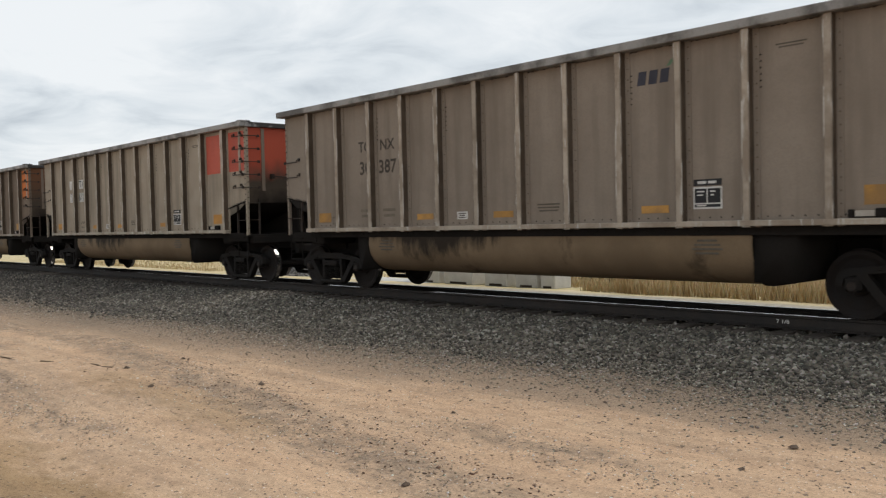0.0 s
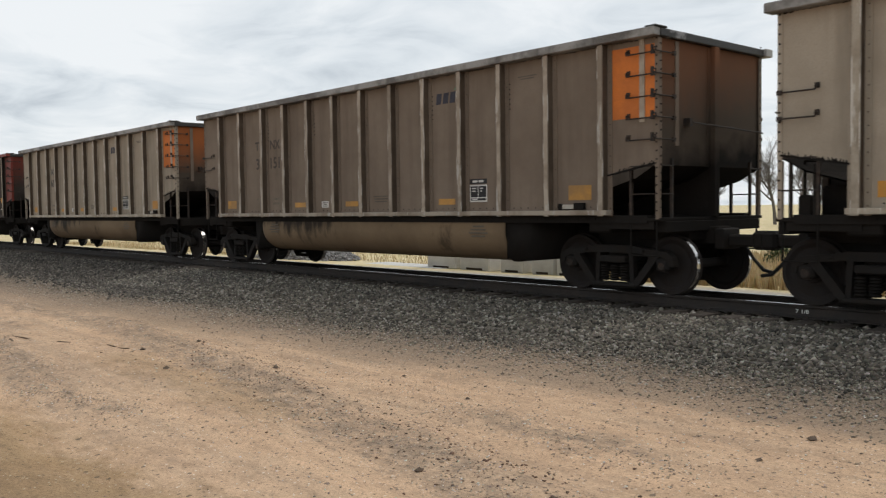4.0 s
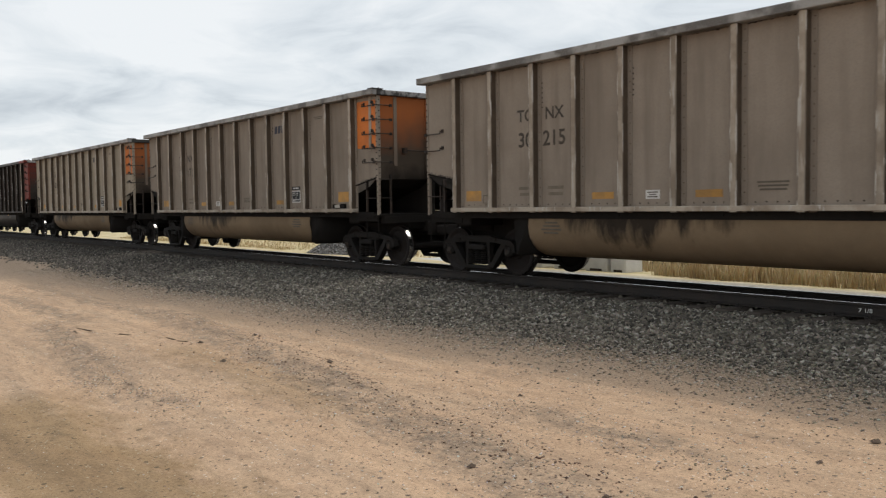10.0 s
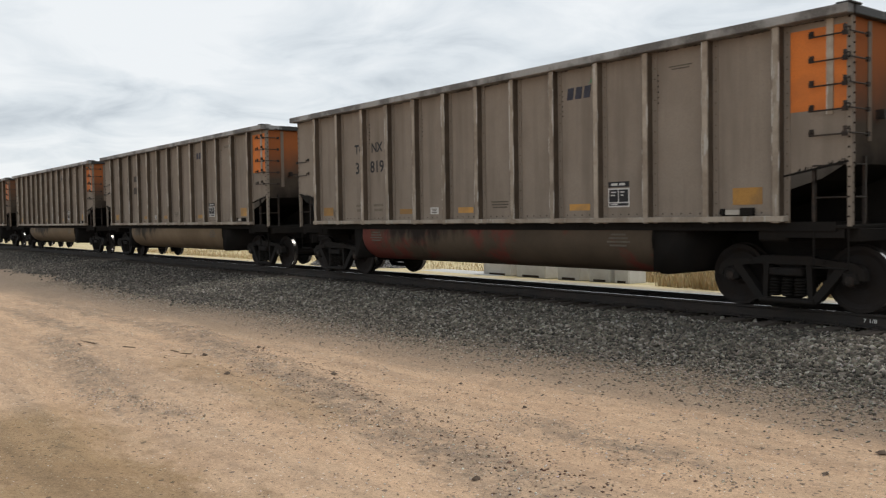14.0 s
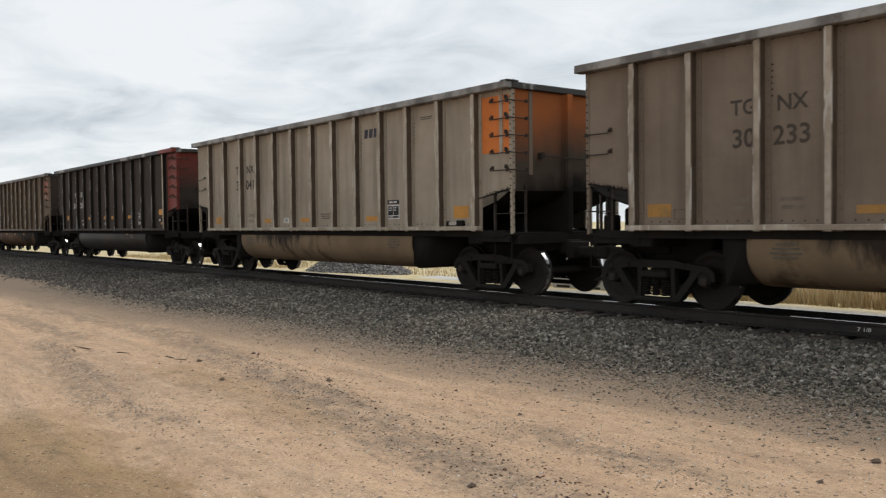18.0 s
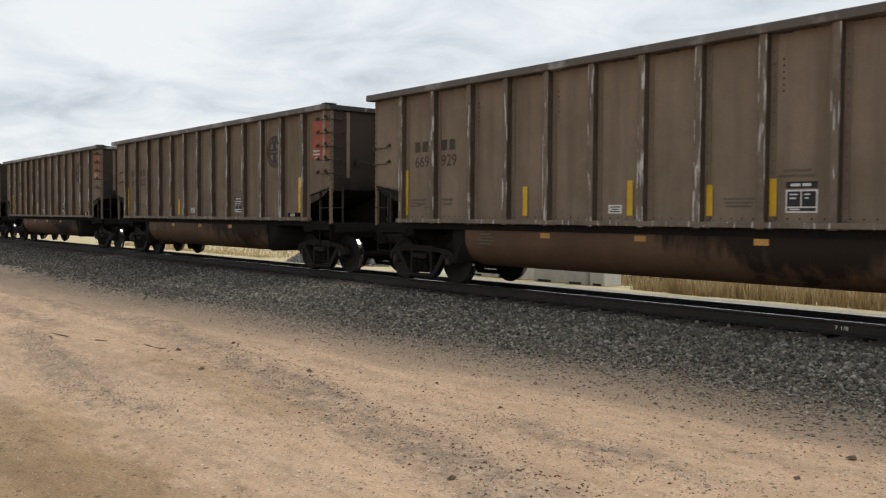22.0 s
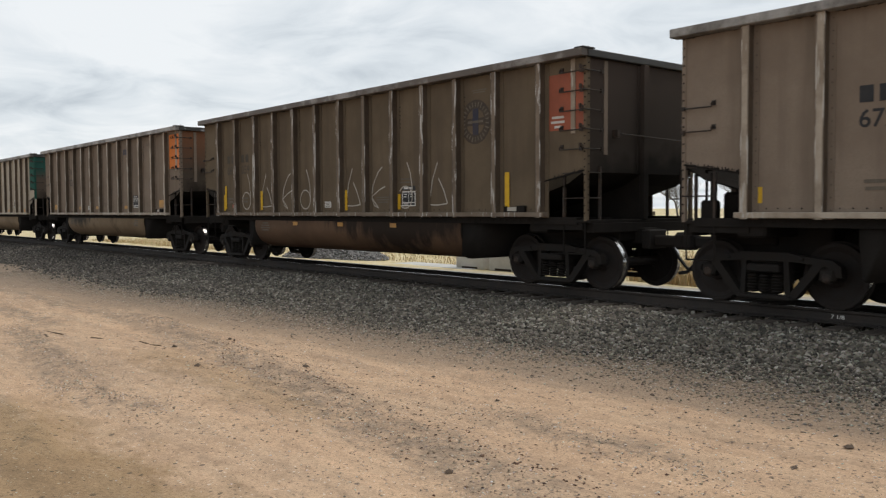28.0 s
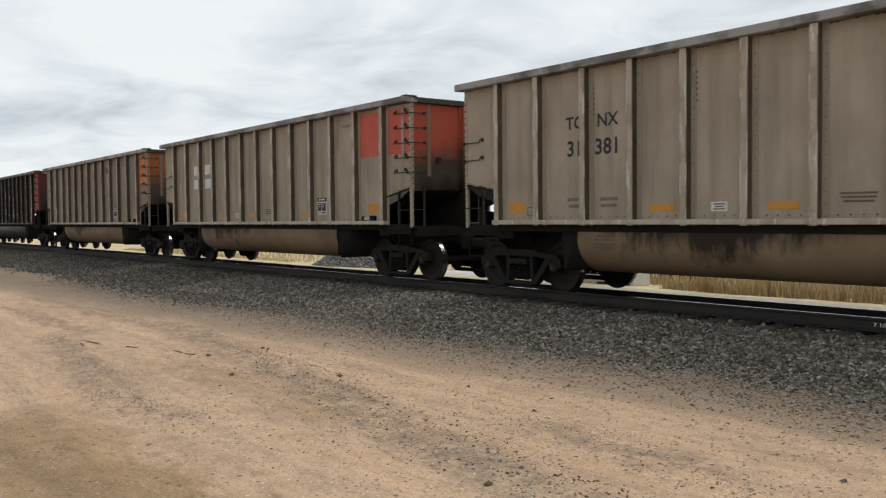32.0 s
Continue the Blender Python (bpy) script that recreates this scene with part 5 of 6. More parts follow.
def scrawl(seed, width, high, mat, loops, thick=0.02, corners=0.5):
    """Spray-can strokes: bent flat ribbons, no legible word."""
    rng = random.Random(seed)
    s = Shape()
    for k in range(loops):
        cx = -width / 2 + width * (k + 0.5) / loops
        w = width / loops * 0.75
        pts = []
        a0, turns = rng.uniform(0, 6.28), rng.uniform(0.5, 1.15) * rng.choice((-1, 1))
        sharp = rng.random() < corners
        for j in range(4 if sharp else 11):
            q = j / (3 if sharp else 10)
            if sharp:
                pts.append((cx + w * rng.uniform(-0.5, 0.5), high * (0.5 if j % 2 else -0.5) * rng.uniform(0.6, 1.1)))
            else:
                pts.append((cx + w * 0.45 * math.cos(a0 + turns * 6.28 * q), high * 0.5 * (math.sin(a0 + turns * 6.28 * q) * 0.8 + 0.4 * (q - 0.5))))
        t_ = thick
        for (xa, za), (xb, zb) in zip(pts, pts[1:]):
            d = math.hypot(xb - xa, zb - za) + 1e-6
            nx, nz = -(zb - za) / d * t_, (xb - xa) / d * t_
            s.add([(xa - nx, -0.004, za - nz), (xb - nx, -0.004, zb - nz), (xb + nx, -0.004, zb + nz), (xa + nx, -0.004, za + nz)], [(0, 1, 2, 3)])
    return s.mesh("graffiti", mat)


def emblem(ring, blue, pale):
    """The round herald: a dark band with pale ticks for its writing, and a cross inside."""
    s = Shape()
    n = 48
    y = -0.003
    for r0, r1 in ((0.245, 0.415),):
        vs = [(r * math.sin(2 * math.pi * k / n), y, r * math.cos(2 * math.pi * k / n)) for k in range(n) for r in (r0, r1)]
        s.add(vs, [(2 * k, 2 * k + 1, 2 * ((k + 1) % n) + 1, 2 * ((k + 1) % n)) for k in range(n)])
    for x0, x1 in ((-0.245, -0.07), (0.07, 0.245)):
        s.box(x0, x1, y, 0, -0.07, 0.07)
    s.slot = 1
    s.box(-0.078, 0.078, y - 0.001, 0, -0.248, 0.248)
    s.slot = 2
    for k in range(26):
        a = 2 * math.pi * k / 26
        c, d = math.cos(a), math.sin(a)
        r1 = 0.345 + 0.012 * (k % 3)
        s.add([(d * r + c * w, y - 0.002, c * r - d * w) for r, w in ((0.285, -0.011), (0.285, 0.012), (r1 + 0.015, 0.016), (r1 + 0.015, -0.012))], [(0, 1, 2, 3)])
    s.box(-0.21, 0.21, y - 0.003, 0, -0.022, 0.022)
    return s.mesh("emblem", [ring, blue, pale])


def add_body(car, style, end_name, posts, full, tub=None):
    paint, edge, rail, usual, slim = STYLE[style]
    tub = tub or usual
    key = (paint, edge, rail, tub)
    get = lambda nm, make: cached((nm, key), make)
    one, two = Matrix.Identity(4), SPIN
    for m in (one, two):
        part("side_sheet", get("side", lambda: side_sheet(M[paint])), car, m)
        part("top_rail", get("rail", lambda: top_rail_side(M[rail])), car, m)
        part("side_sill", get("sill", lambda: side_sill(M[edge], M["soot_shade"])), car, m)
        for x in posts if m is one else POSTS:
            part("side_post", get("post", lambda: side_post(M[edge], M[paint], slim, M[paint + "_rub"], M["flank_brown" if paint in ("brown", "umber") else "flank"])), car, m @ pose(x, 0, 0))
    sheet = M["end_smoked"] if paint == "dun" and end_name == "orange" else M[END_PAINT[end_name][1]] if end_name else M["grime"]
    for m, mat in ((one, sheet), (two, M["grime"])):
        e = m @ pose(BODY - END - 0.02, 0, 0)
        part("end_sheet", cached(("end", mat.name), lambda: end_sheet(mat, M["soot_shade"])), car, e)
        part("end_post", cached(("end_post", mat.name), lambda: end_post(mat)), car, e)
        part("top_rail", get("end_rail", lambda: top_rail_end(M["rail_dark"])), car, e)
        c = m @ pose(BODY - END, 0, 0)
        part("end_deck", cached("deck", lambda: end_deck(M["soot_shade"])), car, c, "sooty steel end platform")
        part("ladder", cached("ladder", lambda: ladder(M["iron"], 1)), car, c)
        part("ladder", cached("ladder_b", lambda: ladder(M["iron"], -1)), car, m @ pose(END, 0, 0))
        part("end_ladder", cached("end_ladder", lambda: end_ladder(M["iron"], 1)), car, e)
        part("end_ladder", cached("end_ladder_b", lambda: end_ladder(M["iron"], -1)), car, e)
        part("end_web", cached("end_web", lambda: end_web(M["soot_shade"])), car, e)
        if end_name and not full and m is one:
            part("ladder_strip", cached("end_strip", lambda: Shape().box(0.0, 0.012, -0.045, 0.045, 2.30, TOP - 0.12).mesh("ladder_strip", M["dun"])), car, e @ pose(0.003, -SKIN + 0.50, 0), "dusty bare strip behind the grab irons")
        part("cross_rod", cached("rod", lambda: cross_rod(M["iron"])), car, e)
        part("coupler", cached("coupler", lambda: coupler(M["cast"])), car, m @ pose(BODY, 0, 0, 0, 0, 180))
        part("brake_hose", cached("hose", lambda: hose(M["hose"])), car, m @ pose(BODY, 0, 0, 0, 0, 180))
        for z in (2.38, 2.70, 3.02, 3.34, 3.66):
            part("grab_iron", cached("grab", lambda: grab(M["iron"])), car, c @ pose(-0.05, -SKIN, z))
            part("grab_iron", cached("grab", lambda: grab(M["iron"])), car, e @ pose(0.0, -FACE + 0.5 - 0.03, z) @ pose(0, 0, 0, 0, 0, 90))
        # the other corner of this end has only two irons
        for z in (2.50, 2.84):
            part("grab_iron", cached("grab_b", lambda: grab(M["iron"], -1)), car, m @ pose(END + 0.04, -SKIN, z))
    low = M["soot_shade"] if paint == "black" else M[paint]
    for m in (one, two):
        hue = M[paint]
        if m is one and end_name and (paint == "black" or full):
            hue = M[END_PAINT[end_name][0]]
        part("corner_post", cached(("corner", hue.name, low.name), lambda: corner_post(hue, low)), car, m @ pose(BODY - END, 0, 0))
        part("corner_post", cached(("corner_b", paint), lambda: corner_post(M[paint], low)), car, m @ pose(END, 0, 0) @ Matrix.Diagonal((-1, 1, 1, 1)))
    part("belly", get("belly", lambda: belly(M[tub], M["soot_shade"])), car, label="half-round tubs hanging between the trucks")
    part("floor_plate", cached("floor", lambda: floor_plate(M["soot_shade"])), car)
    part("centre_sill", cached("centre", lambda: centre_sill(M["soot_shade"])), car)
    part("brake_gear", cached("gear", lambda: brake_gear(M["soot_shade"])), car)
    add_truck(car, 0)
    add_truck(car, 1)


def end_panels(car, end_name, full):
    """The painted bay that marks the turning end."""
    if not end_name:
        return
    mat = M[END_PAINT[end_name][0]]
    x0, x1 = POSTS[-1] + 0.145, BODY - END - 0.056
    if full:
        def make():
            foot = (2.36, 2.36) if end_name == "green" else (1.92, 2.06)
            line = [(x0, foot[0]), (x1, foot[1]), (x1, TOP - 0.11), (x0, TOP - 0.11)]
            return Shape().prism(line, -0.004, 0).mesh("end_panel", mat)
        part("end_panel", cached(("full", end_name), make), car, pose(0, -SKIN, 0), f"painted {end_name} end bay")
    else:
        z0, z1 = 2.80 if end_name == "coral" else 2.72, (TOP - 0.19 if end_name != "rust" else TOP - 0.32)
        cut = x0 + 0.54
        for a, b in ((x0, cut - 0.05), (cut + 0.05, x1)):
            part("end_panel", cached(("panel", end_name, a), lambda: Shape().box(a, b, -0.004, 0, z0, z1).mesh("end_panel", mat)), car, pose(0, -SKIN, 0), f"{end_name} painted panel marking the rotary end")
        if end_name == "rust":
            lines(car, (0.9, 1.0, 0.5), 0.3, 0.04, M["spray"], x0 + 0.2, 2.94, SKIN + 0.004)
        if end_name == "coral":
            part("end_panel", cached("coral_more", lambda: Shape().box(POSTS[-2] - 0.05, POSTS[-1] - 0.115, -0.004, 0, z0, z1).mesh("end_panel", mat)), car, pose(0, -SKIN, 0), "coral painted panel marking the rotary end")
        part("ladder_strip", cached("strip", lambda: stile(M["tan_edge"])), car, pose(cut, -SKIN - 0.001, 3.27))


def stencils(car, style, marks, shift=0.0, drop=0.0, back=0.0):
    """Car marks either side of the third post, weights below."""
    ink = M["white"] if style == "black" else M["tan_ink"] if style in ("tan", "dun") else M["ink"]
    x = POSTS[2] + shift
    left_, right_ = (3.62, 4.46) if style == "black" else (x - 0.28, x + 0.44)
    a, b, c, d, weight, tare = marks
    if style == "black":
        rows = ((a, 3.64 - back, 2.81, 0.29), (b, 4.49 - 1.4 * back, 2.80, 0.29), (c, 3.54 - 1.1 * back, 2.34, 0.325), (d, 4.47 - 1.2 * back, 2.335, 0.325))
    else:
        rows = ((a, left_, 2.98, 0.30), (b, right_, 2.98, 0.30), (c, left_, 2.54, 0.37), (d, right_, 2.54, 0.37))
    for s, xx, z, h in rows:
        if s:
            on_side("lettering", text_mesh(s, h, ink, *((0.86, 1.25, 0.03) if style == "black" else (1.0, 1.0, 0.02))), car, xx, z - drop)
    small = ink if style == "black" else M["faint_bar"] if not weight else M["faint"]
    if weight:
        for s, xx, z in (("LD LMT", left_ + 0.02, 1.68), (weight, right_ + 0.03, 1.68), ("LT WT", left_ + 0.02, 1.52), (tare, right_ + 0.03, 1.52)):
            on_side("lettering", text_mesh(s, 0.115, small), car, xx, z)
    else:
        lines(car, (0.95, 0.8), 0.40, 0.055, small, left_ + 0.02, 1.68)
        lines(car, (0.95, 0.85), 0.40, 0.055, small, right_ + 0.03, 1.68)


# yellow marks of the black cars: heights of the first and last, places and height of the bars between
YELLOW = {"high": (1.98, 2.0, (5.52, 7.55, 8.56, 10.58), 1.93), "low": (1.82, 1.90, (5.52, 7.60, 8.55, 10.5), 1.77), "mid": (2.0, 2.02, (4.44, 6.46, 8.47, 10.49), 1.80)}

# upright yellow marks of the brown cars: place, foot, head, width
STRIPES = {"green": ((1.88, 1.40, 2.34, 0.09), (4.44, 1.41, 1.87, 0.11), (6.50, 1.41, 1.89, 0.11), (10.81, 1.39, 1.88, 0.11), (13.60, 1.40, 2.33, 0.12)),
           "plain": ((1.98, 1.37, 2.33, 0.10), (6.41, 1.38, 1.86, 0.105), (7.77, 1.39, 1.87, 0.08), (10.81, 1.39, 1.88, 0.11), (13.80, 1.40, 2.33, 0.12)),
           "even": ((2.00, 1.40, 2.33, 0.10), (4.46, 1.38, 1.88, 0.10), (6.44, 1.38, 1.87, 0.10), (8.74, 1.39, 1.88, 0.10), (11.77, 1.39, 1.91, 0.11), (13.79, 1.40, 2.34, 0.12)),
           "early": ((1.97, 1.39, 2.31, 0.10), (4.43, 1.39, 1.87, 0.10), (6.45, 1.40, 1.87, 0.11), (10.40, 1.39, 1.87, 0.11), (13.77, 1.40, 2.31, 0.12)),
           "paired": ((1.97, 1.41, 2.35, 0.10), (5.41, 1.41, 1.93, 0.11), (7.70, 1.42, 1.97, 0.11), (9.11, 1.42, 1.87, 0.10), (10.08, 1.42, 1.93, 0.10), (13.80, 1.40, 2.33, 0.12)),
           "flagged": ((2.15, 1.43, 2.08, 0.09), (4.22, 1.40, 1.90, 0.11), (8.18, 1.38, 1.84, 0.09), (10.16, 1.40, 1.72, 0.09), (13.36, 1.43, 2.06, 0.11))}


def patches(car, style, words):
    bay = lambda k: (POSTS[k] + POSTS[k + 1]) / 2 + 0.03
    if style == "black":
        first, last, bars, z = YELLOW["high" if "high" in words else "low" if "low" in words else "mid"]
        on_side("reflective_patch", plate("y", 0.45, 0.20, M["yellow"]), car, 2.34, first)
        if "high" in words:
            on_side("pink_tag", plate("p", 0.15, 0.11, M["pink"]), car, 2.58, 1.62)
        for x in bars:
            on_side("reflective_patch", plate("y", 0.455, 0.115, M["yellow"]), car, x, z)
        on_side("reflective_patch", plate("y", 0.46, 0.20, M["yellow"]), car, 13.72, last)
        lines(car, (0.9, 0.8, 0.95), 0.38, 0.028, M["faint"], 5.45, 1.68)
        lines(car, (0.9, 0.7), 0.22, 0.026, M["spray"], 7.52, 1.56)
        on_side("data_box", cached("box_dark", lambda: data_box(M["white"], M["ink"])), car, 11.64, 1.64)
        on_side("lettering", text_mesh("CU FT", 0.09, M["spray"]), car, 11.43, 1.90)
        on_side("lettering", text_mesh("4437", 0.09, M["spray"]), car, 11.86, 1.89)
        on_side("pink_tag", plate("p", 0.15, 0.11, M["pink"]), car, 13.98, 1.645)
        on_side("placard", plate("b", 0.24, 0.08, M["gold"]), car, 13.78, 1.51, "small ochre placard")
        on_side("lift_bracket", cached("bracket", lambda: lift_bracket(M["soot_shade"])), car, 13.78, 1.57, "dark lifting bracket")
        lines(car, (0.9, 0.95, 0.5), 0.5, 0.02, M["faint"], 12.7, 3.74)
        for x, mat in ((5.9, "faint"), (8.04, "faint"), (10.08, "gold")):
            on_side("belly_tag", plate("t", 0.25, 0.08, M[mat], 0.004), car, x, 1.12, "small square tag on the belly", 1.462)
        lines(car, (0.8, 0.95), 0.46, 0.036, M["faint"], 10.6, 1.08, 1.482)
        return
    warm = M["gold"] if style != "pale" else M["amber"]
    if "stripes" in words:
        for x, w in ((2.23, 0.60), (3.10, 0.45), (5.30, 0.50), (7.45, 0.46), (8.55, 0.50), (10.67, 0.50), (12.78, 0.47), (13.60, 0.57)):
            on_side("reflective_patch", plate("s", w, 0.11, M["yellow"]), car, x, 1.43)
        on_side("data_box", cached("box_light", lambda: data_box(M["white"], M["ink"])), car, 11.73, 1.71)
        lines(car, (0.95, 0.9, 0.8), 0.62, 0.045, M["faint_bar"], 7.40, 1.78)
        lines(car, (0.9, 0.6), 0.30, 0.03, M["faint"], 2.2, 1.75)
        lines(car, (0.95, 0.9, 0.8), 0.55, 0.02, M["faint_bar"], 1.35, 3.5)
        lines(car, (0.9, 0.7), 0.40, 0.04, M["faint_bar"], 12.7, 1.70)
        return
    if "swoosh" in words:
        for x, z, w, h in ((1.96, 1.57, 0.26, 0.22), (5.27, 1.50, 0.40, 0.11), (7.40, 1.50, 0.40, 0.11), (8.18, 1.51, 0.40, 0.11), (10.35, 1.51, 0.44, 0.12), (13.66, 1.57, 0.47, 0.24)):
            on_side("reflective_patch", plate("s", w, h, M["lemon"]), car, x, z)
        for x, z in ((6.29, 1.77), (13.31, 1.74)):
            on_side("placard", plate("w", 0.2, 0.13, M["white"]), car, x, z, "small white placard")
        on_side("placard", plate("w", 0.2, 0.22, M["spray_faint"]), car, 12.74, 2.12, "faded grey placard")
        on_side("data_box", cached("box_light", lambda: data_box(M["white"], M["ink"])), car, 11.38, 1.86)
        lines(car, (0.95, 0.9, 0.8), 0.5, 0.026, M["faint"], 11.4, 2.2)
        return
    if style in ("brown", "umber"):
        for x, z0, z1, w in STRIPES[next((k for k in ("flagged", "even", "early", "paired") if k in words.split()), "green" if "greenbay" in words else "plain")]:
            on_side("marking_stripe", plate("l", w, round(z1 - z0, 3), M["lemon"]), car, x, (z0 + z1) / 2, y=SKIN + 0.014)
            if "flagged" in words and x < 3:
                on_side("marking_stripe", plate("f", 0.08, 0.44, M["lemon"]), car, x - 0.075, z0 + 0.18, y=SKIN + 0.0155)
    else:
        on_side("reflective_patch", plate("g", 0.44, 0.2, warm), car, bay(0) - 0.12, 1.56)
        for k in (3, 5, 8):
            on_side("reflective_patch", plate("g", 0.46, 0.11, warm), car, bay(k), 1.52)
        on_side("reflective_patch", plate("g", 0.46, 0.24, warm), car, bay(11) + 0.02, 1.62)
    sign, box_at = (7.40, 10.47) if style in ("brown", "umber") else (bay(4), bay(9) - 0.16)
    on_side("placard", plate("w", 0.27, 0.14, M["white"]), car, sign, 1.52, "small white placard")
    lines(car, (0.9, 0.6, 0.85), 0.22, 0.018, M["faint"], sign, 1.555, SKIN + 0.005)
    on_side("data_box", cached("box_light", lambda: data_box(M["white"], M["ink"])), car, box_at, 1.62 if style in ("brown", "umber") else 1.66)
    lines(car, (0.95, 0.9, 0.8), 0.5, 0.026, M["faint"], bay(6 if style not in ("brown", "umber") else 7), 1.66)
    if style in ("brown", "umber"):
        lines(car, (0.7, 0.95), 0.55, 0.035, M["faint"], 10.4, 2.03)
        lines(car, (0.9, 0.8, 0.95), 0.34, 0.03, M["faint"], 2.25, 1.72)
        for x in (6.5, 9.98) if "greenbay" in words else (5.88, 7.89, 9.91):
            on_side("belly_tag", plate("t", 0.22, 0.09, M["chalk" if "greenbay" in words else "gold"], 0.004), car, x, 1.06, "small square tag on the belly", 1.478)
    lines(car, (0.9, 0.7), 0.46, 0.02, M["faint"], bay(10), 3.62)
    on_side("lift_bracket", cached("bracket", lambda: lift_bracket(M["soot_shade"])), car, bay(11) - 0.12, SILL + 0.085, "dark lifting bracket")
    on_side("stencil_frame", cached("frame", lambda: Shape().box(-0.11, 0.11, -0.003, 0, 0.06, 0.075).box(-0.11, -0.095, -0.003, 0, -0.07, 0.06).box(0.095, 0.11, -0.003, 0, -0.07, 0.06).box(-0.11, 0.11, -0.003, 0, -0.085, -0.07).mesh("stencil_frame", M["faint"])), car, bay(0) + 0.26, 1.50)
    # handling instructions on the belly
    lines(car, (0.6, 0.8, 0.95, 0.7), 0.5, 0.03, M["faint"], POSTS[2] + 0.35, 1.06, 1.482)
    if style not in ("brown", "umber"):
        lines(car, (0.6, 0.8, 0.95, 0.7), 0.5, 0.03, M["faint"], POSTS[9] + 0.35, 1.06, 1.482)


# style, end colour, marks (two halves, two halves, load limit, light weight), extras
TRAIN = [
    ("tan", "orange", ("TG", "NX", "30", "387", "", ""), "logo"),
    ("pale", "coral", ("CI", "TX", "506", "618", "244400", "41600"), "boxed"),
    ("dun", "orange", ("TG", "NX", "31", "564", "", ""), "logo"),
    ("pale", "orange", ("TG", "NX", "30", "", "", ""), "logo tail"),
    ("dun", "orange", ("TG", "NX", "30", "151", "", ""), "logo"),
    ("pale", "orange", ("TG", "NX", "32", "606", "245300", "40700"), "logo"),
    ("black", "red", ("MI", "LX", "322", "87", "241200", "44800"), "mid"),
    ("tan", "orange", ("TG", "NX", "30", "008", "", ""), "logo tag"),
    ("black", "red", ("MI", "LX", "314", "96", "218800", "44200"), "sprayed low"),
    ("tan", "orange", ("TG", "NX", "30", "215", "", ""), "logo"),
    ("tan", "orange", ("TG", "NX", "30", "171", "", ""), "logo"),
    ("pale", "orange", ("TG", "NX", "31", "085", "245300", "40700"), "logo"),
    ("black", "red", ("MI", "LX", "318", "21", "241500", "44500"), "high"),
    ("rusty", "orange", ("TG", "NX", "31", "819", "", ""), "logo"),
    ("tan", "orange", None, "logo unread"),
    ("tan", "orange", ("TG", "NX", "32", "374", "", ""), "logo"),
    ("dun", "orange", ("TG", "NX", "30", "233", "", ""), "logo"),
    ("pale", "orange", ("TG", "NX", "31", "041", "245100", "40700"), "logo tagleft"),
    ("black", "red", ("MI", "LX", "316", "20", "218700", "44300"), "low"),
    ("brown", "rust", None, "herald early"),
    ("brown", "rust", None, "herald paired #669929"),
    ("brown", "rust", None, "herald #669822"),
    ("brown", "rust", None, "herald even #669733"),
    ("brown", "rust", None, "herald even"),
    ("umber", "green", None, "greenbay"),
    ("dun", "rust", None, "swoosh #672316"),
    ("umber", "rust", None, "herald scrawl flagged #669059"),
    ("dun", "orange", ("TG", "NX", "30", "022", "", ""), "logo"),
    ("cream", "green", ("TI", "LX", "43", "707", "", ""), "stripes"),
    ("pale", "orange", ("TG", "NX", "31", "381", "", ""), "logo"),
    ("pale", "coral", None, "boxed"),
    ("tan", "orange", None, "logo"),
    ("black", "red", None, "mid"),
    ("tan", "orange", None, ""),
]


def railway_name(car, number, x, mat):
    """The owner's name as plain blocks astride a post, the car's number below in figures."""
    block = plate("name", 0.17, 0.21, mat, 0.003)
    for dx in (-0.60, -0.36, 0.24, 0.48):
        on_side("name_block", block, car, x + dx, 2.80)
    if number:
        for text, dx in ((number[:3], -0.46), (number[3:], 0.38)):
            on_side("lettering", text_mesh(text, 0.315, mat), car, x + dx, 2.485)
    else:
        for dx in (-0.52, 0.40):
            on_side("stencil_bar", plate("nb", 0.5, 0.2, mat, 0.003), car, x + dx, 2.485)
    lines(car, (0.9, 0.8), 0.3, 0.045, M["faint"], x - 0.48, 1.72)
    lines(car, (0.9, 0.8), 0.36, 0.045, M["faint"], x + 0.34, 1.72)


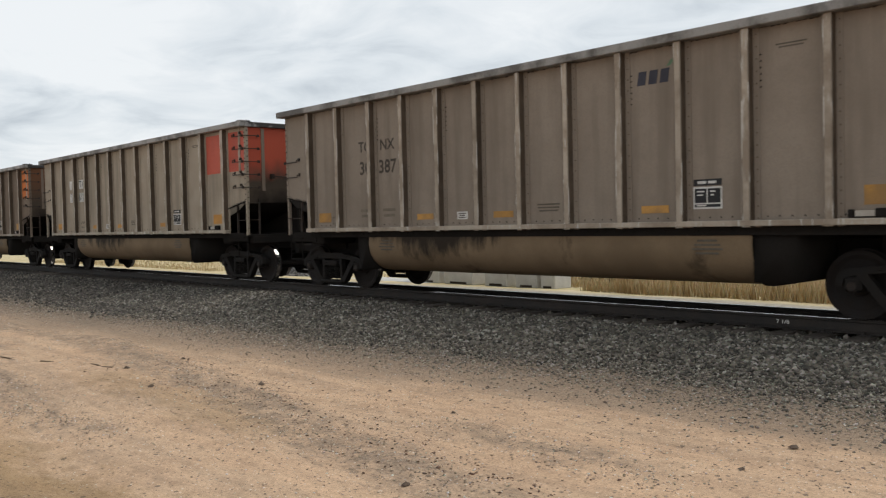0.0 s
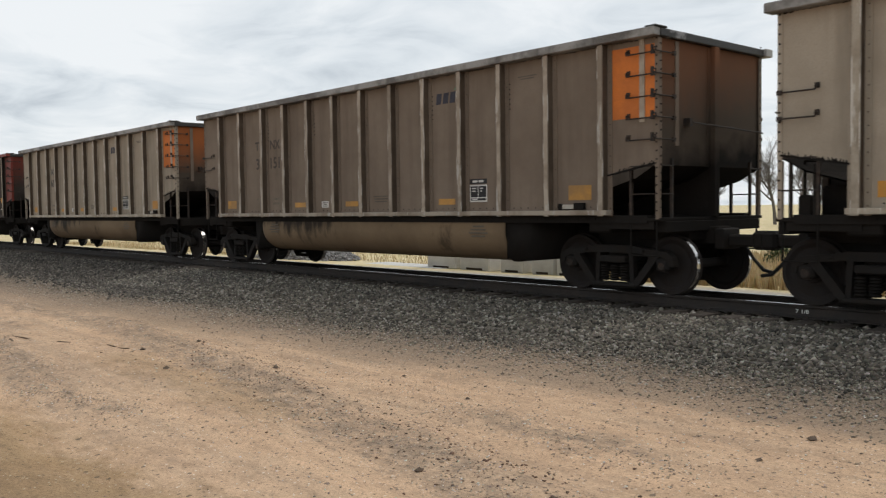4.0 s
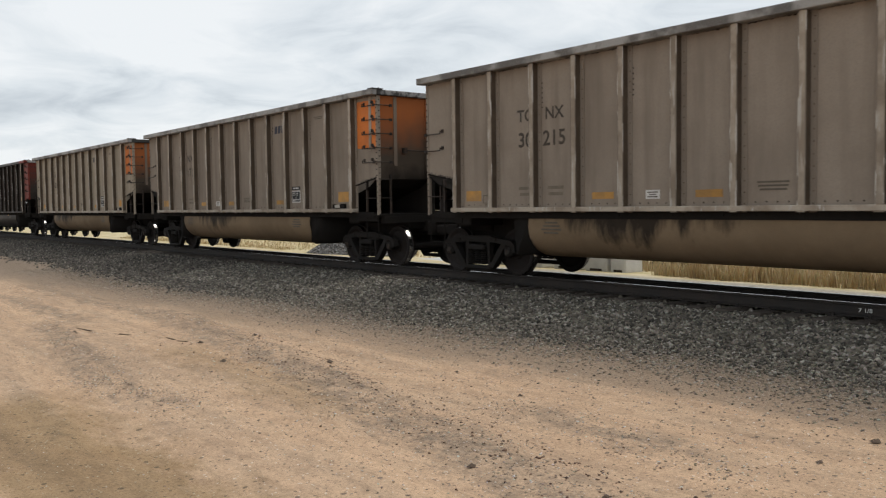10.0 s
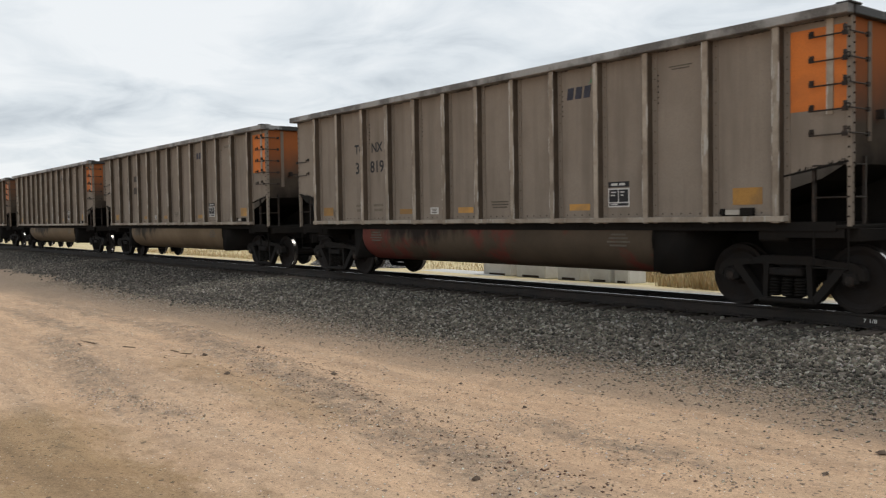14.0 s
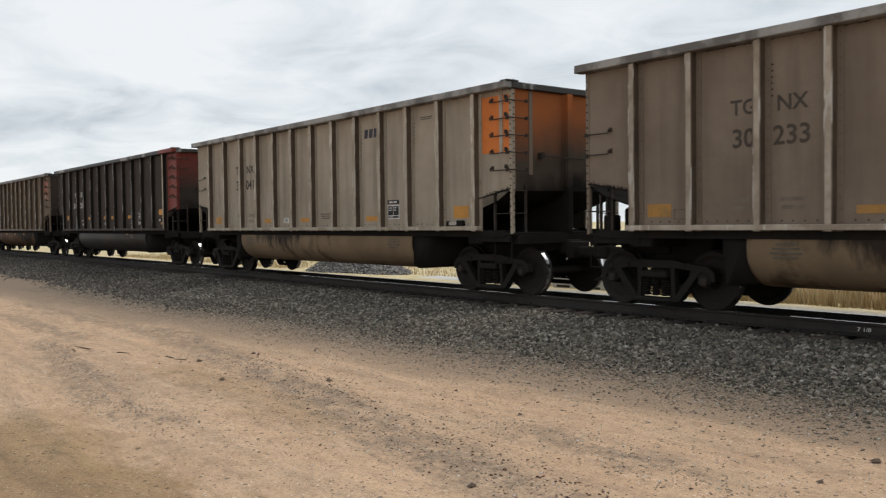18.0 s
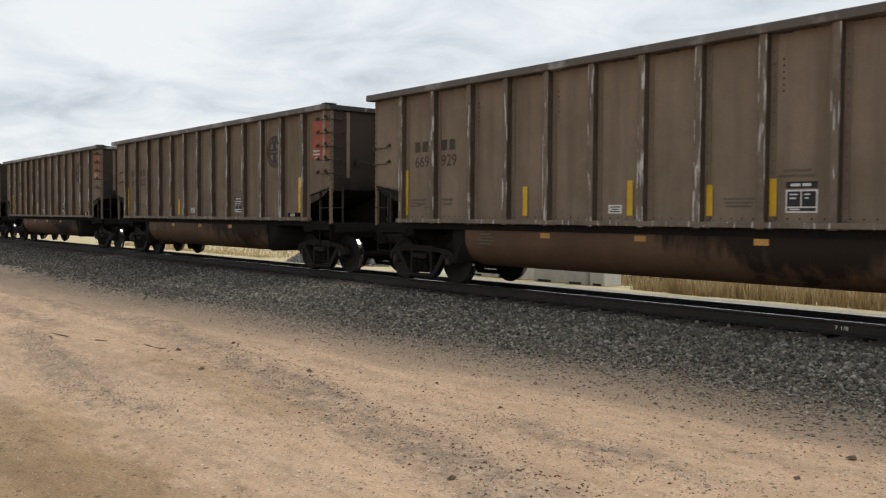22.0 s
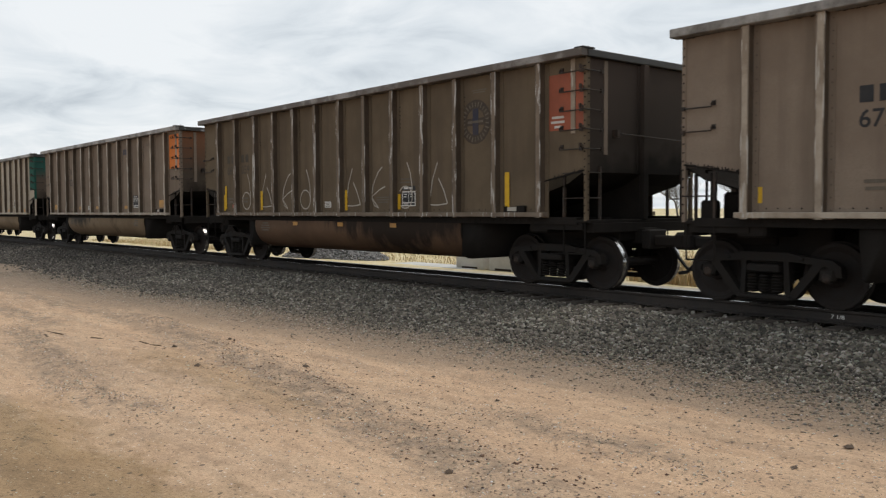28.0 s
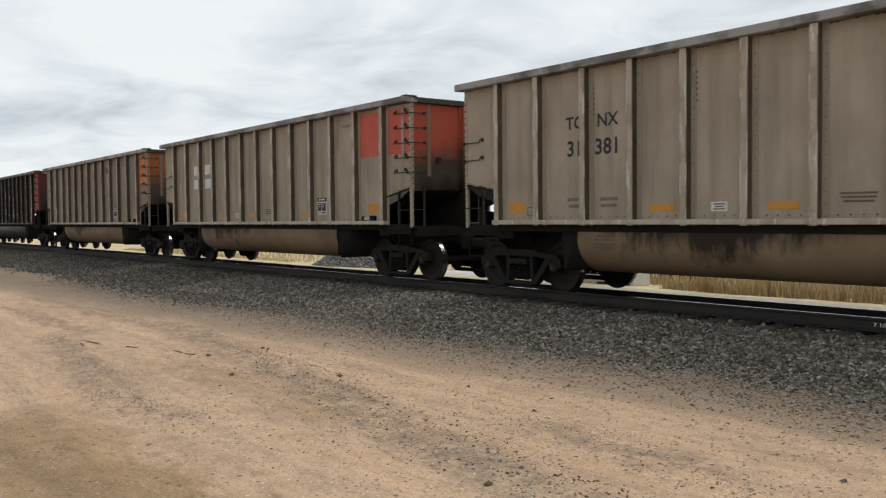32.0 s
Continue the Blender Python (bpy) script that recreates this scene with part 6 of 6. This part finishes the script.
def extras(car, style, marks, words, n):
    bay = lambda k: (POSTS[k] + POSTS[k + 1]) / 2 + 0.03
    if "logo" in words:
        for k, dx in enumerate((-0.19, 0.0, 0.19)):
            on_side("logo_block", cached("logo_block", lambda: Shape().prism([(-0.085, -0.10), (0.055, -0.10), (0.085, 0.10), (-0.055, 0.10)], -0.003, 0).mesh("logo_block", M["blue"])), car, bay(8) + dx, 3.46, "faded blue block of a company mark")
        on_side("logo_leaf", cached("leafmark", lambda: Shape().add([(0, -0.003, 0), (0.08, -0.003, 0.02), (0.2, -0.003, 0.16), (0.06, -0.003, 0.08)], [(0, 1, 2, 3)]).mesh("logo_leaf", M["leaf_green"])), car, bay(8) + 0.22, 3.58)
    if "tail" in words:
        on_side("stencil_bar", plate("ub", 0.46, 0.25, M["ink"], 0.003), car, POSTS[2] + 0.44, 2.54)
    if "unread" in words:
        for dx in (-0.28, 0.44):
            for z, h in ((2.98, 0.21), (2.54, 0.25)):
                on_side("stencil_bar", plate("ub", 0.4, h, M["tan_ink"], 0.003), car, POSTS[2] + dx, z)
    if "boxed" in words:
        x = POSTS[2]
        for dx, w in ((-0.44, 0.56), (0.42, 0.52)):
            for z in (2.98, 2.54):
                on_side("number_patch", plate("b", w, 0.30, M["white"], 0.002), car, x + dx, z, "white patch behind the car marks", SKIN - 0.002)
    if "herald" in words:
        on_side("emblem", cached("emblem", lambda: emblem(M["herald_ink"], M["herald_blue"], M["faint"])), car, 12.51, 3.035, "round black railway herald")
        railway_name(car, words.split("#")[-1] if "#" in words else "", 2.92, M["faded_ink"])
    if "swoosh" in words:
        for x, z, w in ((9.45, 3.13, 0.46), (10.39, 3.12, 0.54), (11.36, 3.15, 0.56), (12.28, 3.15, 0.5)):
            for k in (-1, 0, 1):
                on_side("logo_block", cached(("swoosh", k, w), lambda: Shape().prism([(-w * 0.15, -0.09), (w * 0.13, -0.085), (w * 0.15, 0.08 + 0.02 * k), (-w * 0.12, 0.07 + 0.02 * k)], -0.003, 0).mesh("logo_block", M["swoosh"])), car, x + k * w * 0.33, z, "faded red block of a company mark")
            on_side("logo_line", cached(("swoosh_line", w), lambda: Shape().prism([(-w * 0.55, -0.03), (w * 0.6, 0.02), (w * 0.6, 0.05), (-w * 0.55, 0.0)], -0.003, 0).mesh("logo_line", M["tan_ink"])), car, x - 0.06, z - 0.19)
        railway_name(car, words.split("#")[-1] if "#" in words else "", 4.05, M["ink"])
    if "greenbay" in words:
        p = BROWN_POSTS
        for k in (0, 1):
            a, b = p[k] + 0.09, p[k + 1] - 0.09
            panel = on_side("green_panel", cached(("gp", k), lambda: Shape().box(a, b, -0.002, 0.002, 1.36, TOP - 0.12).mesh("green_panel", M["green"])), car, 0, 0, "dark green painted bay")
            for z in (2.63, 1.96, 1.465):
                part("white_line", plate("wl", round(b - a, 3), 0.028, M["white"]), panel, pose((a + b) / 2, -0.004, z))
        # the large white company mark as plain slanted blocks
        for pts in (((1.90, 2.72), (2.67, 2.72), (2.67, 3.30), (2.57, 3.18), (2.50, 3.05), (2.01, 3.05)), ((2.14, 3.48), (2.50, 3.46), (2.66, 3.32), (2.67, 3.80), (2.25, 3.77)),
                    ((2.86, 2.72), (3.30, 2.77), (3.55, 3.0), (3.57, 3.2), (3.50, 3.31), (3.71, 3.58), (3.66, 3.76), (3.43, 3.82), (2.86, 3.80), (2.86, 3.55), (2.98, 3.49), (3.31, 3.51), (3.18, 3.29), (2.95, 3.08), (2.86, 3.05))):
            on_side("logo_block", Shape().prism(pts, -0.003, 0).mesh("logo_block", M["chalk"]), car, 0, 0, "worn white block of a company mark", SKIN + 0.003)
        for x in (2.02, 2.28):
            on_side("name_block", plate("nb", 0.17, 0.20, M["rust_red"]), car, x, 2.43, y=SKIN + 0.003)
        for text, x, z, size, mat in (("533", 2.28, 2.14, 0.31, "rust_red"), ("768", 3.27, 2.12, 0.31, "rust_red"), ("LD LMT", 2.22, 1.85, 0.12, "chalk"), ("LT WT", 2.20, 1.72, 0.12, "chalk"), ("211100", 3.32, 1.87, 0.12, "chalk"), ("43900", 3.36, 1.72, 0.12, "chalk")):
            on_side("lettering", text_mesh(text, size, M[mat]), car, x, z, y=SKIN + 0.003)
        on_side("placard", plate("gp", 0.56, 0.32, M["spray_faint"]), car, 4.37, 2.03, "faded grey painted-over patch")
        on_side("placard", plate("pk", 0.11, 0.11, M["pink_faint"]), car, 1.35, 2.13, "small pale pink square")
    if "sprayed" in words:
        for k, w, h in ((6, 0.7, 0.55), (7, 0.8, 0.6), (8, 0.32, 0.5), (9, 0.66, 0.5), (10, 0.8, 0.55), (11, 0.75, 0.65)):
            on_side("graffiti", cached(("spray", k), lambda: scrawl(k, w, h, M["spray"], 3)), car, bay(k), 1.66, "white spray-paint scrawl", SKIN + 0.004)
        part("graffiti", cached("spray_tub", lambda: ripple(4.5, M["spray_faint"])), car, pose(9.15, -1.485, 1.04), "long pale spray-paint squiggle on the belly")
    if "tag" in words.split():
        on_side("graffiti", cached("tag", lambda: scrawl(21, 0.85, 0.95, M["spray"], 5)), car, bay(11), 2.0, "white spray-paint scrawl", SKIN + 0.004)
    if "tagleft" in words:
        on_side("graffiti", cached("tagl", lambda: scrawl(25, 0.8, 0.8, M["spray_faint"], 2, 0.011)), car, bay(0), 1.75, "white spray-paint scrawl", SKIN + 0.004)
        on_side("graffiti", cached("tagl2", lambda: scrawl(28, 0.8, 0.8, M["spray_faint"], 2, 0.011)), car, bay(1), 1.8, "white spray-paint scrawl", SKIN + 0.004)
    if "scrawl" in words:
        for k, x in enumerate((3.36, 4.45, 5.5, 6.4, 8.43, 9.36, 10.36, 11.4)):
            on_side("graffiti", cached(("hook", k % 3), lambda: hook(k % 3, M["spray_faint"])), car, x, 1.85, "thin white spray-paint stroke", SKIN + 0.004)
        on_side("marking_spot", plate("spot", 0.15, 0.10, M["rust_red"]), car, 2.58, 1.51, "small red paint spot")


CARS = []


def build_car(n, spec):
    style, end_name, marks, words = spec
    car = new("coal_gondola")
    label = SAYS[style] + (f", {end_name} painted end" if end_name else "")
    tagged(car, label, "freight car", "gondolas of the coal train")
    add_body(car, style, end_name, BROWN_POSTS if (style in ("brown", "umber") or "swoosh" in words) and "scrawl" not in words else [1.82, 2.76, 3.81, 4.77] + [5.87 + 1.06 * k for k in range(6)] + [12.22, 13.12, 14.08] if "stripes" in words else [x - 0.05 for x in POSTS[:-1]] + POSTS[-1:] if "boxed" in words else POSTS, style == "black" or "stripes" in words, "belly_black" if "greenbay" in words else None)
    end_panels(car, end_name, style == "black" or "stripes" in words)
    if style == "black":
        part("rail_cap", cached("rail_cap", lambda: Shape().box(BODY - END - 1.15, BODY - END + 0.055, -FACE - 0.054, -FACE + 0.13, TOP - 0.098, TOP + 0.034, 0.012).mesh("rail_cap", M["red"])), car, label="dull red painted end of the top rail")
        part("post_cover", cached("post_cover", lambda: Shape().box(-0.046, 0.046, -FACE - 0.004, -FACE + 0.002, SILL, TOP - 0.105).mesh("post_cover", M["pale_edge"])), car, pose(POSTS[-1], 0, 0), "pale worn last post")
        if marks:
            for text, z in ((marks[2] + marks[3], 3.62), (marks[0] + marks[1], 3.42)):
                part("lettering", text_mesh(text, 0.2, M["white"], 0.85), car, pose(BODY - END - 0.012, 1.12, z, 0, 0, 90))
    if marks:
        stencils(car, style, marks, -0.30 if "stripes" in words else -0.06 if "boxed" in words else 0.0, 0.34 if "stripes" in words else 0.0, 0.14 if "low" in words else 0.0)
    patches(car, style, words)
    extras(car, style, marks, words, n)
    CARS.append(car)


for number, spec in enumerate(TRAIN):
    build_car(number, spec)

# ---- beyond the track: field, concrete blocks, gravel heap, bare trees ----
build_stones()


def build_blocks():
    """A row of precast concrete blocks on a slab, with cast lifting slots and chipped edges."""
    rng = random.Random(9)
    slab = Shape().box(-25.6, -21.2, 6.2, 7.4, -0.66, -0.56, 0.02).mesh("concrete_slab", M["concrete"])
    tagged(new("concrete_slab", slab), "flat pale concrete slab lying in the dry grass", "concrete slab")
    for x0, x1, y, turn in ((-22.2, -20.85, 6.88, 2), (-20.6, -19.2, 6.88, -2), (-18.75, -17.8, 6.88, 1), (-17.45, -16.65, 6.88, 3), (-16.48, -15.92, 6.88, -1)):
        w, h, d = x1 - x0, rng.uniform(0.95, 1.1), 0.75
        s = Shape().box(-w / 2, w / 2, -d / 2, d / 2, 0, h, 0.035)
        block = new("concrete_block")
        block.matrix_basis = pose((x0 + x1) / 2, y, -0.60, 0, 0, turn)
        tagged(block, "white-grey precast concrete block standing in the grass", "concrete block", "blocks beside the track")
        part("block_body", s.mesh("block_body", M["concrete"]), block)
        slot = Shape().box(-w * 0.28, w * 0.28, -d / 2 - 0.006, -d / 2 + 0.01, 0.03, 0.10, 0.004)
        part("fork_slot", slot.mesh("fork_slot", M["grime"]), block)


def build_heap():
    """A long heap of the same crushed rock, left beside the line."""
    rng = np.random.RandomState(21)
    cx, cy, rx, ry, h = -30.6, 7.0, 2.9, 1.9, 1.25
    rise = lambda x, y: GROUND - 0.12 + h * np.clip(1 - np.sqrt(((x - cx) / rx) ** 2 + ((y - cy) / ry) ** 2), 0, 1)
    n, k = 36, 14
    verts = [(cx, cy, GROUND - 0.12 + h * 0.96)]
    for j in range(1, k + 1):
        for i in range(n):
            a = 2 * math.pi * i / n
            r = j / k
            x, y = cx + rx * r * math.cos(a), cy + ry * r * math.sin(a)
            verts.append((x, y, float(rise(np.array(x), np.array(y))) + (rng.uniform(-0.05, 0.05) if j < k else -0.1)))
    faces = [(0, 1 + i, 1 + (i + 1) % n) for i in range(n)]
    faces += [(1 + (j - 1) * n + i, 1 + j * n + i, 1 + j * n + (i + 1) % n, 1 + (j - 1) * n + (i + 1) % n) for j in range(1, k) for i in range(n)]
    heap = tagged(new("gravel_heap", mesh_of("gravel_heap", verts, faces, M["heap"])), "heap of grey crushed rock beyond the rails", "gravel heap")
    a, r = rng.uniform(0, 2 * np.pi, 4200), np.sqrt(rng.uniform(0, 1, 4200))
    x, y = cx + rx * r * np.cos(a), cy + ry * r * np.sin(a)
    stones = scatter_rocks("heap_gravel", x, y, rng.uniform(0.03, 0.07, 4200), M["heap_stone"], 22, "loose grey stones of the heap", ground_at=rise)
    del stones["category"]
    stones.parent = heap


def build_grass():
    """Dry grass: thin bent blades in tufts, taller to the right of the blocks."""
    rng = np.random.RandomState(31)
    n = 42000
    x = np.concatenate([-17.5 + 19 * rng.uniform(0, 1, n // 2), -60 + 62 * rng.uniform(0, 1, n // 2)])
    y = 6.3 + 15.7 * rng.uniform(0, 1, n) ** 1.6
    clear = (x < -14.9) & (x > -36) & (y < 7.45)      # open ground before the blocks and the heap
    x, y = x[~clear], y[~clear]
    n = len(x)
    tuft = lumps(x, y, 33, 1.6)
    tall = np.where(x > -16.5 + lumps(x, y, 35, 4), 0.42, 0.16) * (1 + 0.45 * tuft) * rng.uniform(0.6, 1.25, n)
    tall = np.clip(tall, 0.06, 0.95)
    a = rng.uniform(0, 2 * np.pi, n)
    w = rng.uniform(0.010, 0.022, n)
    lean = tall * rng.uniform(0.1, 0.45, n)
    z = height(x, y) - 0.02
    dx, dy = np.cos(a), np.sin(a)
    b = rng.uniform(0, 2 * np.pi, n)
    lx, ly = np.cos(b) * lean, np.sin(b) * lean
    verts = np.stack([np.stack([x - dx * w, y - dy * w, z], 1), np.stack([x + dx * w, y + dy * w, z], 1),
                      np.stack([x + dx * w * 0.7 + lx * 0.4, y + dy * w * 0.7 + ly * 0.4, z + tall * 0.6], 1),
                      np.stack([x - dx * w * 0.7 + lx * 0.4, y - dy * w * 0.7 + ly * 0.4, z + tall * 0.6], 1),
                      np.stack([x + lx, y + ly, z + tall], 1)], 1).reshape(-1, 3)
    base = np.arange(n)[:, None] * 5
    faces = (base + np.array([[0, 1, 2, 3]])).tolist() + (base + np.array([[3, 2, 4]])).tolist()
    tagged(new("dry_grass", mesh_of("dry_grass", verts.tolist(), faces, M["straw"])), "tall straw-coloured dry grass beyond the track", "grass", kind="stuff")


def build_shrub(x, y, size, seed):
    rng = np.random.RandomState(seed)
    shrub = new("shrub")
    shrub.matrix_basis = pose(x, y, -0.64)
    tagged(shrub, "low dark green shrub in the dry grass", "shrub")
    s = Shape()
    for _ in range(14):
        a, r = rng.uniform(0, 6.28), rng.uniform(0.1, 0.5) * size
        s.path([(0, 0, 0), (r * 0.5 * math.cos(a), r * 0.5 * math.sin(a), size * 0.35), (r * math.cos(a), r * math.sin(a), size * rng.uniform(0.5, 0.85))], 0.012, 4)
    part("stems", s.mesh("stems", M["bark"]), shrub)
    f = Shape()
    for _ in range(900):
        v = rng.normal(0, 1, 3)
        v = v / np.linalg.norm(v) * rng.uniform(0.45, 1.0) * size * np.array([0.75, 0.6, 0.5]) + np.array([0, 0, size * 0.5])
        if v[2] < 0.02:
            continue
        p, q = rng.normal(0, 1, 3), rng.normal(0, 1, 3)
        p, q = p / np.linalg.norm(p) * 0.05, q / np.linalg.norm(q) * 0.03
        f.add([v - p, v + q, v + p, v - q], [(0, 1, 2, 3)])
    part("foliage", f.mesh("foliage", M["leaf"]), shrub)


def build_tree(x, y, tall, seed):
    """A leafless tree: tapered trunk, forking limbs, fine twigs."""
    rng = random.Random(seed)
    tree = new("tree")
    tree.matrix_basis = pose(x, y, -0.7)
    tagged(tree, "bare grey leafless tree with fine twigs", "tree", "bare trees in the distance")
    trunk, crown = Shape(), Shape()

    def limb(p, d, length, r, depth):
        target = trunk if depth < 2 else crown
        q = p
        for k in range(3):
            d = (d + Vector((rng.uniform(-0.2, 0.2), rng.uniform(-0.2, 0.2), rng.uniform(-0.05, 0.15)))).normalized()
            nxt = q + d * length / 3
            target.bar(q, nxt, r * (1 - 0.18 * k), 5 if depth < 2 else 3)
            q = nxt
            if depth < 5 and (k > 0 or depth > 0):
                for _ in range(2 if depth < 4 else 1):
                    side = Vector((rng.uniform(-1, 1), rng.uniform(-1, 1), rng.uniform(-0.1, 0.8))).normalized()
                    limb(q, (d * 0.7 + side * 0.8).normalized(), length * rng.uniform(0.5, 0.72), r * 0.5, depth + 1)

    limb(Vector((0, 0, 0)), Vector((0, 0, 1)), tall * 0.42, tall * 0.022, 0)
    part("trunk", trunk.mesh("trunk", M["bark"]), tree)
    part("crown", crown.mesh("crown", M["bark"]), tree)


M["splinter"] = material("grey_brown_wood", (0.17, 0.115, 0.075), 0.85, second=(0.10, 0.07, 0.05), scale=8.0, stretch=(0.3, 2, 2))
M["heap"] = material("heap_of_crushed_rock", (0.20, 0.19, 0.18), 0.9, second=(0.12, 0.115, 0.11), scale=6.0, grain=25, bump=0.5, random_shade=0)
M["heap_stone"] = stone_material("heap_stone", [(0.0, (0.11, 0.105, 0.10)), (0.6, (0.24, 0.23, 0.22)), (1.0, (0.42, 0.40, 0.38))])
M["straw"] = stone_material("dry_straw", [(0.0, (0.52, 0.37, 0.18)), (0.4, (0.70, 0.52, 0.28)), (0.85, (0.78, 0.64, 0.41)), (1.0, (0.46, 0.42, 0.20))])
M["leaf"] = stone_material("dark_shrub_leaf", [(0.0, (0.035, 0.06, 0.02)), (1.0, (0.10, 0.13, 0.05))])
M["bark"] = material("grey_bark", (0.16, 0.145, 0.13), 0.9, second=(0.10, 0.09, 0.08), scale=4.0)
build_blocks()
build_heap()
build_grass()
for x, y, size, seed in ((-16.0, 8.5, 0.95, 3), (-15.3, 8.5, 0.85, 4), (-13.0, 13.0, 0.8, 5)):
    build_shrub(x, y, size, seed)
for k, (x, y, tall) in enumerate(((-34, 60, 6.5), (-38, 66, 8.0), (-31, 58, 5.5), (-43, 70, 8.5), (-47, 64, 6.0), (-52, 72, 8.0), (-58, 70, 7.0), (-28, 62, 7.0))):
    build_tree(x, y, tall, 60 + k)

# splinters of wood on the dirt
for k, (x, y, length, turn) in enumerate(((-14.3, -8.5, 0.55, 12), (-14.0, -8.7, 0.35, -8), (-13.2, -8.2, 0.3, 20), (-12.4, -7.8, 0.28, 5), (-12.1, -7.75, 0.2, 35))):
    z = float(height(np.array([x]), np.array([y]))[0])
    s = Shape().prism([(-length / 2, 0.0), (length / 2, 0.004), (length * 0.45, 0.014), (-length * 0.4, 0.016)], -0.012, 0.014)
    ob = new("wood_splinter", s.mesh("wood_splinter", M["splinter"]))
    ob.matrix_basis = pose(x, y, z - 0.004, 0, 0, turn)
    tagged(ob, "dark weathered splinter of wood on the dirt", "wood scrap", "splinters on the yard")

# where the first car's rear coupling is on the track, in seconds and metres
RUN = ((0, -18.0), (1, -2.88), (2, 12.67), (5, 57.88), (6, 72.85), (7, 87.99), (8, 103.02), (9, 118.12), (10, 133.10), (11, 148.18), (12, 163.19), (13, 178.23), (14, 193.35),
       (17, 238.44), (18, 253.02), (19, 268.05), (20, 283.15), (21, 298.17), (22, 313.25), (23, 328.30), (24, 343.36), (27, 388.61), (28, 403.75), (29, 418.37), (30, 433.44), (31, 448.72), (32, 463.89))


def along(t):
    return float(np.interp(t, [q for q, _ in RUN], [s for _, s in RUN]))


def motions():
    for n, car in enumerate(CARS):
        walk(car, [(t, pose(s - LENGTH * n, 0, 0)) for t, s in RUN])
    for ws, car, a, dx in WHEELSETS:
        n = CARS.index(car)
        # it rolls while it is near; far off the turning cannot be told
        times = [k / 30 for k in range(961) if -78 < along(k / 30) - LENGTH * n + a < 4]
        if not times:
            continue
        turn = lambda t: pose(dx, 0, RADIUS, 0, math.degrees((along(t) - along(times[0])) / RADIUS) % 360, 0)
        rows = [(t, turn(t)) for t in times]
        if times[0] > 0:
            rows.insert(0, (0, turn(times[0])))
        if times[-1] < 32:
            rows.append((32, turn(times[-1])))
        walk(ws, rows)


motions()
